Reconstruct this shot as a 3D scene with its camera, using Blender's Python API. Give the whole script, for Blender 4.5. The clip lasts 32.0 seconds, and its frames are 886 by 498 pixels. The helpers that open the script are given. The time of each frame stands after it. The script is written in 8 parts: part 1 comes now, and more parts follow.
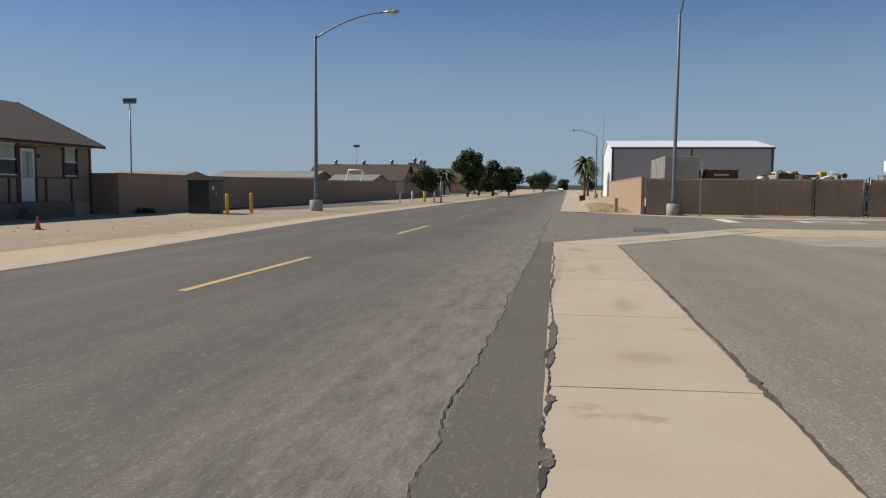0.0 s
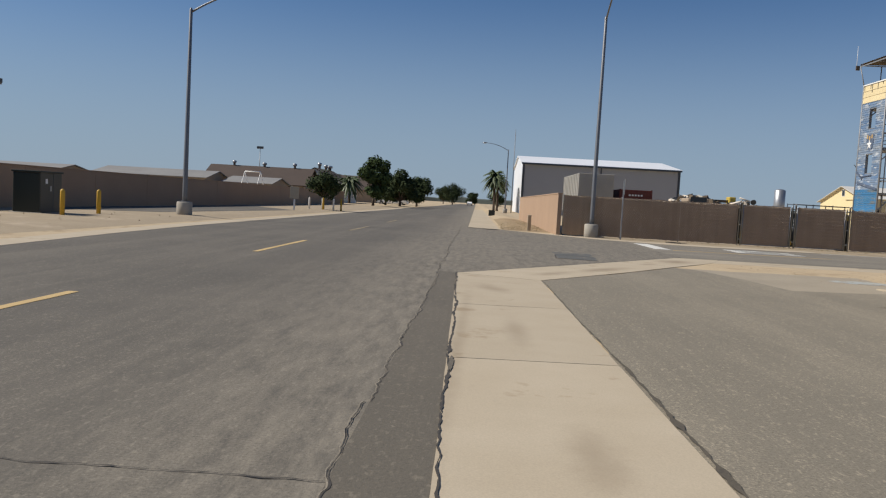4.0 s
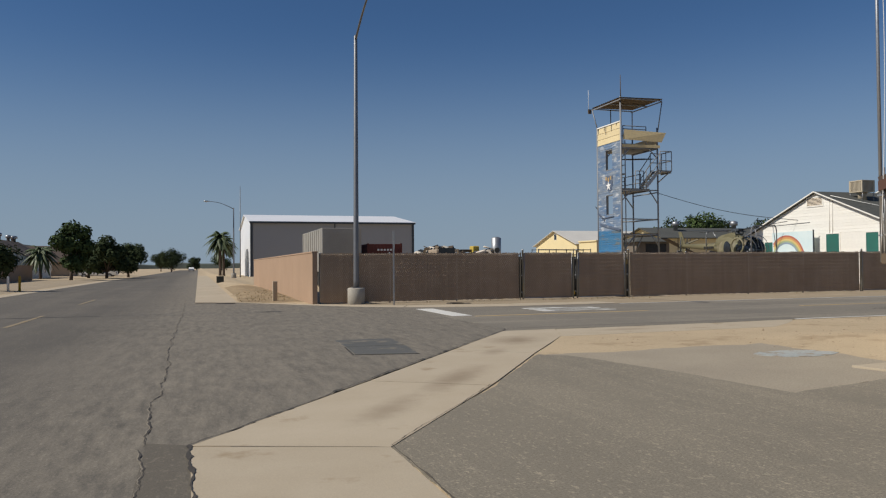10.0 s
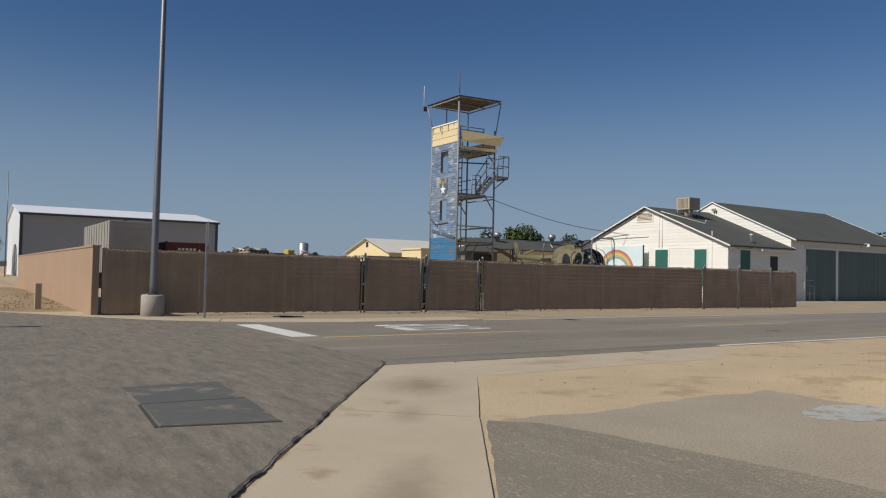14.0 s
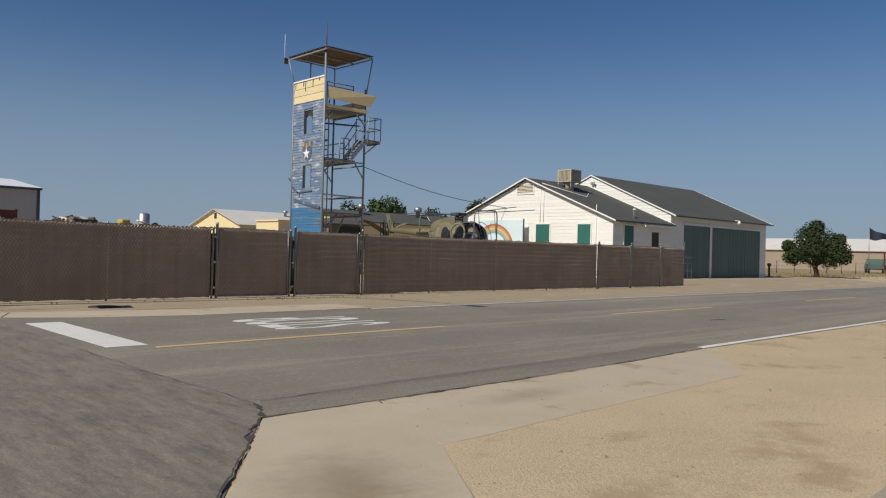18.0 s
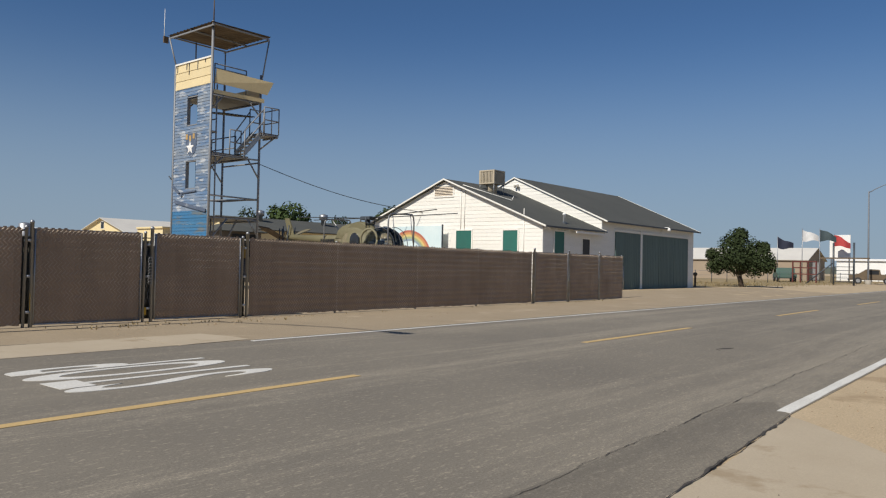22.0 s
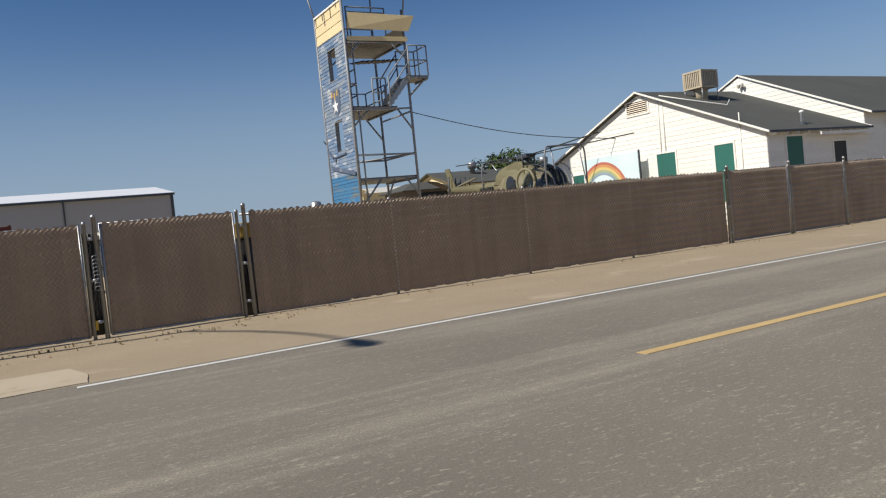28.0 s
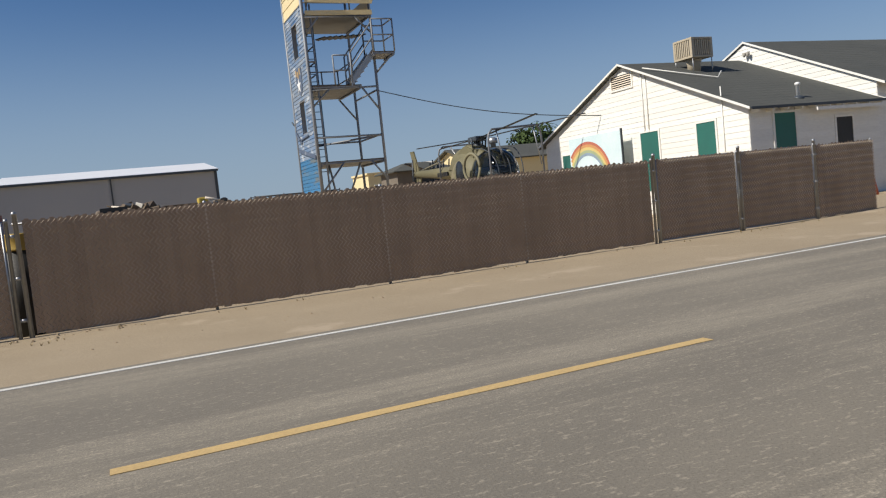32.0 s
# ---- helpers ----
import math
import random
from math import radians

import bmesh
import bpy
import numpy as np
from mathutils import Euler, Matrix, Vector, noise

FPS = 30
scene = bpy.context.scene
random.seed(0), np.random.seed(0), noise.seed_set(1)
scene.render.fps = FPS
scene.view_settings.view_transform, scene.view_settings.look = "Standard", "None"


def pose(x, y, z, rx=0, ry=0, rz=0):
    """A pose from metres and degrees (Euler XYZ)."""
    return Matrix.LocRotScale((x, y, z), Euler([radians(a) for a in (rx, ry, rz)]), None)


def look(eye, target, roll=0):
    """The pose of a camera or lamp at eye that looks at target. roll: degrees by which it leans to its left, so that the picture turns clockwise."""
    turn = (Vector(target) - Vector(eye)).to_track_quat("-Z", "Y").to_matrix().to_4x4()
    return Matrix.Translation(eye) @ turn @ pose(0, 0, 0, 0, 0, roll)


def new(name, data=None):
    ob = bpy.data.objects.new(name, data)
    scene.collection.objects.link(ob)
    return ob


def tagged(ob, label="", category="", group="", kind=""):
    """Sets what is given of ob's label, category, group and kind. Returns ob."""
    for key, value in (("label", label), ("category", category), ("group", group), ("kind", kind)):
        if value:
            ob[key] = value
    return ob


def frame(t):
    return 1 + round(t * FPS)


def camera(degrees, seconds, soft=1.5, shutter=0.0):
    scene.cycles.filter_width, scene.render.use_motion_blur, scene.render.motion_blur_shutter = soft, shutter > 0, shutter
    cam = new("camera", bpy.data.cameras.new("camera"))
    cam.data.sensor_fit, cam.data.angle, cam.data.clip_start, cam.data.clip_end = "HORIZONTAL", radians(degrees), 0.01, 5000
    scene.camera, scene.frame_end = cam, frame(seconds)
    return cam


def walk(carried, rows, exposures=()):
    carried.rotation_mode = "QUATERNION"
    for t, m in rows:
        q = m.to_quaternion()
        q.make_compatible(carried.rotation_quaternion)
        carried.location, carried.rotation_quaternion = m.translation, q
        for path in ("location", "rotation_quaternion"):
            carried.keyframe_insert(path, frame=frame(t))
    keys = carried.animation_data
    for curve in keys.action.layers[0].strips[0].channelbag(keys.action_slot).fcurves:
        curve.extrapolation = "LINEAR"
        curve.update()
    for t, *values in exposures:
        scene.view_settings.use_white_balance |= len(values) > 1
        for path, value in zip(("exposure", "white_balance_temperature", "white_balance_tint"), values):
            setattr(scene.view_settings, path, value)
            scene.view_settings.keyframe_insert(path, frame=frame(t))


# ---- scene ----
cam = camera(60.6, 32.0, 1.2)
PATH = [
    (0, (0.493, 0.914, 1.247), (0.172, 2.882, 1.086), 0.5),
    (0.5, (0.548, 1.501, 1.231), (0.27, 3.474, 1.062), 0.6),
    (1, (0.507, 2.044, 1.213), (0.198, 4.005, 0.973), 1.1),
    (1.5, (0.512, 2.618, 1.224), (0.177, 4.583, 1.066), 0.4),
    (2, (0.502, 3.158, 1.287), (0.137, 5.117, 1.116), 2.4),
    (2.5, (0.407, 3.715, 1.298), (-0.063, 5.648, 1.093), 2.9),
    (3, (0.501, 4.292, 1.298), (0.177, 6.256, 1.099), 3.1),
    (3.5, (0.424, 4.953, 1.286), (0.174, 6.927, 1.088), 3.5),
    (4, (0.455, 5.487, 1.244), (0.374, 7.482, 1.117), 3.2),
    (4.5, (0.491, 6.011, 1.33), (0.562, 8.008, 1.238), 3.9),
    (6.5, (0.378, 8.445, 1.255), (0.711, 10.417, 1.221), 1.5),
    (7, (0.373, 9.068, 1.294), (0.879, 11.002, 1.221), 1.7),
    (7.5, (0.285, 9.639, 1.308), (0.948, 11.519, 1.148), 0.7),
    (8, (0.249, 10.281, 1.305), (0.957, 12.15, 1.231), 1.2),
    (8.5, (0.168, 10.932, 1.302), (0.847, 12.812, 1.232), 0.6),
    (9, (0.23, 11.466, 1.291), (1.01, 13.307, 1.272), 0.3),
    (9.5, (0.226, 12.103, 1.33), (0.993, 13.95, 1.344), -0.1),
    (10, (0.243, 12.638, 1.35), (0.857, 14.541, 1.393), -0.5),
    (10.5, (0.408, 13.277, 1.335), (1.275, 15.079, 1.375), 0.2),
    (11, (0.446, 13.984, 1.343), (1.28, 15.802, 1.373), 1.0),
    (11.5, (0.624, 14.543, 1.293), (1.527, 16.327, 1.343), 1.1),
    (12, (0.698, 15.185, 1.345), (1.635, 16.946, 1.489), 1.5),
    (12.5, (0.764, 15.781, 1.337), (1.643, 17.57, 1.504), 1.6),
    (13, (0.86, 16.437, 1.345), (1.741, 18.224, 1.52), 1.9),
    (13.5, (0.887, 17.042, 1.334), (1.737, 18.848, 1.456), 2.0),
    (14, (1.074, 17.575, 1.291), (2.15, 19.26, 1.358), 1.2),
    (14.5, (1.14, 18.194, 1.321), (2.144, 19.922, 1.403), 1.6),
    (15, (1.255, 18.651, 1.295), (2.425, 20.271, 1.389), 0.0),
    (15.5, (1.482, 19.246, 1.357), (2.681, 20.846, 1.407), 0.4),
    (17.5, (2.61, 21.176, 1.323), (3.955, 22.654, 1.387), 2.1),
    (18, (3.03, 21.7, 1.349), (4.41, 23.147, 1.356), 1.5),
    (18.5, (3.377, 22.222, 1.36), (4.777, 23.65, 1.417), 0.9),
    (19, (3.795, 22.712, 1.312), (5.335, 23.986, 1.374), 1.1),
    (19.5, (4.235, 23.174, 1.275), (5.607, 24.63, 1.295), 0.9),
    (20, (4.64, 23.564, 1.252), (6.011, 25.02, 1.27), 0.2),
    (20.5, (5.058, 24.064, 1.283), (6.448, 25.502, 1.263), 1.0),
    (21, (5.455, 24.478, 1.329), (6.853, 25.908, 1.351), 0.6),
    (21.5, (5.89, 24.876, 1.295), (7.433, 26.148, 1.315), 0.6),
    (22, (6.361, 25.28, 1.288), (7.906, 26.549, 1.33), 1.2),
    (22.5, (6.881, 25.578, 1.304), (8.376, 26.906, 1.344), -0.6),
    (23, (7.485, 25.834, 1.351), (8.832, 27.312, 1.359), -2.0),
    (23.5, (7.968, 26.054, 1.331), (9.246, 27.593, 1.356), -3.0),
    (24, (8.635, 26.21, 1.31), (10.007, 27.666, 1.268), -3.4),
    (24.5, (9.167, 26.35, 1.338), (10.5, 27.84, 1.28), -2.3),
    (26.5, (11.629, 26.655, 1.33), (12.809, 28.265, 1.195), -5.7),
    (27, (12.225, 26.788, 1.327), (13.287, 28.478, 1.202), -7.7),
    (27.5, (12.907, 26.779, 1.336), (13.967, 28.473, 1.259), -6.0),
    (28, (13.452, 26.817, 1.333), (14.436, 28.557, 1.254), -5.8),
    (28.5, (13.942, 26.924, 1.342), (14.818, 28.722, 1.335), -5.1),
    (29, (14.695, 26.886, 1.376), (15.702, 28.614, 1.329), -3.7),
    (29.5, (15.337, 26.943, 1.361), (16.257, 28.714, 1.227), -3.6),
    (30, (15.983, 26.897, 1.36), (17.051, 28.585, 1.263), -2.6),
    (30.5, (16.603, 26.911, 1.392), (17.6, 28.64, 1.265), -3.4),
    (31, (17.113, 26.85, 1.391), (18.02, 28.628, 1.268), -3.6),
    (31.5, (17.669, 26.669, 1.414), (18.585, 28.441, 1.276), -4.5),
    (32, (18.256, 26.561, 1.49), (19.049, 28.392, 1.354), -6.0),
]
walk(cam, [(t, look(eye, target, roll)) for t, eye, target, roll in PATH],
     [(0, -0.06), (4, -0.10), (8, -0.29), (13, -0.33), (20, -0.26), (24, -0.13), (28, -0.02), (32, -0.02)])

# ---- light ----
SUN_ELEV, SUN_TURN = 43.1, 270.8
world = bpy.data.worlds.new("world")
scene.world = world
world.use_nodes = True
sky = world.node_tree.nodes.new("ShaderNodeTexSky")
sky.sky_type = "NISHITA"
sky.sun_disc = False
sky.sun_elevation, sky.sun_rotation = radians(SUN_ELEV), radians(SUN_TURN)
sky.air_density, sky.dust_density, sky.ozone_density, sky.altitude = 1.0, 0.1, 6.5, 0
# dusty haze low over the plain, the same all round
wn, wl = world.node_tree.nodes, world.node_tree.links
coord, sep = wn.new("ShaderNodeTexCoord"), wn.new("ShaderNodeSeparateXYZ")
wl.new(coord.outputs["Generated"], sep.inputs[0])
low = wn.new("ShaderNodeMapRange")
low.interpolation_type = "SMOOTHERSTEP"
low.inputs[1].default_value, low.inputs[2].default_value, low.inputs[3].default_value, low.inputs[4].default_value = -0.02, 0.34, 0.84, 0.0
wl.new(sep.outputs[2], low.inputs[0])
haze = wn.new("ShaderNodeMix")
haze.data_type = "RGBA"
haze.inputs[7].default_value = (4.65, 5.95, 7.6, 1)
wl.new(low.outputs[0], haze.inputs["Factor"])
tint = wn.new("ShaderNodeMix")
tint.data_type, tint.blend_type = "RGBA", "MULTIPLY"
tint.inputs["Factor"].default_value = 1.0
tint.inputs[7].default_value = (0.80, 0.98, 1.13, 1)
wl.new(sky.outputs[0], tint.inputs[6])
wl.new(tint.outputs[2], haze.inputs[6])
wl.new(haze.outputs[2], wn["Background"].inputs[0])
wn["Background"].inputs[1].default_value = 0.066
sun = new("sun", bpy.data.lights.new("sun", "SUN"))
sun.data.energy, sun.data.angle, sun.data.color = 5.4, radians(0.53), (1.0, 0.935, 0.83)
_a = radians(SUN_TURN)
SUN_DIR = Vector((math.sin(_a) * math.cos(radians(SUN_ELEV)), math.cos(_a) * math.cos(radians(SUN_ELEV)), math.sin(radians(SUN_ELEV))))
sun.matrix_world = look(SUN_DIR * 60, (0, 0, 0))

# ---- materials ----
MATS = {}


def mat(name, c1, c2=None, big=0.6, fine=25.0, rough=0.8, metal=0.0, bump=0.15, mix=0.5, stretch=(1, 1, 1), grain=0.25,
        shade=0.0, spots=None, spot_scale=1.5, spot_amount=0.0, rise=0.01, spec=0.5):
    """Two-scale noise between two colours, with fine relief. shade: how far single pieces differ; spots: a stain colour."""
    m = bpy.data.materials.new(name)
    m.use_nodes = True
    nt = m.node_tree
    n, l = nt.nodes, nt.links
    b = n["Principled BSDF"]
    c2 = c2 or tuple(v * 0.8 for v in c1)
    geo = n.new("ShaderNodeNewGeometry")
    mp = n.new("ShaderNodeMapping")
    mp.inputs["Scale"].default_value = stretch
    l.new(geo.outputs["Position"], mp.inputs[0])

    def noise_tex(scale, detail=4.0, rougher=0.55):
        t = n.new("ShaderNodeTexNoise")
        t.inputs["Scale"].default_value, t.inputs["Detail"].default_value, t.inputs["Roughness"].default_value = scale, detail, rougher
        l.new(mp.outputs[0], t.inputs["Vector"])
        return t

    def mixer(kind, fac, a, c):
        x = n.new("ShaderNodeMix")
        x.data_type, x.blend_type = "RGBA", kind
        if isinstance(fac, float):
            x.inputs["Factor"].default_value = fac
        else:
            l.new(fac, x.inputs["Factor"])
        for sock, v in ((x.inputs[6], a), (x.inputs[7], c)):
            if isinstance(v, tuple):
                sock.default_value = (*v, 1)
            else:
                l.new(v, sock)
        return x.outputs[2]

    def span(sock, lo, hi, a=0.0, c=1.0):
        r = n.new("ShaderNodeMapRange")
        r.inputs[1].default_value, r.inputs[2].default_value, r.inputs[3].default_value, r.inputs[4].default_value = lo, hi, a, c
        l.new(sock, r.inputs[0])
        return r.outputs[0]

    large, small = noise_tex(big), noise_tex(fine, 3.0, 0.65)
    col = mixer("MIX", span(large.outputs[0], 0.5 - mix * 0.5, 0.5 + mix * 0.5), c1, c2)
    col = mixer("MULTIPLY", grain, col, mixer("MIX", span(small.outputs[0], 0.3, 0.7), (0.45, 0.45, 0.45), (1.25, 1.25, 1.25)))
    if spots:
        st = noise_tex(spot_scale, 6.0, 0.65)
        col = mixer("MIX", span(st.outputs[0], 0.68 - spot_amount, 0.76 - spot_amount), col, spots)
    if shade:
        oi = n.new("ShaderNodeObjectInfo")
        col = mixer("MULTIPLY", 1.0, col, mixer("MIX", oi.outputs["Random"], (1 - shade,) * 3, (1 + shade * 0.5,) * 3))
    l.new(col, b.inputs["Base Color"])
    l.new(span(small.outputs[0], 0.3, 0.7, max(rough - 0.1, 0.02), min(rough + 0.1, 1.0)), b.inputs["Roughness"])
    b.inputs["Metallic"].default_value = metal
    b.inputs["Specular IOR Level"].default_value = spec
    if bump:
        bp = n.new("ShaderNodeBump")
        bp.inputs["Strength"].default_value, bp.inputs["Distance"].default_value = bump, rise
        l.new(small.outputs[0], bp.inputs["Height"])
        l.new(bp.outputs[0], b.inputs["Normal"])
    MATS[name] = m
    return m


def road_mat(name, dark, mid, pale, along, speck=0.5, worn=0.5, rub=None):
    """Old asphalt: long streaks of wear along the traffic, mottling, and pale grains of stone."""
    m = bpy.data.materials.new(name)
    m.use_nodes = True
    n, l = m.node_tree.nodes, m.node_tree.links
    b = n["Principled BSDF"]
    geo = n.new("ShaderNodeNewGeometry")

    def tex(scale, stretch, detail=6.0, rougher=0.6):
        mp, t = n.new("ShaderNodeMapping"), n.new("ShaderNodeTexNoise")
        mp.inputs["Scale"].default_value = stretch
        l.new(geo.outputs["Position"], mp.inputs[0])
        l.new(mp.outputs[0], t.inputs["Vector"])
        t.inputs["Scale"].default_value, t.inputs["Detail"].default_value, t.inputs["Roughness"].default_value = scale, detail, rougher
        return t.outputs[0]

    def span(sock, lo, hi, a=0.0, c=1.0):
        r = n.new("ShaderNodeMapRange")
        r.inputs[1].default_value, r.inputs[2].default_value, r.inputs[3].default_value, r.inputs[4].default_value = lo, hi, a, c
        l.new(sock, r.inputs[0])
        return r.outputs[0]

    def math_node(op, a, c):
        q = n.new("ShaderNodeMath")
        q.operation = op
        for sock, v in zip(q.inputs, (a, c)):
            if isinstance(v, float):
                sock.default_value = v
            else:
                l.new(v, sock)
        return q.outputs[0]

    def blend(fac, a, c):
        x = n.new("ShaderNodeMix")
        x.data_type = "RGBA"
        l.new(fac, x.inputs["Factor"])
        for sock, v in ((x.inputs[6], a), (x.inputs[7], c)):
            if isinstance(v, tuple):
                sock.default_value = (*v, 1)
            else:
                l.new(v, sock)
        return x.outputs[2]

    long_way = (0.035, 1, 1) if along == "x" else (1, 0.035, 1)
    streak = tex(0.9, long_way, 5.0, 0.65)
    patch = tex(0.28, (1, 1, 1), 5.0, 0.6)
    mottle = tex(6.5, (1, 0.22, 1) if along == "y" else (0.20, 1, 1), 8.0, 0.8)
    grains = tex(55.0, (1, 1, 1), 3.0, 0.8)
    ticks = tex(19.0, (0.6, 1.3, 1) if along == "x" else (1.3, 0.6, 1), 2.0, 0.7)
    wear = math_node("ADD", math_node("MULTIPLY", span(streak, 0.35, 0.68), 0.62), math_node("MULTIPLY", span(mottle, 0.30, 0.74), 0.38))
    col = blend(span(patch, 0.35, 0.65), dark, mid)
    col = blend(math_node("MULTIPLY", span(wear, 0.40, 0.85), worn), col, pale)
    light_grain = math_node("MULTIPLY", math_node("MULTIPLY", span(grains, 0.56, 0.68), span(wear, 0.30, 0.7, 0.15, 1.0)), speck)
    col = blend(light_grain, col, tuple(min(1.0, v * 1.7) for v in pale))
    if rub:
        # gravel worn bare along the edge of the lane
        xyz = n.new("ShaderNodeSeparateXYZ")
        l.new(geo.outputs["Position"], xyz.inputs[0])
        col = blend(math_node("MULTIPLY", math_node("MULTIPLY", span(xyz.outputs[0], rub[0], rub[1]), span(mottle, 0.34, 0.62)), 0.8), col, tuple(v * 1.1 for v in pale))
    tick = math_node("MULTIPLY", math_node("MULTIPLY", span(ticks, 0.57, 0.66), span(mottle, 0.36, 0.62, 0.2, 1.0)), speck * 0.85)
    col = blend(tick, col, tuple(min(1.0, v * 1.35) for v in pale))
    dark_grain = math_node("MULTIPLY", span(grains, 0.48, 0.32), speck)
    col = blend(dark_grain, col, tuple(v * 0.55 for v in dark))
    l.new(col, b.inputs["Base Color"])
    b.inputs["Roughness"].default_value = 0.92
    bp = n.new("ShaderNodeBump")
    bp.inputs["Strength"].default_value, bp.inputs["Distance"].default_value = 0.5, 0.008
    l.new(grains, bp.inputs["Height"])
    l.new(bp.outputs[0], b.inputs["Normal"])
    return m


ASPHALT = road_mat("asphalt_road", (0.088, 0.079, 0.065), (0.114, 0.101, 0.082), (0.225, 0.197, 0.153), "y", 0.55, 0.27, (-2.3, -0.25))
ASPHALT_X = road_mat("asphalt_cross_street", (0.160, 0.143, 0.116), (0.205, 0.182, 0.144), (0.345, 0.303, 0.233), "x", 0.6, 0.6)
ASPHALT_LOT = road_mat("asphalt_lot", (0.182, 0.160, 0.122), (0.215, 0.188, 0.142), (0.315, 0.272, 0.200), "y", 0.75, 0.35)
ASPHALT_OLD = mat("asphalt_worn_gravelly", (0.37, 0.32, 0.24), (0.31, 0.265, 0.20), 0.9, 45, 0.95, bump=0.6, grain=0.6)
ASPHALT_DARK = road_mat("asphalt_gutter_band", (0.104, 0.091, 0.071), (0.126, 0.109, 0.084), (0.205, 0.176, 0.133), "y", 0.45, 0.5)
ASPHALT_EDGE = road_mat("asphalt_cross_street_edge", (0.128, 0.114, 0.092), (0.155, 0.138, 0.110), (0.265, 0.233, 0.180), "x", 0.5, 0.55)
TAR = mat("crack_dark", (0.045, 0.039, 0.033), (0.065, 0.057, 0.05), 3, 60, 0.95)
CONCRETE = mat("concrete_pavement", (0.475, 0.403, 0.298), (0.415, 0.343, 0.243), 1.3, 90, 0.9, bump=0.15, grain=0.22, mix=0.6, spots=(0.33, 0.258, 0.168), spot_scale=1.1, spot_amount=0.09, shade=0.05)
CONCRETE_GREY = mat("concrete_grey", (0.40, 0.37, 0.32), (0.32, 0.295, 0.25), 2, 30, 0.88, grain=0.3)
# brown dust trodden into the concrete: place, half sizes, turn, strength
for sx, sy, srx, sry, sturn, amount in ((5.62, 25.15, 1.15, 0.70, 55, 1.0), (3.15, 21.2, 1.7, 0.36, 54, 0.9), (1.95, 19.6, 1.1, 0.32, 56, 0.7), (1.12, 9.2, 0.24, 0.8, 0, 0.55), (1.05, 6.6, 0.36, 0.42, 0, 0.5),
                                        (0.92, 12.9, 0.2, 1.2, 0, 0.5), (0.75, 16.6, 0.3, 0.9, 20, 0.6), (8.6, 26.35, 1.1, 0.36, 0, 0.6), (4.6, 23.6, 0.7, 0.3, 50, 0.6), (0.36, 12.0, 0.12, 6.0, -0.8, 0.45)):
    n, l = CONCRETE.node_tree.nodes, CONCRETE.node_tree.links
    bsdf = n["Principled BSDF"]
    before = bsdf.inputs["Base Color"].links[0].from_socket
    geo, mp, far = n.new("ShaderNodeNewGeometry"), n.new("ShaderNodeMapping"), n.new("ShaderNodeVectorMath")
    mp.vector_type, far.operation = "TEXTURE", "LENGTH"
    mp.inputs["Location"].default_value, mp.inputs["Rotation"].default_value, mp.inputs["Scale"].default_value = (sx, sy, 0), (0, 0, radians(sturn)), (srx, sry, 1)
    l.new(geo.outputs["Position"], mp.inputs[0])
    l.new(mp.outputs[0], far.inputs[0])
    nz, add, fade, mx = n.new("ShaderNodeTexNoise"), n.new("ShaderNodeMath"), n.new("ShaderNodeMapRange"), n.new("ShaderNodeMix")
    nz.inputs["Scale"].default_value, nz.inputs["Detail"].default_value, nz.inputs["Roughness"].default_value = 3.0, 7.0, 0.7
    l.new(geo.outputs["Position"], nz.inputs["Vector"])
    l.new(far.outputs["Value"], add.inputs[0])
    l.new(nz.outputs[0], add.inputs[1])
    fade.interpolation_type = "SMOOTHSTEP"
    fade.inputs[1].default_value, fade.inputs[2].default_value, fade.inputs[3].default_value, fade.inputs[4].default_value = 0.45, 1.45, 0.85 * amount, 0.0
    l.new(add.outputs[0], fade.inputs[0])
    mx.data_type = "RGBA"
    l.new(fade.outputs[0], mx.inputs["Factor"])
    l.new(before, mx.inputs[6])
    mx.inputs[7].default_value = (0.235, 0.180, 0.118, 1)
    l.new(mx.outputs[2], bsdf.inputs["Base Color"])
SAND = mat("sand", (0.54, 0.425, 0.275), (0.44, 0.34, 0.215), 0.6, 55, 0.96, bump=0.7, grain=0.5, rise=0.012, mix=0.6, spots=(0.35, 0.262, 0.16), spot_scale=0.9, spot_amount=0.13)
DIRT = mat("grey_brown_dirt", (0.39, 0.312, 0.212), (0.325, 0.257, 0.17), 0.7, 55, 0.96, bump=0.7, grain=0.55, rise=0.012, mix=0.6, spots=(0.40, 0.32, 0.225), spot_scale=0.6, spot_amount=0.10)
VERGE = mat("dry_grass_dirt", (0.40, 0.30, 0.18), (0.22, 0.16, 0.085), 1.1, 40, 0.96, bump=0.8, grain=0.6, rise=0.02, mix=0.4)
DRYGRASS = mat("dry_grass_ground", (0.36, 0.265, 0.13), (0.25, 0.20, 0.11), 0.25, 14, 0.96, bump=0.8, grain=0.5, rise=0.04)
WHITE_LINE = mat("road_paint_white", (0.72, 0.71, 0.66), (0.60, 0.585, 0.54), 1.2, 45, 0.75, grain=0.35)
YELLOW_WORN = mat("road_paint_yellow_worn", (0.33, 0.25, 0.14), (0.20, 0.165, 0.115), 1.5, 30, 0.85, grain=0.4)
YELLOW_LINE = mat("road_paint_yellow", (0.58, 0.41, 0.18), (0.50, 0.35, 0.155), 1.5, 45, 0.8, grain=0.35)
TAN_WALL = mat("tan_block_wall", (0.39, 0.265, 0.175), (0.345, 0.232, 0.152), 0.5, 14, 0.92, bump=0.3, grain=0.18)
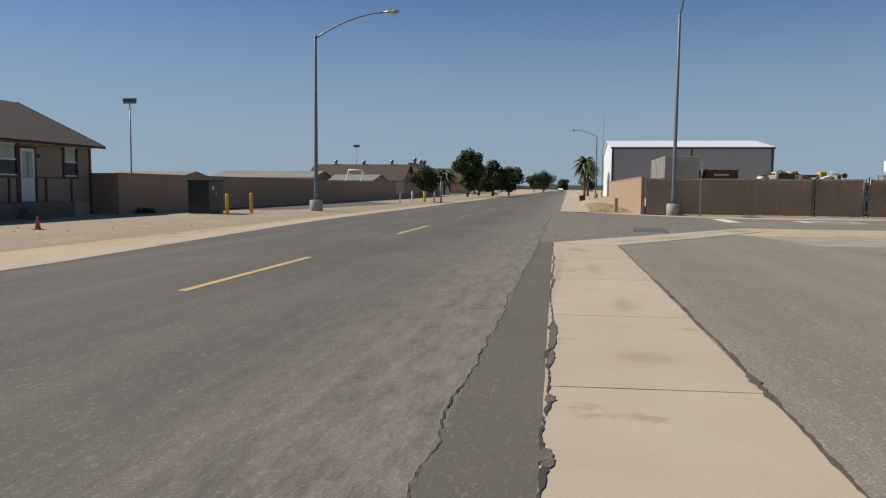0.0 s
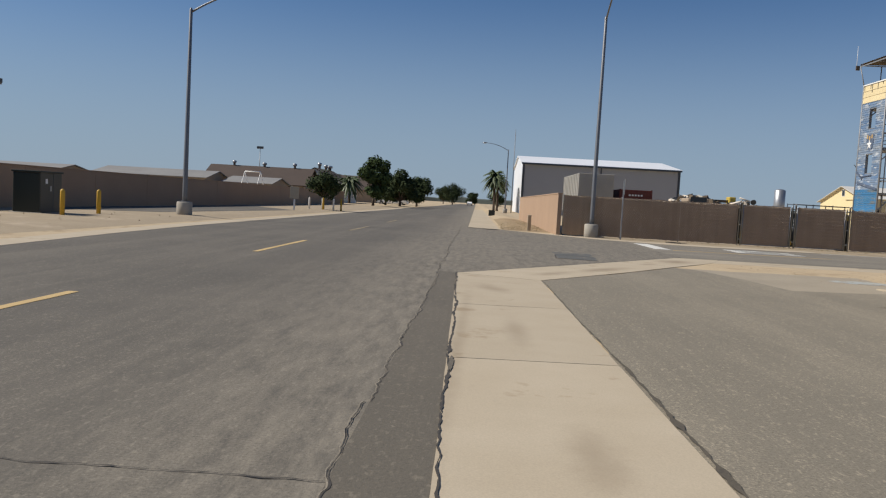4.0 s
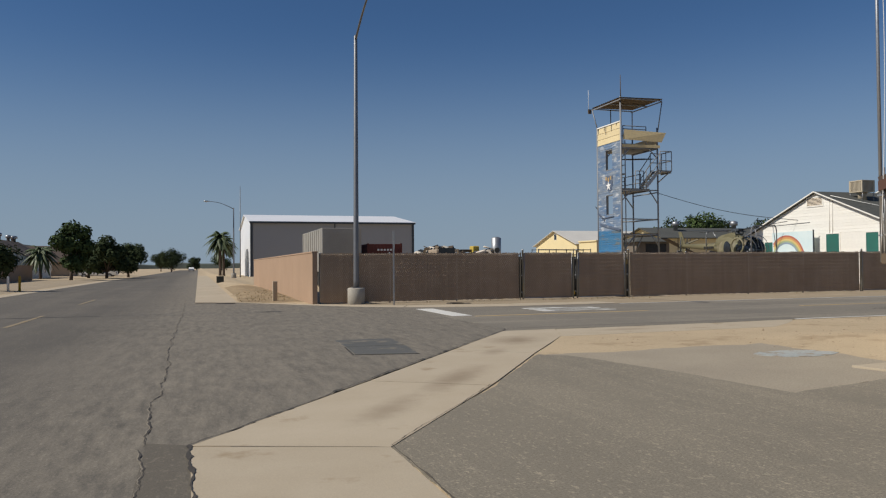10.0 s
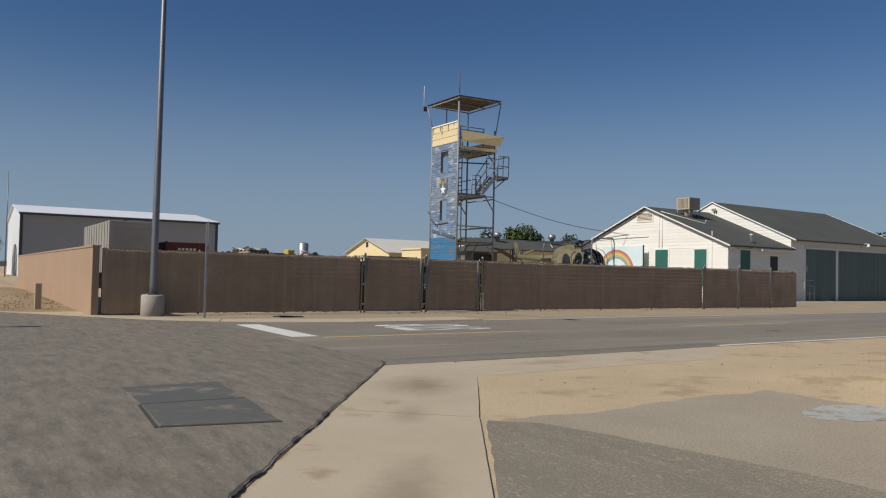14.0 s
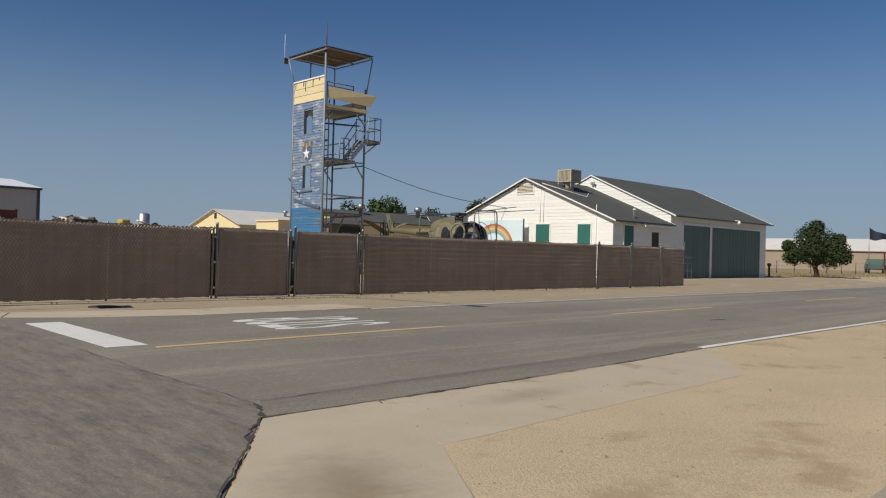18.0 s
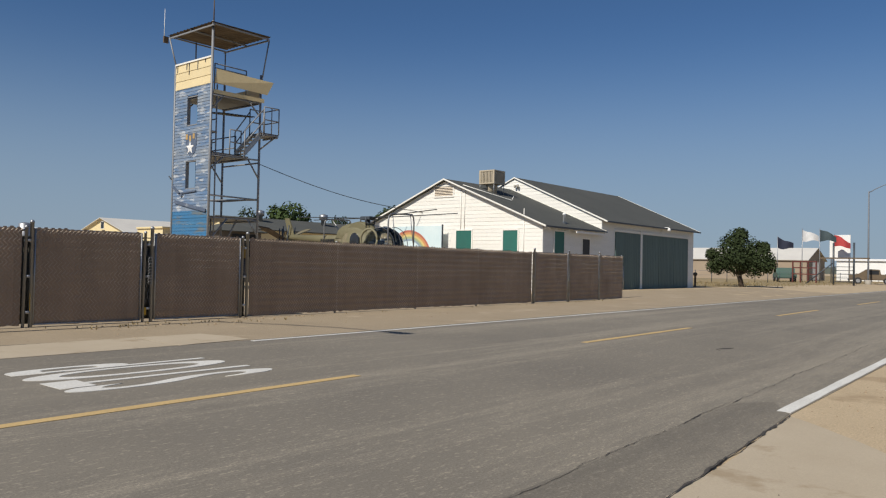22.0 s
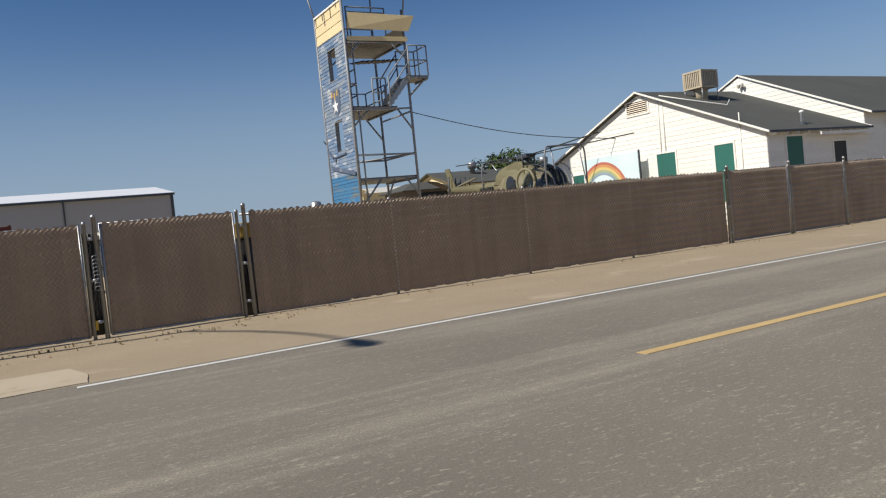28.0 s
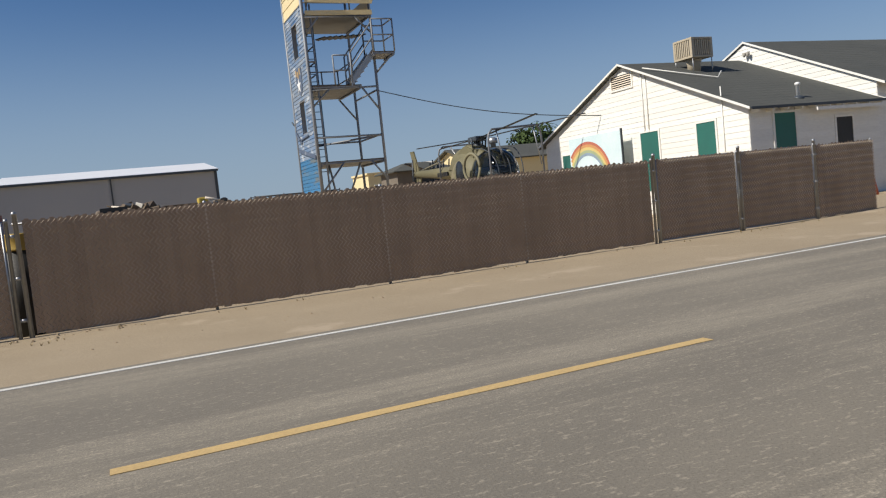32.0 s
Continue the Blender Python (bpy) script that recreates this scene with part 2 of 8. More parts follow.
SLAT = mat("brown_slat", (0.405, 0.290, 0.196), (0.360, 0.257, 0.172), 1.0, 40, 0.6, grain=0.2, shade=0.09, bump=0.05)
GALV = mat("galvanised_steel", (0.42, 0.43, 0.44), (0.33, 0.335, 0.345), 3, 40, 0.45, metal=0.75, grain=0.2, bump=0.04)
POLE_STEEL = mat("lamp_pole_steel", (0.22, 0.225, 0.235), (0.17, 0.175, 0.185), 2, 40, 0.5, metal=0.55, grain=0.2, bump=0.04)
WHITE_WOOD = mat("white_painted_boards", (0.82, 0.81, 0.76), (0.76, 0.74, 0.68), 0.8, 22, 0.7, grain=0.12, bump=0.08, shade=0.05, spots=(0.50, 0.45, 0.37), spot_scale=2.2, spot_amount=-0.02, stretch=(0.3, 0.3, 1))
CREAM_WOOD = mat("cream_painted_boards", (0.80, 0.70, 0.57), (0.73, 0.63, 0.50), 0.8, 20, 0.72, grain=0.12, bump=0.08, shade=0.05, spots=(0.55, 0.43, 0.30), spot_scale=1.6, spot_amount=-0.03, stretch=(0.35, 0.35, 1))
BROWN_TRIM = mat("brown_trim", (0.105, 0.048, 0.030), (0.085, 0.040, 0.026), 2, 30, 0.6, grain=0.2)
SHINGLE = mat("dark_roof_shingle", (0.088, 0.090, 0.080), (0.068, 0.071, 0.064), 0.5, 16, 0.92, bump=0.4, grain=0.5, rise=0.02)
BROWN_SHINGLE = mat("brown_roof_shingle", (0.085, 0.060, 0.048), (0.070, 0.050, 0.040), 0.6, 16, 0.92, bump=0.4, grain=0.45, rise=0.02)
TEAL = mat("teal_paint", (0.020, 0.145, 0.115), (0.024, 0.115, 0.095), 1.0, 25, 0.6, grain=0.15, shade=0.08)
TEAL_DOOR = mat("faded_teal_door", (0.122, 0.180, 0.166), (0.104, 0.156, 0.146), 0.8, 25, 0.7, grain=0.25, shade=0.1)
DARK_GLASS = mat("dark_window_glass", (0.02, 0.022, 0.025), (0.03, 0.032, 0.035), 2, 20, 0.12, grain=0.05, bump=0)
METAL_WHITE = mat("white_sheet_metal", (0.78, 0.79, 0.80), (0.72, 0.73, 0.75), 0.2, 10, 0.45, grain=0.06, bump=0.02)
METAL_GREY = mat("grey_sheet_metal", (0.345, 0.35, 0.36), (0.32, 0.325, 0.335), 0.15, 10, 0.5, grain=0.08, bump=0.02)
METAL_DARK = mat("dark_trim_metal", (0.05, 0.06, 0.075), (0.04, 0.05, 0.06), 1, 20, 0.5, grain=0.1)
TRAILER_GREY = mat("weathered_trailer_aluminium", (0.40, 0.375, 0.33), (0.32, 0.30, 0.26), 0.5, 14, 0.6, metal=0.2, grain=0.2)
RUST_RED = mat("rust_red_container", (0.135, 0.030, 0.022), (0.105, 0.028, 0.022), 0.6, 18, 0.7, grain=0.25)
CREAM_STUCCO = mat("cream_stucco", (0.74, 0.62, 0.36), (0.68, 0.57, 0.33), 0.5, 14, 0.85, grain=0.12)
GREEN_BOX = mat("dark_green_cabinet", (0.030, 0.036, 0.028), (0.024, 0.030, 0.023), 0.9, 22, 0.55, grain=0.15)
GREY_BOX = mat("olive_cabinet_side", (0.085, 0.082, 0.065), (0.07, 0.068, 0.055), 0.9, 22, 0.6, grain=0.15)
YELLOW_TRIM = mat("weathered_yellow_drum", (0.60, 0.42, 0.10), (0.50, 0.34, 0.08), 2, 25, 0.7, grain=0.3)
BOLLARD_YELLOW = mat("bollard_yellow", (0.62, 0.37, 0.03), (0.55, 0.33, 0.03), 2, 25, 0.6, grain=0.15)
ORANGE = mat("cone_orange", (0.43, 0.10, 0.04), (0.36, 0.085, 0.035), 3, 25, 0.6, grain=0.15)
BARK = mat("bark", (0.10, 0.072, 0.05), (0.07, 0.05, 0.036), 4, 18, 0.95, bump=0.8, grain=0.5, stretch=(1, 1, 0.3), rise=0.02)
LEAF = mat("leaf_dark_green", (0.046, 0.064, 0.024), (0.032, 0.046, 0.018), 0.7, 5, 0.92, spec=0.2, grain=0.4, bump=0, shade=0.1)
LEAF_B = mat("leaf_bright_green", (0.062, 0.092, 0.030), (0.042, 0.066, 0.022), 0.7, 5, 0.92, spec=0.2, grain=0.4, bump=0, shade=0.1)
PALM_LEAF = mat("palm_leaf", (0.075, 0.105, 0.035), (0.055, 0.075, 0.03), 0.7, 5, 0.6, grain=0.3, bump=0)
TOWER_BLUE = mat("peeling_blue_boards", (0.10, 0.175, 0.30), (0.22, 0.26, 0.31), 1.1, 16, 0.85, grain=0.3, bump=0.15, mix=0.3, stretch=(0.8, 0.8, 3.0), spots=(0.40, 0.43, 0.46), spot_scale=1.5, spot_amount=0.14, shade=0.12)
TOWER_BLUE_LOW = mat("repainted_blue_boards", (0.03, 0.17, 0.37), (0.05, 0.16, 0.27), 1.0, 16, 0.75, grain=0.3, bump=0.1, stretch=(0.3, 0.3, 2), shade=0.15, spots=(0.13, 0.155, 0.165), spot_scale=1.3, spot_amount=0.14)
TOWER_CREAM = mat("weathered_cream_boards", (0.72, 0.60, 0.36), (0.66, 0.54, 0.31), 1.2, 18, 0.85, grain=0.2, bump=0.1, spots=(0.30, 0.22, 0.13), spot_scale=1.6, spot_amount=-0.04, shade=0.06)
TOWER_STEEL = mat("blue_grey_pipe", (0.27, 0.29, 0.32), (0.25, 0.25, 0.25), 2, 25, 0.6, metal=0.3, grain=0.25, spots=(0.17, 0.10, 0.06), spot_scale=4, spot_amount=0.0)
RUSTY_SHEET = mat("rusty_corrugated_sheet", (0.17, 0.13, 0.085), (0.12, 0.085, 0.055), 1.2, 18, 0.8, metal=0.2, grain=0.3)
OLIVE = mat("olive_drab", (0.165, 0.150, 0.082), (0.13, 0.118, 0.066), 1.0, 18, 0.65, grain=0.2, spots=(0.20, 0.17, 0.105), spot_scale=1.3, spot_amount=0.12)
BLACK = mat("black_rubber", (0.018, 0.018, 0.018), (0.024, 0.024, 0.024), 2, 30, 0.6, grain=0.1)
PLAIN_WHITE = mat("white_paint", (0.80, 0.80, 0.78), (0.74, 0.74, 0.72), 1, 20, 0.5, grain=0.06, bump=0.02)
PORCH = mat("weathered_porch_concrete", (0.16, 0.14, 0.115), (0.12, 0.105, 0.085), 1.2, 20, 0.9, grain=0.3)
TAN_STUCCO = mat("tan_stucco", (0.34, 0.27, 0.20), (0.30, 0.24, 0.175), 0.5, 15, 0.9, grain=0.12)


def glass_mat(name, tint, rough=0.04):
    m = bpy.data.materials.new(name)
    m.use_nodes = True
    b = m.node_tree.nodes["Principled BSDF"]
    b.inputs["Base Color"].default_value = (*tint, 1)
    b.inputs["Roughness"].default_value = rough
    b.inputs["Transmission Weight"].default_value = 1.0
    b.inputs["IOR"].default_value = 1.45
    return m


GLASS = glass_mat("window_glass", (0.92, 0.95, 0.95))
SMOKED = glass_mat("cockpit_glass", (0.55, 0.60, 0.60))


# ---- mesh helpers ----
def box(bm, x0, x1, y0, y1, z0, z1, bevel=0.0):
    v = [bm.verts.new((x, y, z)) for z in (z0, z1) for x, y in ((x0, y0), (x1, y0), (x1, y1), (x0, y1))]
    fs = [bm.faces.new([v[i] for i in q]) for q in ((3, 2, 1, 0), (4, 5, 6, 7), (0, 1, 5, 4), (1, 2, 6, 5), (2, 3, 7, 6), (3, 0, 4, 7))]
    if bevel:
        bmesh.ops.bevel(bm, geom=list({e for f in fs for e in f.edges}), offset=bevel, segments=2, affect="EDGES", profile=0.6)
    return bm


def prism(bm, pts, z0, z1):
    """An upright slab over a flat outline, counter-clockwise."""
    lo = [bm.verts.new((x, y, z0)) for x, y in pts]
    hi = [bm.verts.new((x, y, z1)) for x, y in pts]
    bm.faces.new(hi)
    bm.faces.new(lo[::-1])
    k = len(pts)
    for i in range(k):
        bm.faces.new((lo[i], lo[(i + 1) % k], hi[(i + 1) % k], hi[i]))
    return bm


def sheet(bm, quad, thick):
    """A flat plate of some thickness under a planar outline given in space."""
    q = [Vector(p) for p in quad]
    nrm = (q[1] - q[0]).cross(q[2] - q[0]).normalized() * thick
    a = [bm.verts.new(p) for p in q]
    c = [bm.verts.new(p - nrm) for p in q]
    bm.faces.new(a)
    bm.faces.new(c[::-1])
    k = len(q)
    for i in range(k):
        bm.faces.new((a[(i + 1) % k], a[i], c[i], c[(i + 1) % k]))
    return bm


def rod(bm, p0, p1, r0, r1=None, seg=8, smooth=True):
    """A round bar from one point to another, with closed ends."""
    p0, p1 = Vector(p0), Vector(p1)
    r1 = r0 if r1 is None else r1
    d = (p1 - p0).normalized()
    u = d.orthogonal().normalized()
    w = d.cross(u)
    rings = []
    for p, r in ((p0, r0), (p1, r1)):
        rings.append([bm.verts.new(p + (u * math.cos(2 * math.pi * i / seg) + w * math.sin(2 * math.pi * i / seg)) * r) for i in range(seg)])
    for i in range(seg):
        f = bm.faces.new((rings[0][i], rings[0][(i + 1) % seg], rings[1][(i + 1) % seg], rings[1][i]))
        f.smooth = smooth
    bm.faces.new(rings[0][::-1])
    bm.faces.new(rings[1])
    return bm


def pipe(bm, pts, r0, r1=None, seg=8):
    """A round bar along a chain of points, in one skin."""
    pts = [Vector(p) for p in pts]
    r1 = r0 if r1 is None else r1
    rings, u = [], None
    for i, p in enumerate(pts):
        d = (pts[min(i + 1, len(pts) - 1)] - pts[max(i - 1, 0)]).normalized()
        u = d.orthogonal().normalized() if u is None else (u - d * u.dot(d)).normalized()
        w = d.cross(u)
        r = r0 + (r1 - r0) * i / (len(pts) - 1)
        rings.append([bm.verts.new(p + (u * math.cos(2 * math.pi * k / seg) + w * math.sin(2 * math.pi * k / seg)) * r) for k in range(seg)])
    for a, c in zip(rings, rings[1:]):
        for k in range(seg):
            f = bm.faces.new((a[k], a[(k + 1) % seg], c[(k + 1) % seg], c[k]))
            f.smooth = True
    bm.faces.new(rings[0][::-1])
    bm.faces.new(rings[-1])
    return bm


def lathe(bm, profile, seg=12, at=(0, 0, 0)):
    """A turned shape round the z axis from (radius, height) pairs, from low to high."""
    at = Vector(at)
    rings = [[bm.verts.new(at + Vector((r * math.cos(2 * math.pi * i / seg), r * math.sin(2 * math.pi * i / seg), z))) for i in range(seg)] for r, z in profile]
    for a, c in zip(rings, rings[1:]):
        for i in range(seg):
            f = bm.faces.new((a[i], a[(i + 1) % seg], c[(i + 1) % seg], c[i]))
            f.smooth = True
    bm.faces.new(rings[0][::-1])
    bm.faces.new(rings[-1])
    return bm


def new_bm():
    return bmesh.new()


def mesh_of(name, bm, material):
    me = bpy.data.meshes.new(name)
    bmesh.ops.recalc_face_normals(bm, faces=bm.faces[:])
    bm.to_mesh(me)
    bm.free()
    me.materials.append(material)
    return me


def part(name, bm, material, parent, label=""):
    ob = new(name, mesh_of(name, bm, material))
    ob.parent = parent
    if label:
        tagged(ob, label)
    return ob


def piece(name, me, parent, m=None):
    """One more object on a shared mesh."""
    ob = new(name, me)
    ob.parent = parent
    if m is not None:
        ob.matrix_basis = m
    return ob


def thing(name, m, label, category, group="", kind=""):
    ob = new(name)
    ob.empty_display_size = 0.2
    ob.matrix_basis = m
    return tagged(ob, label, category, group, kind)


def structure(name, bm, material, label, category="ground"):
    return tagged(new(name, mesh_of(name, bm, material)), label, category, "", "structure")

# ---- ground and roads ----
def ease(v, lo, hi):
    v = max(0.0, min(1.0, (v - lo) / (hi - lo)))
    return v * v * (3 - 2 * v)


def ground_z(x, y):
    """The lie of the land: a little higher on the west verge, by the barn and by the white house."""
    z = -0.006 + 0.09 * ease(-x, 9.3, 11.2)
    z += 0.17 * ease(x, 31, 42) * ease(y, 36.2, 42)
    z += 0.11 * ease(x, 8.9, 11.2) * ease(y, 14, 18) * ease(-y, -25.3, -23)
    z += 0.16 * ease(x, 1.6, 2.6) * ease(-x, -4.4, -3.2) * ease(y, 44, 48)
    if 36.9 < y < 39.7 and 4.6 < x < 60 or y < 24.8 and 7 < x < 40 and y > 21:
        z -= 0.018 * abs(noise.noise((x * 0.9, y * 0.9, 0)))
    if 6 < x < 14 and y < 27:
        z += 0.009 * ease(y, 24.4, 25.2)
    return z


def spread(*runs):
    out = []
    for lo, hi, step in runs:
        out += [float(v) for v in np.arange(lo, hi, step)]
    return out


bm = new_bm()
gx = spread((-1500, -100, 280), (-100, -20, 10), (-20, -7, 0.5), (-7, 1, 2), (1, 46, 0.45), (46, 120, 6), (120, 1800, 240))
gy = spread((-600, -20, 100), (-20, 12, 4), (12, 27, 0.45), (27, 36, 1), (36, 52, 0.45), (52, 200, 8), (200, 3000, 300))
grid = [[bm.verts.new((x, y, ground_z(x, y))) for x in gx] for y in gy]
for r0, r1 in zip(grid, grid[1:]):
    for i in range(len(gx) - 1):
        bm.faces.new((r0[i], r0[i + 1], r1[i + 1], r1[i])).smooth = True
structure("ground", bm, SAND, "pale sandy dirt ground reaching to the horizon")

bm = new_bm()
prism(bm, [(-7.6, -60), (0.42, -60), (0.40, 5), (0.18, 18.72), (6.12, 26.97), (6.36, 27.0), (6.36, 36.7), (5.44, 37.3), (4.38, 38.6), (3.27, 40.2), (1.7, 42.3), (0.12, 43.2), (0.10, 420), (-8.6, 420), (-8.6, 40), (-8.6, 27), (-8.1, 18), (-7.6, 10)], -0.30, 0.0)
structure("road", bm, ASPHALT, "worn grey asphalt main road with cracks", "road")
bm = new_bm()
prism(bm, [(6.36, 26.98), (7.7, 26.99), (10.0, 26.98), (11.5, 27.06), (13.7, 27.20), (24, 27.30), (60, 27.5), (330, 27.9), (330, 36.6), (60, 36.1), (30, 35.85), (14.0, 35.55), (9.8, 35.50), (8.0, 35.85), (6.36, 36.62)], -0.30, 0.0)
structure("cross_street", bm, ASPHALT_X, "worn grey asphalt cross street with wheel tracks", "road")
bm = new_bm()
prism(bm, [(-0.115, -60), (0.42, -60), (0.40, 5), (0.18, 18.72), (-0.138, 18.9), (-0.122, 10)], -0.2, 0.004)
structure("gutter_band", bm, ASPHALT_DARK, "darker asphalt strip along the pavement edge", "road")


def ragged(pts, amp, step=0.22):
    """An outline with broken, uneven edges."""
    out = []
    for (x0, y0), (x1, y1) in zip(pts, pts[1:] + pts[:1]):
        k = max(1, min(90, int(math.hypot(x1 - x0, y1 - y0) / step)))
        for i in range(k):
            x, y = x0 + (x1 - x0) * i / k, y0 + (y1 - y0) * i / k
            w = noise.noise((x * 0.9, y * 0.9, 2)) + 0.5 * noise.noise((x * 4, y * 4, 7))
            out.append((x + amp * w * (y1 - y0) / math.hypot(x1 - x0, y1 - y0), y - amp * w * (x1 - x0) / math.hypot(x1 - x0, y1 - y0)))
    return out


bm = new_bm()
prism(bm, ragged([(1.76, -60), (60, -60), (60, 12), (11.5, 12), (8.1, 16.2), (8.45, 19.3), (8.29, 19.56), (6.08, 19.0), (5.9, 20.8), (5.66, 22.1), (5.42, 22.75), (5.08, 23.08), (3.38, 20.55), (1.62, 18.2), (1.68, 9)], 0.05), -0.2, 0.002)
structure("parking_lot", bm, ASPHALT_LOT, "brownish grey asphalt parking lot", "ground")
bm = new_bm()
prism(bm, ragged([(6.08, 18.9), (8.3, 19.5), (8.2, 20.2), (11.5, 20.4), (11.5, 22.9), (10.2, 23.2), (8.8, 23.05), (7.3, 23.15), (6.1, 22.85), (5.2, 23.05), (5.3, 22.6)], 0.18), -0.2, -0.002)
structure("worn_patch", bm, ASPHALT_OLD, "worn gravelly asphalt between sand and parking lot", "ground")



def dirt(name, xs, ys, label, mt=DIRT):
    """A thin layer of darker dirt lying on the ground."""
    b = new_bm()
    g = [[b.verts.new((x, y, ground_z(x, y) + 0.004)) for x in xs] for y in ys]
    for r0, r1 in zip(g, g[1:]):
        for i in range(len(xs) - 1):
            b.faces.new((r0[i], r0[i + 1], r1[i + 1], r1[i])).smooth = True
    structure(name, b, mt, label)


dirt("verge_north", spread((5.0, 60.1, 0.45)), spread((35.4, 43.0, 0.45)), "grey brown dirt verge along the fence")
dirt("verge_west", spread((-17.2, -9.2, 0.5)), spread((-14, 110, 2.0)), "grey brown dirt verge beside the tan wall")
dirt("verge_corner", spread((1.75, 4.2, 0.3)), spread((41.9, 64, 0.5)), "brown dirt and dry grass along the tan wall", VERGE)
pavement = tagged(new("pavement"), "pale tan concrete pavement slabs with dark joints", "pavement", "", "structure")


def slab(name, pts, mt=CONCRETE, z1=0.008):
    b = new_bm()
    prism(b, pts, -0.15, z1)
    e = [e for e in b.edges if all(v.co.z > z1 - 0.001 for v in e.verts)]
    bmesh.ops.bevel(b, geom=e, offset=0.004, segments=1, affect="EDGES")
    return part(name, b, mt, pavement)


for bed in ([(0.45, -15), (1.72, -15), (1.60, 17.9), (0.21, 17.9)], [(0.24, 18.2), (1.58, 18.05), (1.60, 18.3), (5.08, 23.2), (6.66, 25.5), (7.4, 26.9), (6.2, 26.9), (4.1, 24.05), (2.05, 21.2)],
            [(6.72, 25.56), (10.2, 25.66), (11.7, 25.75), (12.9, 26.7), (13.2, 27.05), (7.3, 26.95)], [(6.7, 36.6), (9.8, 35.7), (13.6, 35.7), (13.9, 36.8), (7.0, 37.35)], [(0.16, 42.7), (1.6, 42.7), (1.6, 140), (0.16, 140)]):
    b = new_bm()
    prism(b, bed, -0.1, 0.0022)
    part("joint_filler", b, TAR, pavement, "dark dirt in the joints")


def walk_x(y):
    return 0.415 - max(0.0, y - 3.0) * 0.0150, 1.73 - max(0.0, y - 4.0) * 0.0082


JOINTS = (-15.5, -12.5, -9.4, -6.4, -3.35, -0.35, 2.68, 5.66, 8.42, 11.46, 14.67)
for y0, y1 in zip(JOINTS, JOINTS[1:]):
    (a0, b0), (a1, b1) = walk_x(y0), walk_x(y1)
    slab("slab", ragged([(a0, y0), (b0, y0 + 0.08), (b1, y1 + 0.065), (a1, y1 - 0.015)], 0.006, 0.12))
slab("slab", ragged([(0.24, 14.67), (1.642, 14.75), (1.60, 18.13), (0.18, 18.66)], 0.006, 0.12))
slab("slab", ragged([(0.182, 18.69), (1.603, 18.15), (3.34, 20.55), (2.14, 21.36)], 0.006, 0.12))
slab("slab", ragged([(2.155, 21.38), (3.355, 20.57), (5.09, 23.19), (4.10, 24.10)], 0.006, 0.12))
slab("slab", ragged([(4.115, 24.12), (5.105, 23.21), (6.68, 25.48), (7.30, 26.97), (6.13, 26.95)], 0.008, 0.12))
slab("slab", ragged([(6.70, 25.50), (9.10, 25.57), (11.75, 25.66), (12.3, 26.05), (12.9, 26.5), (13.6, 27.17), (11.5, 27.03), (9.14, 26.96), (7.32, 26.97)], 0.03, 0.2), z1=0.005)
# north side of the crossing: pavement along the main road, kerb return and a strip by the fence
for y0 in np.arange(42.6, 140, 3.0):
    y0 = float(y0)
    slab("slab", [(0.12, y0), (1.66, y0), (1.66, y0 + 2.98), (0.12, y0 + 2.98)])
slab("slab", [(1.7, 42.3), (3.27, 40.2), (3.62, 40.45), (1.66, 42.58), (0.12, 42.58), (0.12, 43.1)])
slab("slab", [(3.28, 40.18), (4.38, 38.6), (4.95, 39.0), (3.63, 40.43)])
slab("slab", [(4.39, 38.58), (5.44, 37.3), (6.6, 36.55), (6.95, 37.45), (5.9, 38.1), (4.96, 38.98)])
slab("slab", [(6.62, 36.53), (8.0, 35.86), (9.8, 35.52), (9.9, 36.95), (6.97, 37.43)])
slab("slab", [(9.82, 35.52), (12.65, 35.52), (12.66, 36.93), (9.92, 36.95)])
slab("slab", ragged([(12.67, 35.52), (14.0, 35.6), (14.05, 36.2), (13.9, 36.92), (12.68, 36.93)], 0.05, 0.2))
# west side strip
for y0 in np.arange(-12, 110, 6.0):
    y0 = float(y0)
    xl = lambda y: -7.4 - max(0.0, min(1.0, (y - 10) / 17)) * 1.2
    slab("slab", [(xl(y0) - 0.75, y0), (xl(y0), y0), (xl(y0 + 5.98), y0 + 5.98), (xl(y0 + 5.98) - 0.75, y0 + 5.98)], z1=0.006)


# the dark strip along the cross street's edge
bm = new_bm()
prism(bm, ragged([(6.14, 26.98), (7.2, 27.0), (10, 26.985), (11.5, 27.065), (13.68, 27.21), (14.25, 27.5), (13.9, 27.78), (10.7, 27.69), (8.1, 27.69), (6.48, 27.58)], 0.012, 0.3), -0.1, 0.004)
structure("gutter_band_cross", bm, ASPHALT_EDGE, "darker asphalt strip along the apron edge", "road")


# painted lines
def line(name, x0, x1, y0, y1, mt, label, turn=0.0):
    """A painted bar; turn: how far it strays across per metre along x."""
    b = new_bm()
    d = turn * (x1 - x0)
    prism(b, ragged([(x0, y0), (x1, y0 + d), (x1, y1 + d), (x0, y1)], 0.010, 0.15), -0.02, 0.005)
    return structure(name, b, mt, label, "road marking")


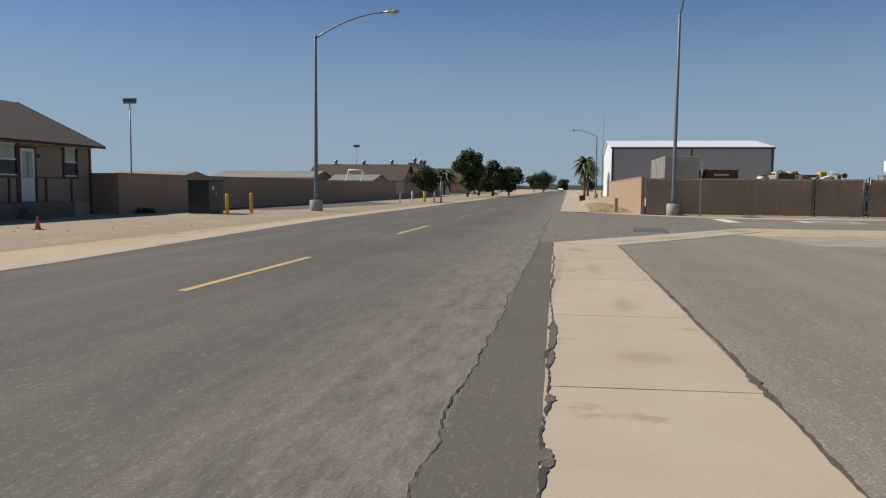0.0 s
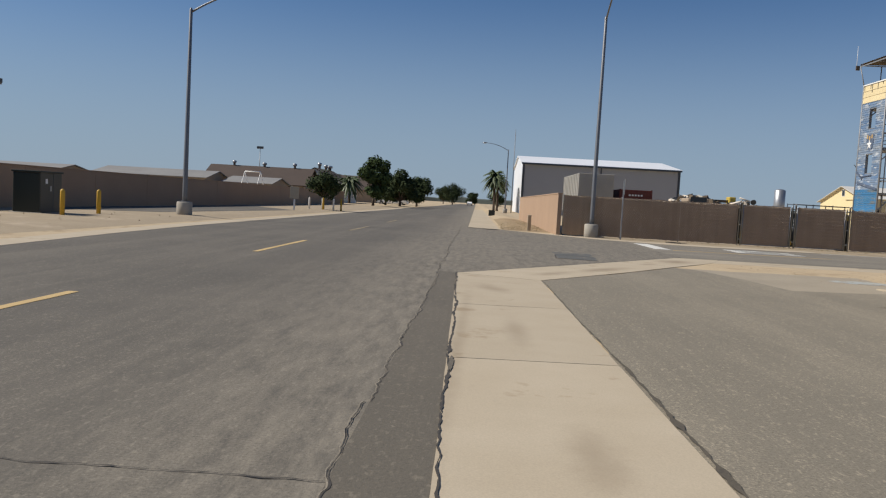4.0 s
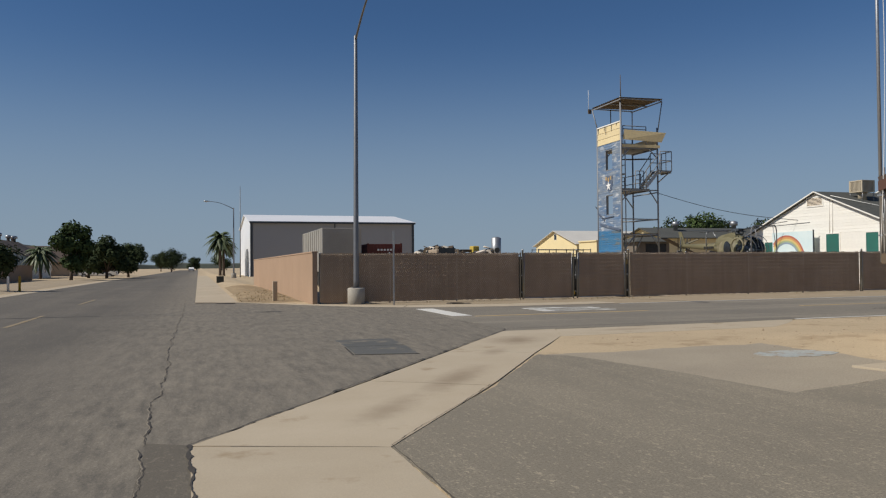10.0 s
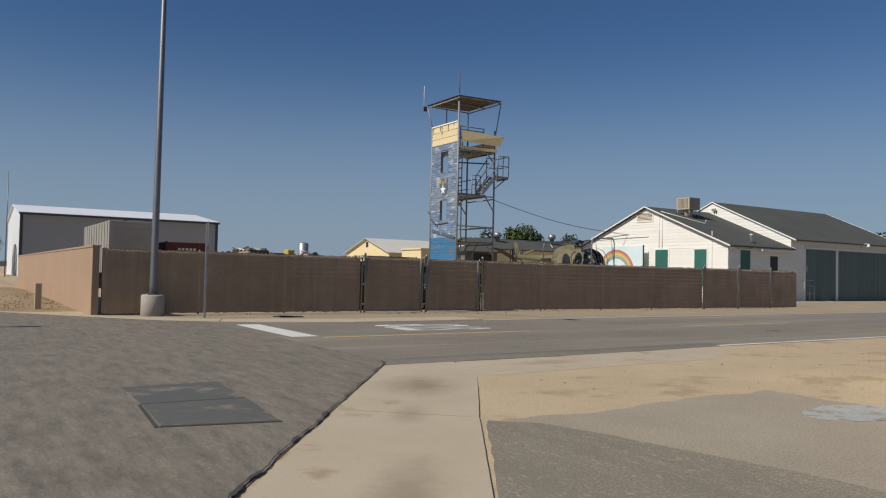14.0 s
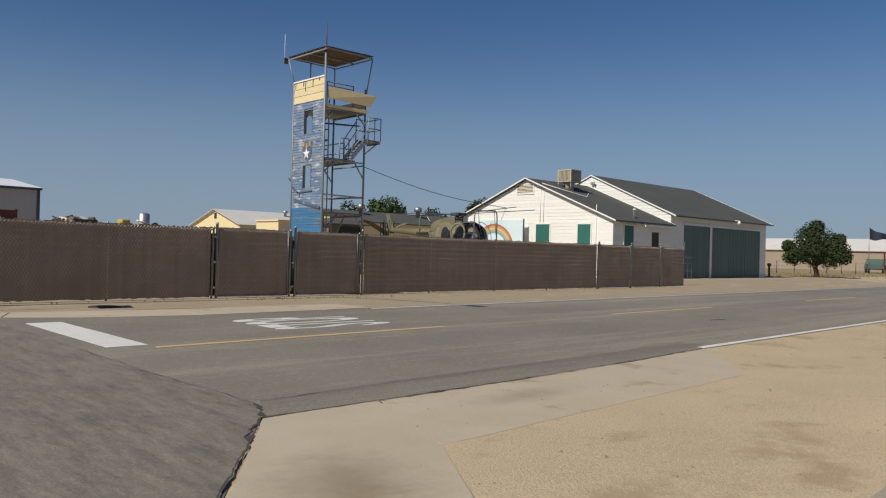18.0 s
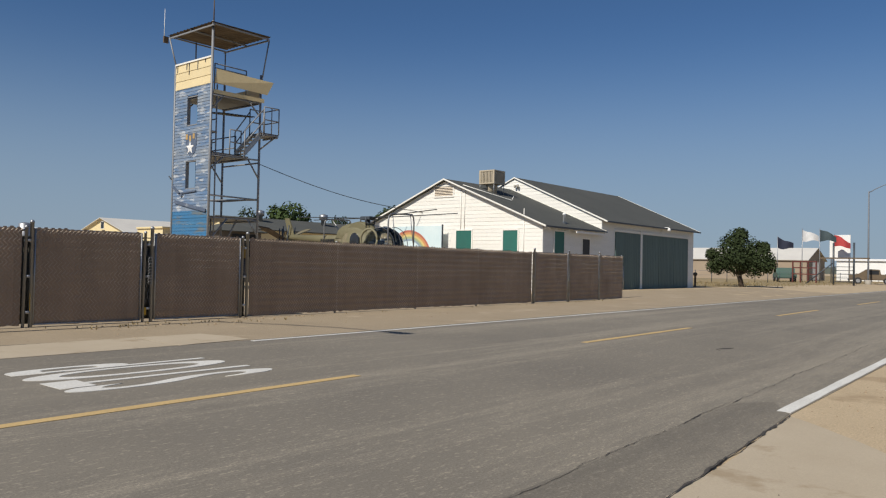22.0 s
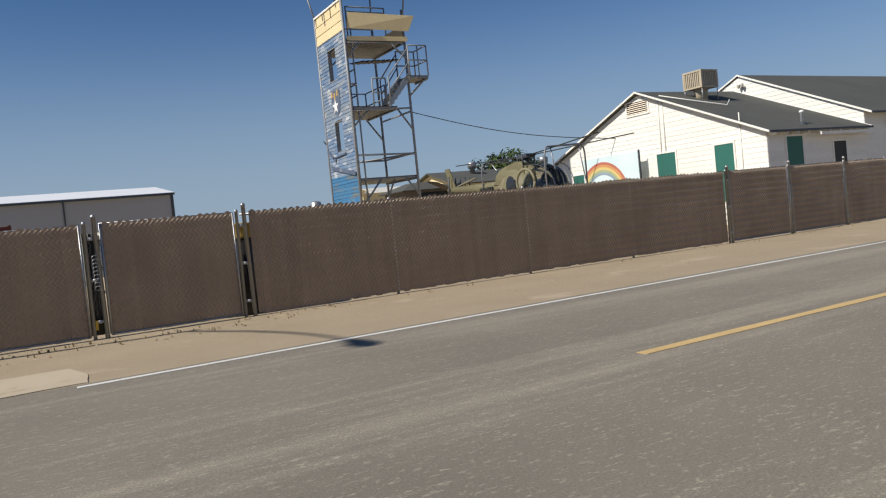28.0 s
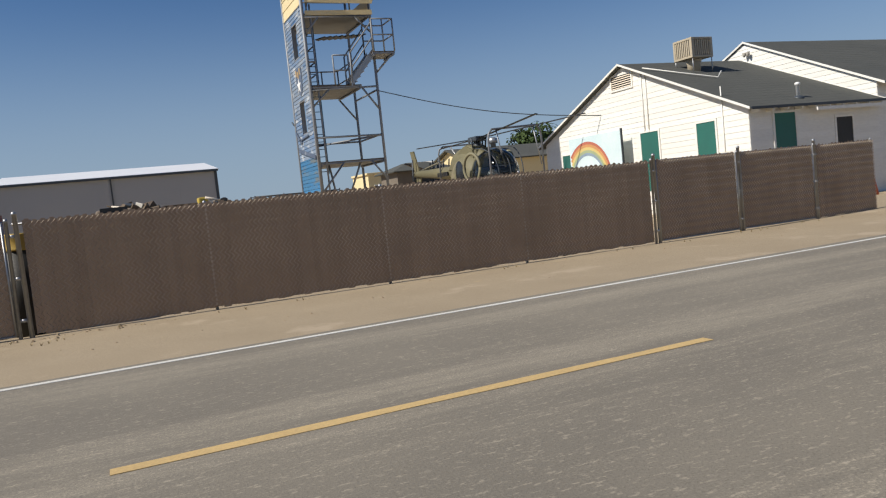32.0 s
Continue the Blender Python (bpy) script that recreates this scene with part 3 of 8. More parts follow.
for i, y0 in enumerate([-2.4, 9.2, 20.75, 32.3, 43.8]):
    line("center_dash", -4.05, -3.93, y0, y0 + 4.55, YELLOW_LINE if i < 3 else YELLOW_WORN, "faded yellow dashed centre line on asphalt")
line("center_line", 7.2, 12.50, 31.37, 31.50, YELLOW_LINE, "yellow solid centre line on the cross street", 0.022)
for i in range(7):
    line("center_dash", 18.07 + i * 11.85, 22.95 + i * 11.85, 31.625 + i * 0.12, 31.755 + i * 0.12, YELLOW_LINE, "yellow dashed centre line on the cross street", 0.010)
for x0, x1, y0 in ((13.88, 40, 35.33), (40, 300, 35.62)):
    line("edge_line", x0, x1, y0, y0 + 0.10, WHITE_LINE, "thin white edge line along the sandy verge", 0.0110 if x0 < 40 else 0.004)
for x0, x1, y0 in ((13.78, 30, 27.22), (30, 300, 27.40)):
    line("edge_line", x0, x1, y0, y0 + 0.12, WHITE_LINE, "thin white edge line beside the sand", 0.0110 if x0 < 30 else 0.002)
line("stop_bar", 6.66, 7.20, 31.72, 35.30, WHITE_LINE, "broad white stop bar across the lane")

# asphalt drive on the west side, behind the verge
bm = new_bm()
prism(bm, [(-16.9, 33.5), (-13.0, 37.5), (-12.0, 47.6), (-11.3, 54.5), (-16.9, 61.5)], -0.6, 0.094)
structure("driveway", bm, ASPHALT, "grey asphalt drive beside the tan wall", "road")
# walkway by the white house
slab("slab", [(8.2, 20.3), (8.32, 19.58), (11.55, 19.9), (11.55, 20.65)], CONCRETE, 0.025)
slab("slab", [(8.22, 16.3), (8.44, 16.2), (8.74, 19.3), (8.47, 19.36)], CONCRETE, 0.02)

# painted word before the stop bar, read by drivers coming from the east
txt = bpy.data.curves.new("stop_word", "FONT")
txt.body, txt.size, txt.extrude, txt.offset = "STOP", 1.0, 0.0025, 0.010
tob = bpy.data.objects.new("stop_word", txt)
scene.collection.objects.link(tob)
bpy.context.view_layer.update()
me = bpy.data.meshes.new_from_object(tob.evaluated_get(bpy.context.evaluated_depsgraph_get()))
bpy.data.objects.remove(tob)
xs, ys = [p.co.x for p in me.vertices], [p.co.y for p in me.vertices]
for p in me.vertices:
    u, w = (p.co.x - min(xs)) / (max(xs) - min(xs)), (p.co.y - min(ys)) / (max(ys) - min(ys))
    p.co = (12.12 - 2.42 * w, 32.48 + 1.84 * u, 0.0025 + p.co.z)
me.materials.clear()
me.materials.append(WHITE_LINE)
tagged(new("stop_word", me), "white painted word STOP on the asphalt lane", "road marking", "", "structure")

# steel cover plates in the crossing
cover = thing("steel_cover", pose(0, 0, 0), "dark grey steel cover plates set flush in asphalt", "cover plate")
PLATE = mat("steel_plate", (0.125, 0.124, 0.112), (0.100, 0.100, 0.092), 1.2, 70, 0.75, metal=0.1, grain=0.4, bump=0.5, spots=(0.20, 0.175, 0.135), spot_scale=1.6, spot_amount=0.12)
for q in ([(2.58, 25.19), (3.575, 25.15), (3.625, 26.34), (2.59, 26.30)], [(2.515, 24.06), (3.455, 23.85), (3.572, 25.10), (2.575, 25.145)]):
    b = new_bm()
    prism(b, q, -0.03, 0.010)
    bmesh.ops.bevel(b, geom=[e for e in b.edges if all(v.co.z > 0.009 for v in e.verts)], offset=0.004, segments=1, affect="EDGES")
    part("plate", b, PLATE, cover)
for q in ([(2.49, 24.03), (2.57, 25.17), (2.545, 25.18), (2.46, 24.03)], [(2.50, 24.055), (2.50, 24.02), (3.46, 23.81), (3.465, 23.845)], [(2.57, 25.155), (3.574, 25.11), (3.574, 25.142), (2.57, 25.185)]):
    b = new_bm()
    prism(b, q, -0.02, 0.006)
    part("frame_angle", b, TAR, cover, "dark steel angle frame")
# manhole-like dark inlet covers in the kerb
for x, y, r in ((1.2, 41.9, 0.34), (8.9, 38.1, 0.32)):
    b = new_bm()
    lathe(b, [(r, -0.02), (r, 0.014), (r * 0.86, 0.018), (r * 0.8, 0.012), (0.02, 0.012)], 20)
    c = thing("drain_cover", pose(x, y, 0.002), "dark round iron cover set in the kerb strip", "cover plate", "iron covers")
    part("lid", b, TAR, c)


def crack(name, p0, p1, width, wander, label, seed, z=0.0065, step=0.045, mt=TAR):
    """A jagged dark line along the surface between two places."""
    rnd = random.Random(seed)
    p0, p1 = Vector((*p0, 0)), Vector((*p1, 0))
    k = max(2, int((p1 - p0).length / step))
    d = (p1 - p0).normalized()
    s = Vector((-d.y, d.x, 0))
    b, prev, off = new_bm(), None, 0.0
    for i in range(k + 1):
        off = off * 0.93 + rnd.uniform(-1, 1) * wander * 0.55
        w = width * rnd.uniform(0.3, 0.9) * (0.25 + 0.75 * abs(noise.noise((i * 0.13, seed * 7.0, 0))) * 2.2)
        c = p0.lerp(p1, i / k) + s * off
        pair = [b.verts.new(c + s * w * 0.5 + Vector((0, 0, z))), b.verts.new(c - s * w * 0.5 + Vector((0, 0, z)))]
        if prev:
            b.faces.new((prev[0], prev[1], pair[1], pair[0]))
        prev = pair
    return structure(name, b, mt, label, "crack")


# pale line painted beside the gutter crack as its sunlit edge
CRACK_SUN_EDGE = mat("sunlit_crack_edge", (0.30, 0.26, 0.20), (0.22, 0.19, 0.15), 6, 60, 0.95, grain=0.5)
for seed, p0, p1 in ((1, (-0.11, -3), (-0.12, 10)), (21, (-0.12, 10), (-0.13, 18.7)), (2, (-0.14, 18.8), (-0.21, 27)), (22, (-0.21, 27), (-0.23, 44))):
    crack("crack", p0, p1, 0.024, 0.026, "long jagged crack along the asphalt gutter seam", seed)
    crack("crack_edge", (p0[0] - 0.012, p0[1]), (p1[0] - 0.012, p1[1]), 0.020, 0.026, "pale painted sunlit edge along the gutter crack", seed, 0.0055, 0.045, CRACK_SUN_EDGE)
crack("crack", (-7.2, 8.62), (-3.0, 8.68), 0.022, 0.02, "thin crack across the asphalt road", 3)
crack("crack", (-3.0, 8.70), (-0.13, 8.66), 0.024, 0.02, "thin crack across the asphalt road", 23)
crack("crack", (-6.0, 15.6), (-1.0, 15.9), 0.012, 0.03, "thin crack across the asphalt road", 4)
crack("crack", (-5.5, 24.2), (-0.6, 23.2), 0.014, 0.03, "thin crack across the asphalt road", 5)
crack("edge_gap", (0.405, -3), (0.40, 5), 0.06, 0.014, "broken dark joint between asphalt and pavement", 6, 0.014)
crack("edge_gap", (0.40, 5), (0.185, 18.7), 0.055, 0.014, "broken dark joint between asphalt and pavement", 7, 0.014)
crack("edge_gap", (0.16, 18.70), (6.12, 26.97), 0.060, 0.016, "broken dark joint between asphalt and concrete apron", 8, 0.014)
crack("edge_gap", (6.12, 26.97), (10.0, 26.97), 0.055, 0.012, "broken dark joint between asphalt and concrete apron", 9, 0.014)
crack("edge_gap", (10.0, 26.97), (13.6, 27.18), 0.045, 0.012, "broken dark joint between asphalt and concrete apron", 29, 0.014)
GUTTER_DIRT = mat("dirty_joint", (0.115, 0.097, 0.070), (0.080, 0.068, 0.052), 4, 60, 0.96, grain=0.6)
crack("edge_gap", (1.77, -3), (1.72, 6.5), 0.13, 0.010, "dirty joint between pavement and parking lot", 10, 0.011, 0.06, GUTTER_DIRT)
crack("edge_gap", (1.735, 6.5), (1.69, 12.0), 0.10, 0.010, "dirty joint between pavement and parking lot", 11, 0.011, 0.06, GUTTER_DIRT)
crack("edge_gap", (1.68, 12.0), (1.61, 18.2), 0.03, 0.010, "dirty joint between pavement and parking lot", 31, 0.011, 0.06, GUTTER_DIRT)
crack("edge_gap", (1.61, 18.2), (3.35, 20.6), 0.016, 0.012, "dirty joint between apron and parking lot", 32, 0.011, 0.06, GUTTER_DIRT)
crack("crack", (6.34, 31.6), (6.38, 27.5), 0.013, 0.022, "jagged crack where the two streets meet", 12)
crack("crack", (6.38, 27.55), (5.75, 26.3), 0.07, 0.05, "broad jagged crack at the apron corner", 33)
crack("crack", (6.45, 27.58), (10.7, 27.70), 0.022, 0.018, "thin crack along the cross street edge", 13)
crack("crack", (10.7, 27.70), (13.9, 27.78), 0.018, 0.018, "thin crack along the cross street edge", 34)
crack("crack", (13.9, 27.78), (24, 28.1), 0.014, 0.02, "thin crack along the cross street edge", 35)
crack("crack", (13.2, 29.6), (17.5, 28.2), 0.010, 0.03, "thin crack in the cross street asphalt", 14)
crack("crack", (1.8, 28.5), (6.0, 30.8), 0.010, 0.04, "thin crack in the crossing asphalt", 15)
# dark patches where the pavement edge has broken away, and an oil stain
for x, y, w, l, sd in ((0.395, 7.35, 0.045, 0.75, 1), (0.40, 6.5, 0.03, 0.3, 2), (0.42, 4.35, 0.05, 0.16, 3), (0.42, 5.35, 0.04, 0.1, 4), (0.33, 11.2, 0.025, 0.35, 5)):
    rnd = random.Random(sd)
    b = new_bm()
    ring = [(x + math.cos(a) * w * rnd.uniform(0.5, 1), y + math.sin(a) * l * rnd.uniform(0.6, 1)) for a in np.arange(0, 6.2, 0.22)]
    prism(b, ring, -0.01, 0.0150)
    structure("edge_patch", b, ASPHALT_DARK, "dark asphalt patch in the broken pavement edge", "patch")
rnd = random.Random(77)
for x, y, r in ((19.10, 29.62, 0.08), (19.19, 29.59, 0.05), (19.00, 29.66, 0.05), (18.86, 29.68, 0.028), (19.26, 29.57, 0.022), (18.72, 29.60, 0.016)):
    b = new_bm()
    prism(b, [(x + math.cos(a) * r * 1.6 * rnd.uniform(0.45, 1), y + math.sin(a) * r * rnd.uniform(0.45, 1)) for a in np.arange(0, 6.2, 0.25)], -0.01, 0.004 + r * 0.004)
    structure("oil_stain", b, TAR, "dark oil stain on the asphalt", "stain")
STAIN = mat("dark_ground_stain", (0.145, 0.124, 0.092), (0.17, 0.146, 0.108), 3, 50, 0.9, grain=0.5, spots=(0.205, 0.177, 0.133), spot_scale=3, spot_amount=0.16)
def blot(name, mt, label, x, y, rx, ry, turn, top, seed):
    """A thin flat stain with an uneven edge."""
    b = new_bm()
    ca, sa = math.cos(radians(turn)), math.sin(radians(turn))
    ring = []
    for k in range(64):
        a = 2 * math.pi * k / 64
        w = 0.75 + 0.34 * noise.noise((math.cos(a) * 1.7 + x + seed, math.sin(a) * 1.7 + y, 4)) + 0.22 * noise.noise((math.cos(a) * 6 + x, math.sin(a) * 6 + y + seed, 9)) + 0.10 * noise.noise((math.cos(a) * 16 + x, math.sin(a) * 16 + y + seed, 2))
        u, v = math.cos(a) * rx * w, math.sin(a) * ry * w
        ring.append((x + u * ca - v * sa, y + u * sa + v * ca))
    prism(b, ring, -0.01, top)
    structure(name, b, mt, label, "stain")


for k in range(2):
    blot("oil_stain", STAIN, "dark stain on the parking lot asphalt", 7.25, 17.1, 0.75 - 0.25 * k, 0.5 - 0.17 * k, 0, 0.004 + 0.001 * k, k * 2.0)
BLUE_PAINT = mat("faded_blue_paint", (0.33, 0.36, 0.36), (0.42, 0.42, 0.38), 1.5, 30, 0.9, grain=0.5, spots=(0.27, 0.225, 0.165), spot_scale=4, spot_amount=0.16)
b = new_bm()
prism(b, [(8.65 + math.cos(a) * 0.75 * rnd.uniform(0.8, 1), 21.75 + math.sin(a) * 0.42 * rnd.uniform(0.8, 1)) for a in np.arange(0, 6.2, 0.3)], -0.02, 0.003)
structure("painted_mark", b, BLUE_PAINT, "faded blue painted mark on worn asphalt", "road marking")

# ---- fence with slats ----
FY = 39.80
fence = thing("slat_fence", pose(0, FY, 0), "brown privacy slat chain link fence with steel gates", "fence")


def slat_mesh():
    b = new_bm()
    w, h = 0.0600, 1.80
    pts = [(-w * 1.03, 0.004), (-w * 0.6, 0.0), (w * 0.6, 0.0), (w * 1.03, 0.004)]
    rows = [[b.verts.new((x, y, z)) for x, y in pts] for z in (0.04, h)]
    tip = [b.verts.new((x, y, h + 0.022)) for x, y in ((-w * 0.45, 0.0), (w * 0.45, 0.0))]
    back = [[b.verts.new((x, y + 0.008, z)) for x, y in pts] for z in (0.04, h)]
    for i in range(3):
        b.faces.new((rows[0][i], rows[0][i + 1], rows[1][i + 1], rows[1][i]))
        b.faces.new((back[0][i + 1], back[0][i], back[1][i], back[1][i + 1]))
    b.faces.new((rows[1][1], rows[1][2], tip[1], tip[0]))
    return mesh_of("slat", b, SLAT)


SLAT_MESH = slat_mesh()
POSTS = (4.38, 6.95, 9.55, 12.21, 14.53, 16.89, 19.75, 22.88, 25.82, 29.09, 31.52, 33.95, 36.05)
GAP = {12.21: 0.12, 14.53: 0.17, 16.89: 0.15, 29.09: 0.10, 31.52: 0.08, 33.95: 0.05}     # half the open gap at a gate post
GATES = {12.21: 14.53, 14.53: 16.89, 29.09: 31.52, 31.52: 33.95}
WIRE = mat("galvanised_wire", (0.72, 0.60, 0.47), (0.33, 0.26, 0.19), 1.6, 40, 0.8, metal=0.0, grain=0.2, bump=0)


def wire_mesh(x0, x1):
    """Diamond wire in front of the slats: upright zigzag wires hooked into each other."""
    verts, faces = [], []
    pitch, rise, r = 0.076, 0.076, 0.0058
    n = int((x1 - x0) / pitch)
    k = int(1.78 / rise)
    for i in range(n):
        cx = x0 + (i + 0.5) * (x1 - x0) / n
        for j in range(k + 1):
            x = cx + (pitch * 0.5 if j % 2 else -pitch * 0.5) * 1.02
            z = 0.04 + j * rise
            y = -0.014 - (0.003 if j % 2 else 0)
            o = len(verts)
            verts += [(x - r, y, z), (x + r, y, z), (x, y - r * 1.6, z)]
            if j:
                for a, c in ((0, 1), (1, 2), (2, 0)):
                    faces.append((o - 3 + a, o - 3 + c, o + c, o + a))
    me = bpy.data.meshes.new("wire_mesh")
    me.from_pydata(verts, [], faces)
    me.materials.append(WIRE)
    return me


def post_mesh(r, h):
    b = new_bm()
    lathe(b, [(r, -0.05), (r, h), (r * 1.15, h), (r * 1.15, h + 0.02), (r * 0.8, h + 0.045), (0.005, h + 0.055)], 10)
    return mesh_of("post", b, GALV)


POST_THICK, POST_THIN = post_mesh(0.036, 1.88), post_mesh(0.028, 1.80)
rnd = random.Random(5)
for x0, x1 in zip(POSTS, POSTS[1:]):
    gate = x0 in GATES
    a0, a1 = (x0 + GAP.get(x0, 0.09), x1 - GAP.get(x1, 0.09)) if gate else (x0 + GAP.get(x0, 0.0), x1 - GAP.get(x1, 0.0))
    n = round((a1 - a0) / 0.1165)
    for i in range(n):
        x = a0 + (i + 0.5) * (a1 - a0) / n
        piece("slat", SLAT_MESH, fence, pose(x, rnd.uniform(-0.001, 0.001), rnd.uniform(-0.014, 0.012), rnd.uniform(-0.05, 0.05), rnd.uniform(-0.15, 0.15), rnd.uniform(0.0, 1.2)))
    w = tagged(piece("wire_mesh", wire_mesh(a0, a1), fence), "dull galvanised diamond wire mesh", "", "", "stuff")
    if gate:
        b = new_bm()
        for y in (0.035,):
            pipe(b, [(a0 - 0.02, y, 0.06), (a0 - 0.02, y, 1.80), (a1 + 0.02, y, 1.80), (a1 + 0.02, y, 0.06), (a0 - 0.02, y, 0.06)], 0.020)
            rod(b, (a0, y, 0.95), (a1, y, 0.95), 0.015)
        rod(b, (a0 - 0.02, -0.02, 0.05), (a1 + 0.02, -0.02, 0.05), 0.014)
        rod(b, (a0 - 0.015, -0.02, 0.05), (a0 - 0.015, -0.02, 1.80), 0.017)
        rod(b, (a1 + 0.015, -0.02, 0.05), (a1 + 0.015, -0.02, 1.80), 0.017)
        part("gate_frame", b, GALV, fence, "galvanised pipe gate frame")
    else:
        b = new_bm()
        rod(b, (x0, 0.045, 1.76), (x1, 0.045, 1.76), 0.018)
        part("top_rail", b, GALV, fence)
for i, x in enumerate(POSTS):
    open_post = x in GATES or x in GATES.values()
    if open_post:
        for k, dx in enumerate((-0.55 * GAP[x], 0.5 * GAP[x])):
            piece("post", POST_THICK if k else POST_THIN, fence, pose(x + dx, -0.012, 0.02 * k, 0.3, 0.5 - k, 0))
    else:
        piece("post", POST_THIN, fence, pose(x, 0.05, 0))
    if not open_post:
        b = new_bm()
        for k in range(24):
            z = 0.08 + k * 0.072
            box(b, x - 0.014, x + 0.014, -0.020, -0.014, z, z + 0.045)
        tagged(part("tie_strip", b, WIRE, fence), "", "", "", "stuff")
    if open_post:
        for z in (0.25, 0.9, 1.55):
            b = new_bm()
            lathe(b, [(0.045, z), (0.045, z + 0.05)], 10, (x, -0.012, 0))
            box(b, x - 0.085, x + 0.085, -0.03, -0.005, z + 0.005, z + 0.045, 0.004)
            part("hinge", b, GALV, fence)
# chain and lock loops at the double gates
for x in (14.56, 31.50):
    b = new_bm()
    for k in range(9):
        z = 1.28 - k * 0.06
        pipe(b, [(x + math.sin(a) * 0.05, -0.055 - math.cos(a) * 0.012, z + math.cos(a) * 0.035) for a in np.arange(0, 6.4, 0.7)], 0.006, seg=5)
    part("chain", b, GALV, fence, "hanging steel chain")
for x0, z0, z1 in ((12.24, 0.30, 0.62), (14.46, 0.15, 0.30)):
    b = new_bm()
    box(b, x0, x0 + 0.035, -0.045, -0.03, z0, z1)
    part("reflector_strip", b, BOLLARD_YELLOW, fence, "yellow reflector strip on the gate")
# added dark tubes stand in for the darkness behind the gate gaps
for x in (12.21, 14.53):
    b = new_bm()
    for k in range(5):
        u = x - 0.11 + k * 0.046
        pipe(b, [(u, 0.075 + 0.012 * (k % 2), 0.06), (u + 0.008, 0.07, 0.8), (u, 0.08 + 0.012 * (k % 2), 1.66)], 0.026, seg=7)
    part("gap_curtain", b, GREY_BOX, fence, "added dark tubes filling the gate gap")
rag = thing("yellow_drum", pose(16.92, 40.25, -0.01), "yellow steel drum behind the gate gap", "drum")
part("drum", lathe(new_bm(), [(0.27, 1.36), (0.28, 1.38), (0.27, 1.40), (0.27, 1.60), (0.28, 1.62), (0.24, 1.63), (0.02, 1.63)], 20), YELLOW_TRIM, rag)
part("stand", lathe(new_bm(), [(0.26, 0.0), (0.26, 1.36), (0.02, 1.365)], 16), BLACK, rag, "dark drum stand")
for x in (14.47, 14.60):
    b = new_bm()
    for k in range(16):
        z = 1.55 - k * 0.075
        pipe(b, [(x + 0.02 * math.sin(k * 1.3) + math.sin(a) * 0.035, 0.02 - math.cos(a) * 0.012, z + math.cos(a) * 0.045) for a in np.arange(0, 6.4, 0.8)], 0.008, seg=5)
    part("chain", b, POLE_STEEL, fence, "dull steel chain round the gate posts")

# tan wall along the main road
wall = tagged(new("wall_tan"), "smooth tan plastered block wall with capped top", "wall", "", "structure")
for k in range(5):
    b = new_bm()
    y0 = 39.76 + k * 6.0
    box(b, 4.10, 4.28, y0, y0 + 5.985, -0.2, 1.83, 0.01)
    part("wall_panel", b, TAN_WALL, wall)
    b = new_bm()
    box(b, 4.08, 4.30, y0, y0 + 5.985, 1.83, 1.89, 0.012)
    part("coping", b, TAN_WALL, wall)


# ---- street lamps ----
def street_lamp(m, height, reach, rise, base=0.57, label="grey steel street lamp on a round concrete footing"):
    lamp = thing("street_lamp", m, label, "street lamp", "street lamps")
    b = new_bm()
    lathe(b, [(0.31, -0.3), (0.31, base - 0.03), (0.285, base), (0.02, base)], 20)
    part("footing", b, CONCRETE_GREY, lamp, "round concrete footing")
    b = new_bm()
    box(b, -0.16, 0.16, -0.16, 0.16, base, base + 0.03, 0.008)
    part("base_plate", b, POLE_STEEL, lamp)
    b = new_bm()
    lathe(b, [(0.105, base + 0.03), (0.10, base + 0.25), (0.062, height), (0.03, height + 0.06)], 14)
    part("pole", b, POLE_STEEL, lamp)
    b = new_bm()
    pts = [(reach * (1 - (1 - u) ** 1.0) if u < 0.001 else reach * u, 0, height - 0.12 + rise * (1 - (1 - u) ** 1.9)) for u in np.linspace(0, 1, 12)]
    pipe(b, pts, 0.042, 0.028)
    part("arm", b, POLE_STEEL, lamp)
    zt = height - 0.12 + rise
    b = new_bm()
    for x0, x1, r0, r1 in ((reach - 0.10, reach + 0.12, 0.05, 0.11), (reach + 0.12, reach + 0.5, 0.11, 0.16), (reach + 0.5, reach + 0.68, 0.16, 0.05)):
        a = [(x0, r0), (x1, r1)]
        ring = []
        for x, r in a:
            ring.append([b.verts.new((x, math.cos(t) * r, zt + 0.02 + math.sin(t) * r * 0.55)) for t in np.linspace(0, 2 * math.pi, 12, endpoint=False)])
        for i in range(12):
            b.faces.new((ring[0][i], ring[0][(i + 1) % 12], ring[1][(i + 1) % 12], ring[1][i])).smooth = True
        if x0 < reach:
            b.faces.new(ring[0])
        if x1 > reach + 0.6:
            b.faces.new(ring[1])
    head = part("lamp_head", b, GALV, lamp, "light grey cobra lamp head")
    b = new_bm()
    lathe(b, [(0.03, -0.10), (0.09, -0.06), (0.11, 0.0)], 12, (reach + 0.33, 0, zt - 0.03))
    part("lens", b, PLAIN_WHITE, head)
    b = new_bm()
    lathe(b, [(0.03, 0), (0.03, 0.06), (0.015, 0.07)], 8, (reach + 0.25, 0, zt + 0.09))
    part("photocell", b, METAL_DARK, head)
    return lamp


street_lamp(pose(5.60, 39.38, 0, 0, 1.1, -90), 9.55, 3.75, 1.15)
street_lamp(pose(-11.45, 36.05, 0.08, 0, 0, 0), 8.28, 3.4, 1.12, 0.53)
street_lamp(pose(4.4, 110.0, 0.05, 0, 0, 180), 8.62, 2.9, 0.9)
street_lamp(pose(97.5, 41.5, 0.05, 0, 0, -90), 10.0, 3.2, 1.1)

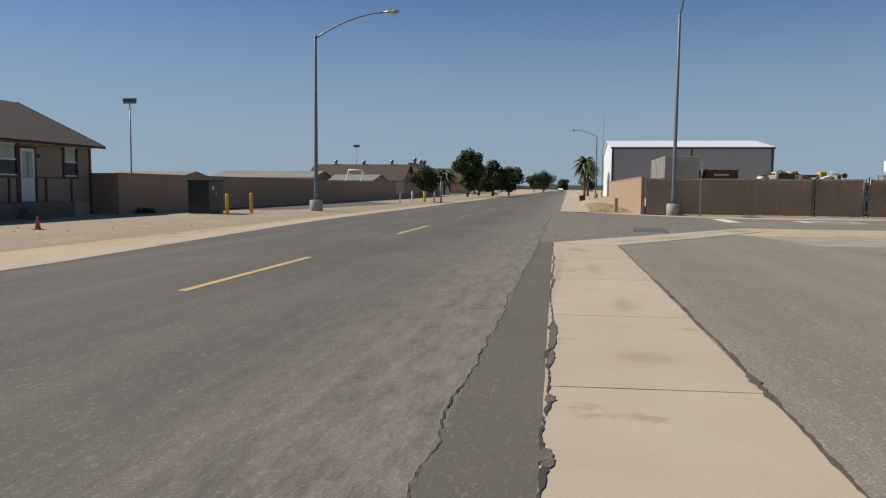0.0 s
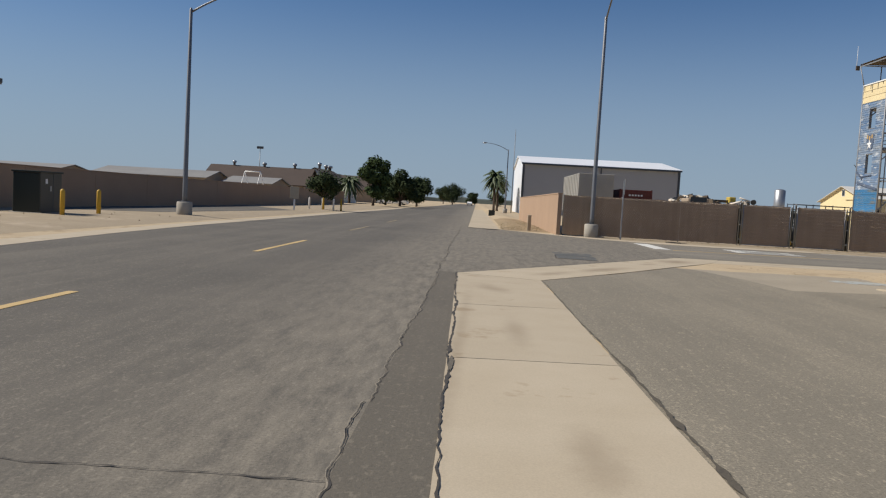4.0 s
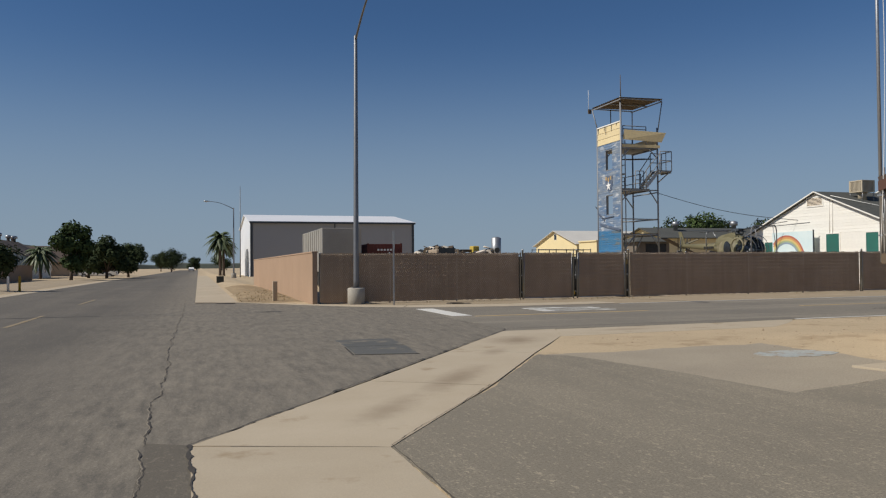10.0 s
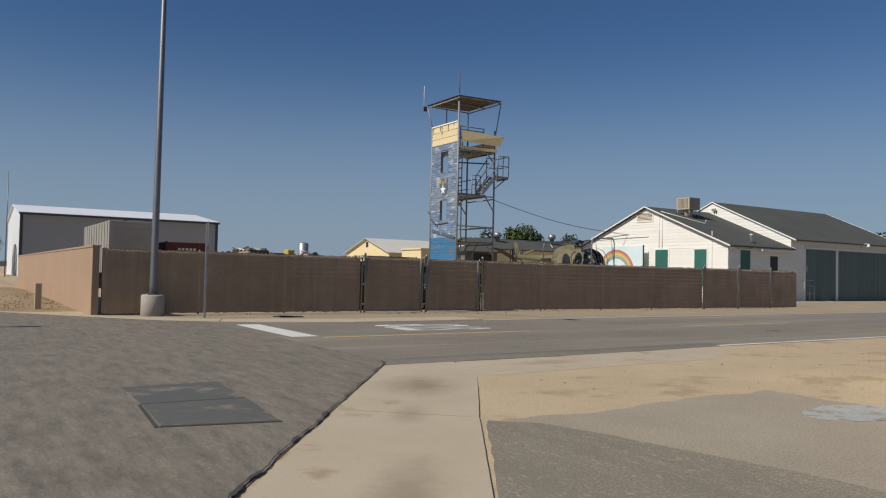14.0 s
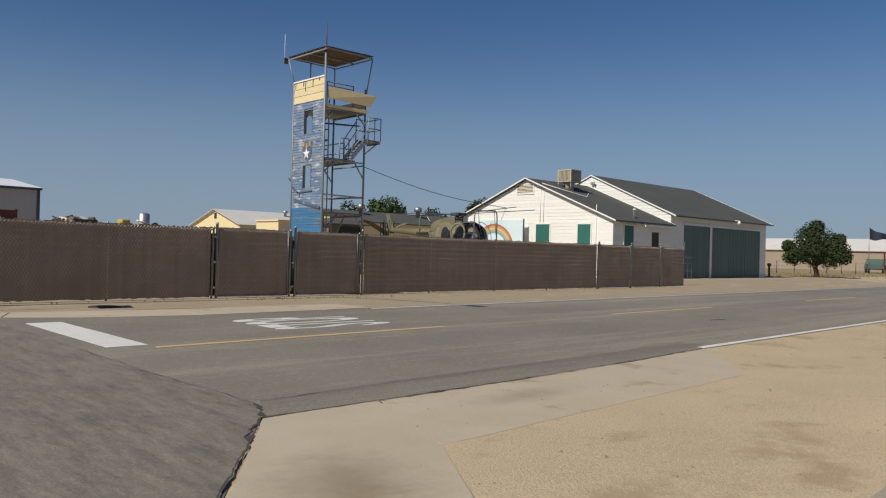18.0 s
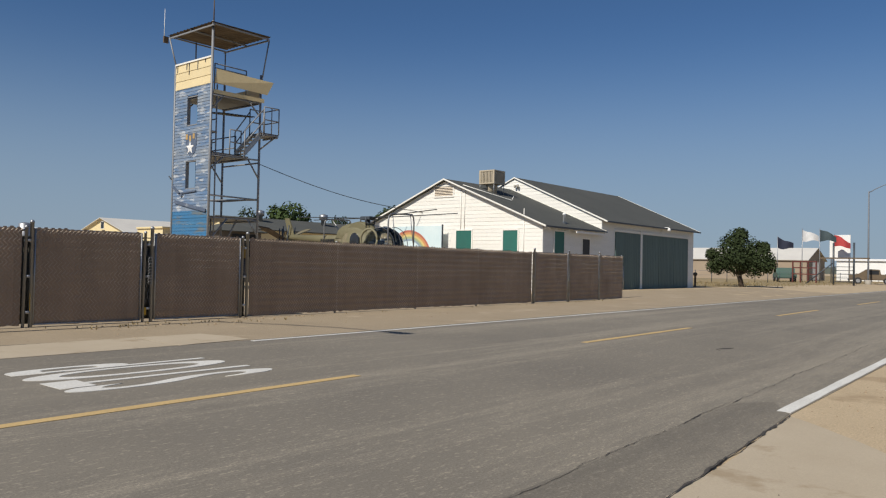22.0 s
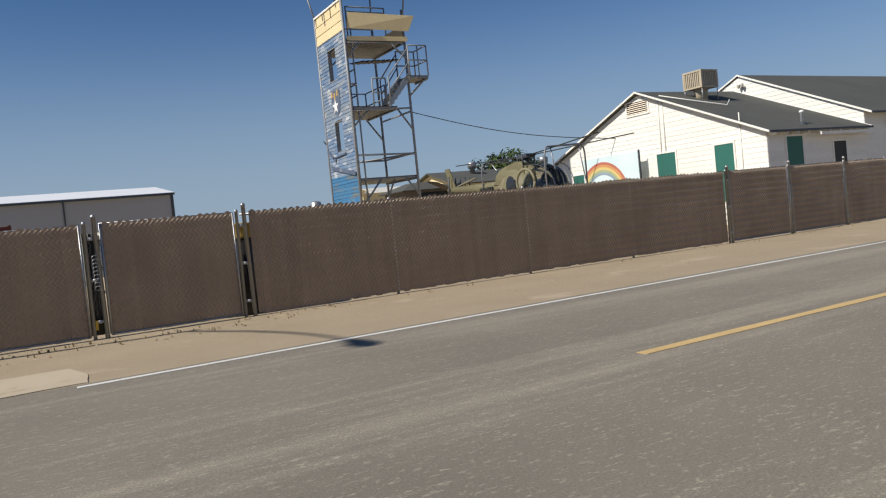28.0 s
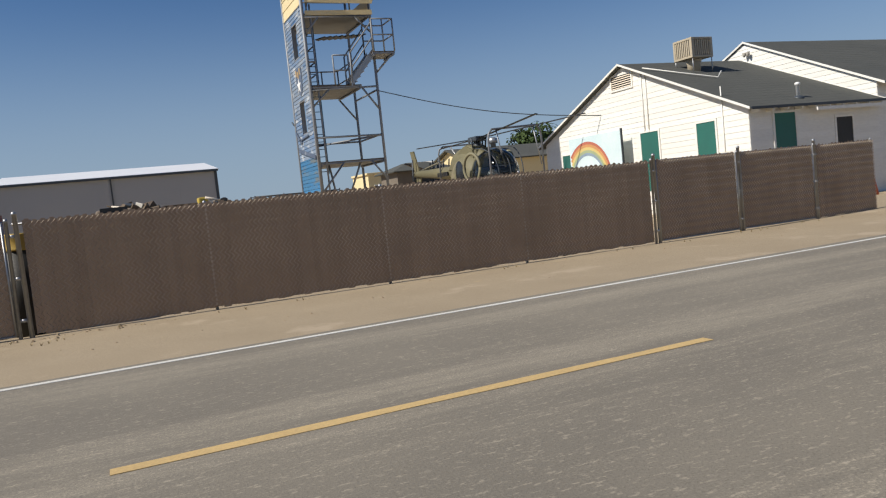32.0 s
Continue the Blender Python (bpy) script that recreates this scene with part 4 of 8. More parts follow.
# signpost seen edge on, and its blade
sign = thing("street_sign", pose(6.67, 38.12, -0.02), "thin galvanised signpost with a sign seen edge on", "sign")
b = new_bm()
box(b, -0.025, 0.025, -0.022, 0.022, -0.1, 2.55, 0.004)
part("post", b, GALV, sign)
b = new_bm()
prism(b, [(-0.004, -0.33), (0.004, -0.33), (0.004, 0.33), (-0.004, 0.33)], 1.95, 2.6)
bmesh.ops.rotate(b, cent=(0, 0, 2.25), matrix=Matrix.Rotation(radians(-14), 3, "Z"), verts=b.verts[:])
part("sign_blade", b, GALV, sign, "bare grey metal sign plate seen on edge").location = (0.032, 0, 0)
bol = thing("marker_post", pose(3.12, 43.25, 0), "short pale concrete marker post in the dirt", "post")
b = new_bm()
box(b, -0.09, 0.09, -0.09, 0.09, -0.1, 0.78, 0.02)
part("post", b, CONCRETE, bol)


# ---- boards on walls ----
def boards(parent, mt, place, length, z0, z1, pitch, top=None, holes=(), thick=0.02, seed=1):
    """Lapped boards on an upright wall. place(u, out, z) gives the point; top(z) the reach (u0, u1) at that height; holes: (u0, u1, z0, z1)."""
    rnd = random.Random(seed)
    z = z0
    while z < z1 - 0.02:
        zt = min(z + pitch, z1)
        lo, hi = (top(z), top(zt)) if top else ((0, length), (0, length))
        spans = [(lo[0], hi[0], lo[1], hi[1])]
        for h0, h1, hz0, hz1 in holes:
            if zt > hz0 + 0.02 and z < hz1 - 0.02:
                cut = []
                for a0, c0, a1, c1 in spans:
                    if h1 <= a0 or h0 >= a1:
                        cut.append((a0, c0, a1, c1))
                    else:
                        if h0 > a0 + 0.02:
                            cut.append((a0, c0, h0, h0))
                        if h1 < a1 - 0.02:
                            cut.append((h1, h1, a1, c1))
                spans = cut
        for a0, c0, a1, c1 in spans:
            if a1 - a0 < 0.05:
                continue
            b = new_bm()
            t0, t1 = thick * rnd.uniform(0.9, 1.15), thick * 0.35
            q = [place(a0, t0, z), place(a1, t0, z), place(c1, t1, zt - 0.004), place(c0, t1, zt - 0.004)]
            k = [place(a0, 0, z), place(a1, 0, z), place(c1, 0, zt - 0.004), place(c0, 0, zt - 0.004)]
            f, g = [b.verts.new(p) for p in q], [b.verts.new(p) for p in k]
            b.faces.new(f)
            b.faces.new(g[::-1])
            for i in range(4):
                b.faces.new((f[(i + 1) % 4], f[i], g[i], g[(i + 1) % 4]))
            part("board", b, mt, parent)
        z = zt


def flat(b, place, u0, u1, z0, z1, d0, d1):
    """A block on a wall, from depth d0 to d1 outwards."""
    c = [place(u, d, z) for z in (z0, z1) for u, d in ((u0, d0), (u1, d0), (u1, d1), (u0, d1))]
    v = [b.verts.new(p) for p in c]
    for q in ((3, 2, 1, 0), (4, 5, 6, 7), (0, 1, 5, 4), (1, 2, 6, 5), (2, 3, 7, 6), (3, 0, 4, 7)):
        b.faces.new([v[i] for i in q])
    return b


# ---- white house by the parking lot: gable end to the west ----
HX, HY, HZ = 11.68, 22.80, 0.09
house = thing("white_house", pose(HX, HY, HZ), "cream white board house with brown trim and window", "house")
SLOPE = 0.232
RIDGE = 6.4
west = lambda u, out, z: Vector((-out, -u, z))


def house_top(z):
    lim = 2.52
    return (0.0, 2 * RIDGE) if z <= lim else ((z - lim) / SLOPE, 2 * RIDGE - (z - lim) / SLOPE)


wb = new_bm()
pr = [(0, 0), (2 * RIDGE, 0), (2 * RIDGE, 2.52), (RIDGE, 2.52 + RIDGE * SLOPE), (0, 2.52)]
wo = (0.68, 2.49, 0.92, 2.10)
# the west wall is built round the window's opening
for q in ([(0, 0), (0.68, 0), (0.68, 2.52 + 0.68 * SLOPE), (0, 2.52)], [(0.68, 0), (2.49, 0), (2.49, 0.92), (0.68, 0.92)],
          [(0.68, 2.10), (2.49, 2.10), (2.49, 2.52 + 2.49 * SLOPE), (0.68, 2.52 + 0.68 * SLOPE)],
          [(2.49, 0), (12.8, 0), (12.8, 2.52), (RIDGE, 2.52 + RIDGE * SLOPE), (2.49, 2.52 + 2.49 * SLOPE)]):
    f = [wb.verts.new(west(u, 0, z)) for u, z in q]
    g = [wb.verts.new(west(u, -0.14, z)) for u, z in q]
    wb.faces.new(f)
    wb.faces.new(g[::-1])
    for i in range(len(q)):
        wb.faces.new((f[(i + 1) % len(q)], f[i], g[i], g[(i + 1) % len(q)]))
hw = part("wall", wb, CREAM_WOOD, house)
b = new_bm()
box(b, 0.14, 11, -0.14, -0.0, 0, 2.52)
box(b, 0.14, 11, -12.8, -12.56, 0, 2.52)
box(b, 11, 11.14, -12.8, 0, 0, 2.52)
part("wall", b, CREAM_WOOD, house)
boards(hw, CREAM_WOOD, west, 12.8, 0.0, 3.98, 0.268, house_top, [wo], 0.022, 3)
for side in (1, -1):
    b = new_bm()
    y_e, y_r = (0.06, -RIDGE) if side == 1 else (-12.8 - 0.06, -RIDGE)
    z_e, z_r = 2.56 - 0.06 * SLOPE, 2.56 + RIDGE * SLOPE
    q = [(-0.14, y_e, z_e + 0.10), (11.3, y_e, z_e + 0.10), (11.3, y_r, z_r + 0.10), (-0.14, y_r, z_r + 0.10)]
    sheet(b, q if side == 1 else q[::-1], 0.09)
    part("roof", b, BROWN_SHINGLE, house, "brown shingled gable roof")
    b = new_bm()
    q = [(-0.16, y_e, z_e - 0.06), (-0.16, y_r, z_r - 0.06), (-0.16, y_r, z_r + 0.115), (-0.16, y_e, z_e + 0.115)]
    sheet(b, q, 0.03 * side)
    part("rake_board", b, BROWN_TRIM, house, "brown rake board")
b = new_bm()
box(b, -0.035, 0.02, -0.02, 0.03, -0.05, 2.6)
part("corner_board", b, BROWN_TRIM, house, "dark brown corner board")
win = part("window", flat(new_bm(), west, 0.68, 2.49, 0.92, 0.96, -0.08, 0.03), PLAIN_WHITE, house, "white sliding window with grids and brown trim")
b = new_bm()
for u0, u1, z0, z1 in ((0.59, 2.575, 0.83, 0.92), (0.59, 2.575, 2.10, 2.195), (0.59, 0.68, 0.92, 2.10), (2.49, 2.575, 0.92, 2.10)):
    flat(b, west, u0, u1, z0, z1, 0.0, 0.045)
part("trim", b, BROWN_TRIM, win, "brown window trim")
b = new_bm()
for u0, u1, z0, z1 in ((0.68, 2.49, 2.05, 2.10), (0.68, 0.73, 0.96, 2.05), (2.44, 2.49, 0.96, 2.05), (1.54, 1.61, 0.96, 2.05)):
    flat(b, west, u0, u1, z0, z1, -0.06, 0.03)
part("frame", b, PLAIN_WHITE, win)
for s0, s1 in ((0.73, 1.54), (1.61, 2.44)):
    for k in (1, 2):
        u = s0 + (s1 - s0) * k / 3
        part("glazing_bar", flat(new_bm(), west, u - 0.008, u + 0.008, 0.96, 2.05, -0.035, -0.018), PLAIN_WHITE, win)
    for k in (1, 2, 3):
        z = 0.96 + 1.09 * k / 4
        part("glazing_bar", flat(new_bm(), west, s0, s1, z - 0.008, z + 0.008, -0.036, -0.017), PLAIN_WHITE, win)
for s0, s1 in ((0.73, 1.54), (1.61, 2.44)):
    g = part("pane", flat(new_bm(), west, s0, s1, 0.96, 2.05, -0.045, -0.04), GLASS, win)
    g.visible_shadow = False
BLIND = mat("pale_blind", (0.50, 0.59, 0.47), (0.43, 0.46, 0.41), 1.2, 20, 0.8, grain=0.1, bump=0)
b = new_bm()
for k in range(22):
    z = 0.94 + k * 0.051
    sheet(b, [west(0.70, -0.125, z), west(2.47, -0.125, z), west(2.47, -0.10, z + 0.045), west(0.70, -0.10, z + 0.045)], 0.003)
part("blind", b, BLIND, win, "pale closed window blind")
b = new_bm()
rod(b, (-0.10, 0.06, 1.25), (-0.10, 0.06, 9.5), 0.032, 0.026, 10)
part("flag_pole", b, GALV, house, "thin galvanised flag pole fixed to the corner")
b = new_bm()
pipe(b, [(-0.14, 0.0 + 0.05 - 0.16 * math.sin(math.pi * u), 1.4 + 7.6 * u) for u in np.linspace(0, 1, 24)], 0.006, seg=5)
part("rope", b, PLAIN_WHITE, house, "slack white flag rope")
b = new_bm()
box(b, -0.16, -0.03, -0.12, 0.03, 1.22, 1.40, 0.012)
part("junction_box", b, RUSTY_SHEET, house, "small rusty box below the pole")
b = new_bm()
rod(b, (-0.06, 0.02, 1.4), (-0.06, 0.02, 2.9), 0.018)
for z in (1.7, 2.4):
    box(b, -0.14, -0.0, 0.0, 0.10, z, z + 0.03)
part("conduit", b, GALV, house)

# ---- barn: low west part and higher east part ----
barn = thing("barn", pose(36.2, 43.87, 0.12), "white board barn with dark roofs and teal doors", "barn")
AW, AE, AR, AL = 11.55, 3.12, 5.47, 5.72          # west part: width, eave, ridge, length
GS = (AR - AE) / (AW / 2)
westw = lambda u, out, z: Vector((-out, u, z))
southw = lambda u, out, z: Vector((u, -out, z))


def gable_reach(z, width=AW, eave=AE, slope=GS):
    return (0.0, width) if z <= eave else ((z - eave) / slope, width - (z - eave) / slope)


def gable_block(b, x0, x1, width, eave, ridge):
    """A closed wall mass with a gable at both ends."""
    prof = [(0, -0.2), (width, -0.2), (width, eave), (width / 2, ridge), (0, eave)]
    a, c = [b.verts.new((x0, y, z)) for y, z in prof], [b.verts.new((x1, y, z)) for y, z in prof]
    b.faces.new(a)
    b.faces.new(c[::-1])
    for i in range(5):
        b.faces.new((a[(i + 1) % 5], a[i], c[i], c[(i + 1) % 5]))
    return b


bw = part("west_wall", gable_block(new_bm(), 0, AL, AW, AE, AR - 0.02), WHITE_WOOD, barn)
boards(bw, WHITE_WOOD, westw, AW, 0.0, AR - 0.05, 0.185, gable_reach, [], 0.016, 11)
boards(bw, WHITE_WOOD, southw, AL, 0.0, AE - 0.02, 0.185, None, [(0.95, 1.93, 0.0, 2.88), (3.62, 4.52, 1.2, 2.64)], 0.016, 12)
BW, BE, BR, BL = 10.90, 3.70, 6.12, 12.53           # east part
be = part("east_wall", gable_block(new_bm(), AL, AL + BL, BW, BE, BR - 0.02), WHITE_WOOD, barn)
bs = (BR - BE) / (BW / 2)
boards(be, WHITE_WOOD, lambda u, out, z: Vector((AL - out, u, z)), BW, AE, BR - 0.05, 0.185, lambda z: gable_reach(z, BW, BE, bs), [], 0.016, 13)
boards(be, WHITE_WOOD, lambda u, out, z: Vector((AL + u, -out, z)), BL, 0.0, BE - 0.02, 0.185, None, [(1.46, 11.56, 0.0, 3.2)], 0.016, 14)


def gable_roof(parent, x0, x1, width, eave, ridge, over, ends, mt, trim, label):
    sl = (ridge - eave) / (width / 2)
    for side in (0, 1):
        ye, yr = (-over, width / 2) if side == 0 else (width + over, width / 2)
        ze = eave - over * sl + 0.07
        q = [(x0 - ends[0], ye, ze), (x1 + ends[1], ye, ze), (x1 + ends[1], yr, ridge + 0.07), (x0 - ends[0], yr, ridge + 0.07)]
        r = part("roof", sheet(new_bm(), q if side == 0 else q[::-1], 0.05), mt, parent, label)
        # shingle courses as thin laps
        n = 22
        b = new_bm()
        for k in range(n):
            t0, t1 = k / n, (k + 1) / n
            y0, y1, z0, z1 = ye + (yr - ye) * t0, ye + (yr - ye) * t1, ze + (ridge + 0.07 - ze) * t0, ze + (ridge + 0.07 - ze) * t1
            c = [(x0 - ends[0], y0, z0 + 0.006), (x1 + ends[1], y0, z0 + 0.006), (x1 + ends[1], y1, z1 + 0.004), (x0 - ends[0], y1, z1 + 0.004)]
            b.faces.new([b.verts.new(p) for p in (c if side == 0 else c[::-1])])
            d = [(x0 - ends[0], y0, z0 + 0.002), (x1 + ends[1], y0, z0 + 0.002)]
            b.faces.new([b.verts.new(p) for p in (d[0], d[1], c[1], c[0])])
        tagged(part("shingle_course", b, mt, r), "", "", "", "stuff")
        for xe, s in ((x0 - ends[0] - 0.025, 1), (x1 + ends[1] + 0.025, 1)):
            q = [(xe, ye, ze - 0.05), (xe, yr, ridge + 0.02), (xe, yr, ridge + 0.09), (xe, ye, ze + 0.025)]
            part("rake_board", sheet(new_bm(), q, 0.03), trim, parent)
        # dark fascia, its colour standing in for the shadow line along the eave
        b = new_bm()
        yy = ye - 0.02 if side == 0 else ye + 0.02
        box(b, x0 - ends[0], x1 + ends[1], min(yy, yy + (0.03 if side else -0.0)) - 0.012, max(yy, yy) + 0.012, ze - 0.06, ze + 0.02)
        part("fascia", b, METAL_DARK, parent)


gable_roof(barn, 0, AL - 0.02, AW, AE, AR, 0.32, (0.22, 0.0), SHINGLE, WHITE_WOOD, "dark grey shingle roof slope")
gable_roof(barn, AL, AL + BL, BW, BE, BR, 0.38, (0.07, 0.25), SHINGLE, WHITE_WOOD, "dark grey shingle roof slope")
# rafter tails under the eaves
for k in range(10):
    b = new_bm()
    box(b, 0.1 + k * 0.60, 0.16 + k * 0.60, -0.30, 0.0, AE - 0.19, AE - 0.08)
    part("rafter_tail", b, WHITE_WOOD, barn)


def door_leaf(place, u0, u1, z0, z1, mt, label, rails=True):
    d = part("door", flat(new_bm(), place, u0, u1, z0, z1, -0.02, 0.030), mt, barn, label)
    b = new_bm()
    for a0, a1, c0, c1 in ((u0 - 0.07, u0, z0, z1 + 0.07), (u1, u1 + 0.07, z0, z1 + 0.07), (u0, u1, z1, z1 + 0.07)):
        flat(b, place, a0, a1, c0, c1, 0.0, 0.050)
    part("frame", b, WHITE_WOOD, d)
    if rails:
        b = new_bm()
        flat(b, place, u0 + 0.02, u1 - 0.02, (z0 + z1) / 2 - 0.05, (z0 + z1) / 2 + 0.05, 0.030, 0.040)
        part("rail", b, mt, d)
    return d


door_leaf(westw, 4.09, 5.05, 0.8, 2.90, TEAL, "teal painted door leaf in white wall")
door_leaf(westw, 1.36, 2.19, 0.8, 2.88, TEAL, "teal painted door leaf in white wall")
door_leaf(westw, 9.45, 10.25, 1.0, 2.55, TEAL, "teal painted shutter in white wall")
door_leaf(southw, 1.00, 1.88, 0.0, 2.86, TEAL, "teal painted side door in the shade")
w = part("window", flat(new_bm(), southw, 3.70, 4.45, 1.25, 2.60, -0.03, 0.004), BLACK, barn, "dark window in the shaded wall")
b = new_bm()
for a0, a1, c0, c1 in ((3.63, 3.70, 1.17, 2.67), (4.45, 4.52, 1.17, 2.67), (3.70, 4.45, 2.60, 2.67), (3.70, 4.45, 1.17, 1.25)):
    flat(b, southw, a0, a1, c0, c1, 0.0, 0.03)
part("frame", b, WHITE_WOOD, w)
flat_b = flat(new_bm(), southw, 2.46, 5.70, 2.84, 2.94, 0.33, 0.40)
part("gutter", flat_b, WHITE_WOOD, barn, "short white gutter on the eave")
# big sliding doors on the south wall of the east part
eastw = lambda u, out, z: Vector((AL + u, -out, z))
for u0, u1 in ((1.52, 4.52), (4.80, 7.02), (7.05, 9.26), (9.29, 11.50)):
    d = part("sliding_door", flat(new_bm(), eastw, u0, u1, 0.06, 3.12, 0.0, 0.05), TEAL_DOOR, barn, "faded teal plank barn door")
    n = int((u1 - u0) / 0.22)
    for k in range(n):
        a = u0 + (u1 - u0) * k / n
        part("plank", flat(new_bm(), eastw, a + 0.008, a + (u1 - u0) / n - 0.008, 0.08, 3.10, 0.05, 0.068), TEAL_DOOR, d)
b = new_bm()
flat(b, eastw, 4.54, 4.78, 0.0, 3.3, 0.0, 0.08)
part("door_post", b, WHITE_WOOD, barn)
b = new_bm()
flat(b, eastw, 1.35, 11.7, 3.14, 3.26, 0.02, 0.09)
part("door_track", b, WHITE_WOOD, barn)
# vent, conduits, rainbow board, camera box, stack, cooler
# dark plate behind the louvres paints the shade in the vent gaps
vent = part("gable_vent", flat(new_bm(), westw, 5.32, 6.50, 4.68, 5.16, 0.0, 0.02), DARK_GLASS, barn, "white louvred gable vent")
b = new_bm()
for a0, a1, c0, c1 in ((5.25, 5.32, 4.61, 5.23), (6.50, 6.57, 4.61, 5.23), (5.32, 6.50, 5.16, 5.23), (5.32, 6.50, 4.61, 4.68)):
    flat(b, westw, a0, a1, c0, c1, 0.0, 0.05)
part("frame", b, WHITE_WOOD, vent)
for k in range(6):
    z = 4.69 + k * 0.079
    part("louvre", sheet(new_bm(), [westw(5.32, 0.05, z), westw(6.50, 0.05, z), westw(6.50, 0.02, z + 0.035), westw(5.32, 0.02, z + 0.035)], 0.008), CREAM_WOOD, vent)
for u, z0, z1 in ((4.55, 2.9, 5.0), (4.78, 2.9, 5.0), (1.02, 0.9, 3.9)):
    part("conduit", rod(new_bm(), westw(u, 0.035, z0), westw(u, 0.035, z1), 0.018), WHITE_WOOD, barn)
cooler = thing("roof_cooler", pose(38.45, 48.42, 5.14), "tan louvred evaporative cooler on the roof", "cooler")
COOLER = mat("tan_cooler_sheet", (0.48, 0.41, 0.30), (0.42, 0.36, 0.26), 1.5, 20, 0.6, grain=0.15)
b = new_bm()
box(b, -0.55, 0.55, -0.55, 0.55, 0.42, 0.50, 0.01)
box(b, -0.55, 0.55, -0.55, 0.55, 1.12, 1.20, 0.01)
for sx in (-1, 1):
    for sy in (-1, 1):
        box(b, sx * 0.50 - 0.05, sx * 0.50 + 0.05, sy * 0.50 - 0.05, sy * 0.50 + 0.05, 0.50, 1.12)
part("cabinet", b, COOLER, cooler)
part("core", box(new_bm(), -0.46, 0.46, -0.46, 0.46, 0.5, 1.12), METAL_DARK, cooler, "dark cooling pads")
for k in range(9):
    o = -0.42 + k * 0.105
    part("louvre", box(new_bm(), -0.53, -0.47, o - 0.032, o + 0.032, 0.51, 1.11), COOLER, cooler)
    part("louvre", box(new_bm(), o - 0.032, o + 0.032, -0.53, -0.47, 0.51, 1.11), COOLER, cooler)
part("duct", lathe(new_bm(), [(0.36, -0.1), (0.36, 0.2), (0.45, 0.42)], 4), COOLER, cooler)
for sx in (-0.5, 0.5):
    for sy in (-0.5, 0.5):
        part("leg", rod(new_bm(), (sx, sy, -0.23 if sy < 0 else 0.12), (sx, sy, 0.44), 0.02), GALV, cooler)
cooler.scale = (0.88, 0.88, 0.92)
b = new_bm()
lathe(b, [(0.06, -0.2), (0.06, 0.38), (0.085, 0.39), (0.085, 0.45), (0.03, 0.48)], 12)
st = thing("roof_stack", pose(38.75, 44.25, 3.47), "short white roof vent pipe with cap", "vent")
part("pipe", b, PLAIN_WHITE, st)
part("flashing", lathe(new_bm(), [(0.2, -0.10), (0.17, 0.0), (0.08, 0.05)], 12), METAL_DARK, st)
b = new_bm()
pipe(b, [(0.05, 4.75, 5.20), (1.0, 3.85, 4.83), (1.86, 3.02, 4.50), (2.05, 3.04, 4.72)], 0.022)
part("roof_pipe", b, WHITE_WOOD, barn, "thin white pipe along the roof")
sl = thing("security_light", pose(41.84, 49.12, 5.82), "small twin security light under the gable", "lamp")
part("bracket", box(new_bm(), -0.06, 0.08, -0.05, 0.05, -0.1, 0.1, 0.01), PLAIN_WHITE, sl)
for s in (-1, 1):
    part("lamp_cup", lathe(new_bm(), [(0.03, 0), (0.05, 0.02), (0.075, 0.16), (0.06, 0.165)], 10, (-0.1, s * 0.09, -0.12)), CONCRETE_GREY, sl)
sp = thing("wall_light", pose(49.3, 43.83, 3.50), "small white gooseneck lamp above the barn doors", "lamp")
part("arm", pipe(new_bm(), [(0, 0.05, 0), (0, -0.25, 0.28), (0, -0.5, 0.25)], 0.02), PLAIN_WHITE, sp)
part("shade", lathe(new_bm(), [(0.13, -0.16), (0.06, 0.0), (0.02, 0.03)], 12, (0, -0.5, 0.22)), PLAIN_WHITE, sp)

# rainbow board leaning on the gable
rb = thing("rainbow_board", pose(35.72, 49.50, 0.16), "plywood board painted with a rainbow and clouds", "painted board")
SKYB = mat("painted_pale_sky", (0.52, 0.68, 0.72), (0.66, 0.76, 0.77), 1.1, 14, 0.7, grain=0.1, bump=0.02)
part("panel", box(new_bm(), 0.0, 0.035, 0.0, 3.4, 0.9, 3.1), SKYB, rb)
for y in (0.3, 1.7, 3.1):
    part("prop_leg", box(new_bm(), 0.04, 0.10, y - 0.04, y + 0.04, -0.1, 2.9), WHITE_WOOD, rb)
part("edge_strip", box(new_bm(), -0.015, 0.06, -0.05, -0.002, 0.8, 3.16), METAL_DARK, rb, "dark board edge")
for k, col in enumerate(((0.48, 0.15, 0.10), (0.60, 0.30, 0.12), (0.66, 0.52, 0.20), (0.36, 0.42, 0.24), (0.26, 0.34, 0.42))):
    mm = mat("rainbow_paint", col, tuple(v * 0.85 for v in col), 2, 18, 0.7, grain=0.1, bump=0)
    b = new_bm()
    r1 = 1.55 - k * 0.11
    r0 = r1 - 0.11
    prev = None
    for t in np.linspace(0.0, math.pi, 40):
        t = float(t)
        if 2.2 + math.cos(t) * r1 > 3.37:
            continue
        pair = [b.verts.new((-0.004 - 0.0005 * k, 2.2 + math.cos(t) * r, 1.35 + math.sin(t) * r)) for r in (r0, r1)]
        if prev:
            b.faces.new((prev[0], prev[1], pair[1], pair[0]))
        prev = pair
    part("rainbow_band", b, mm, rb)


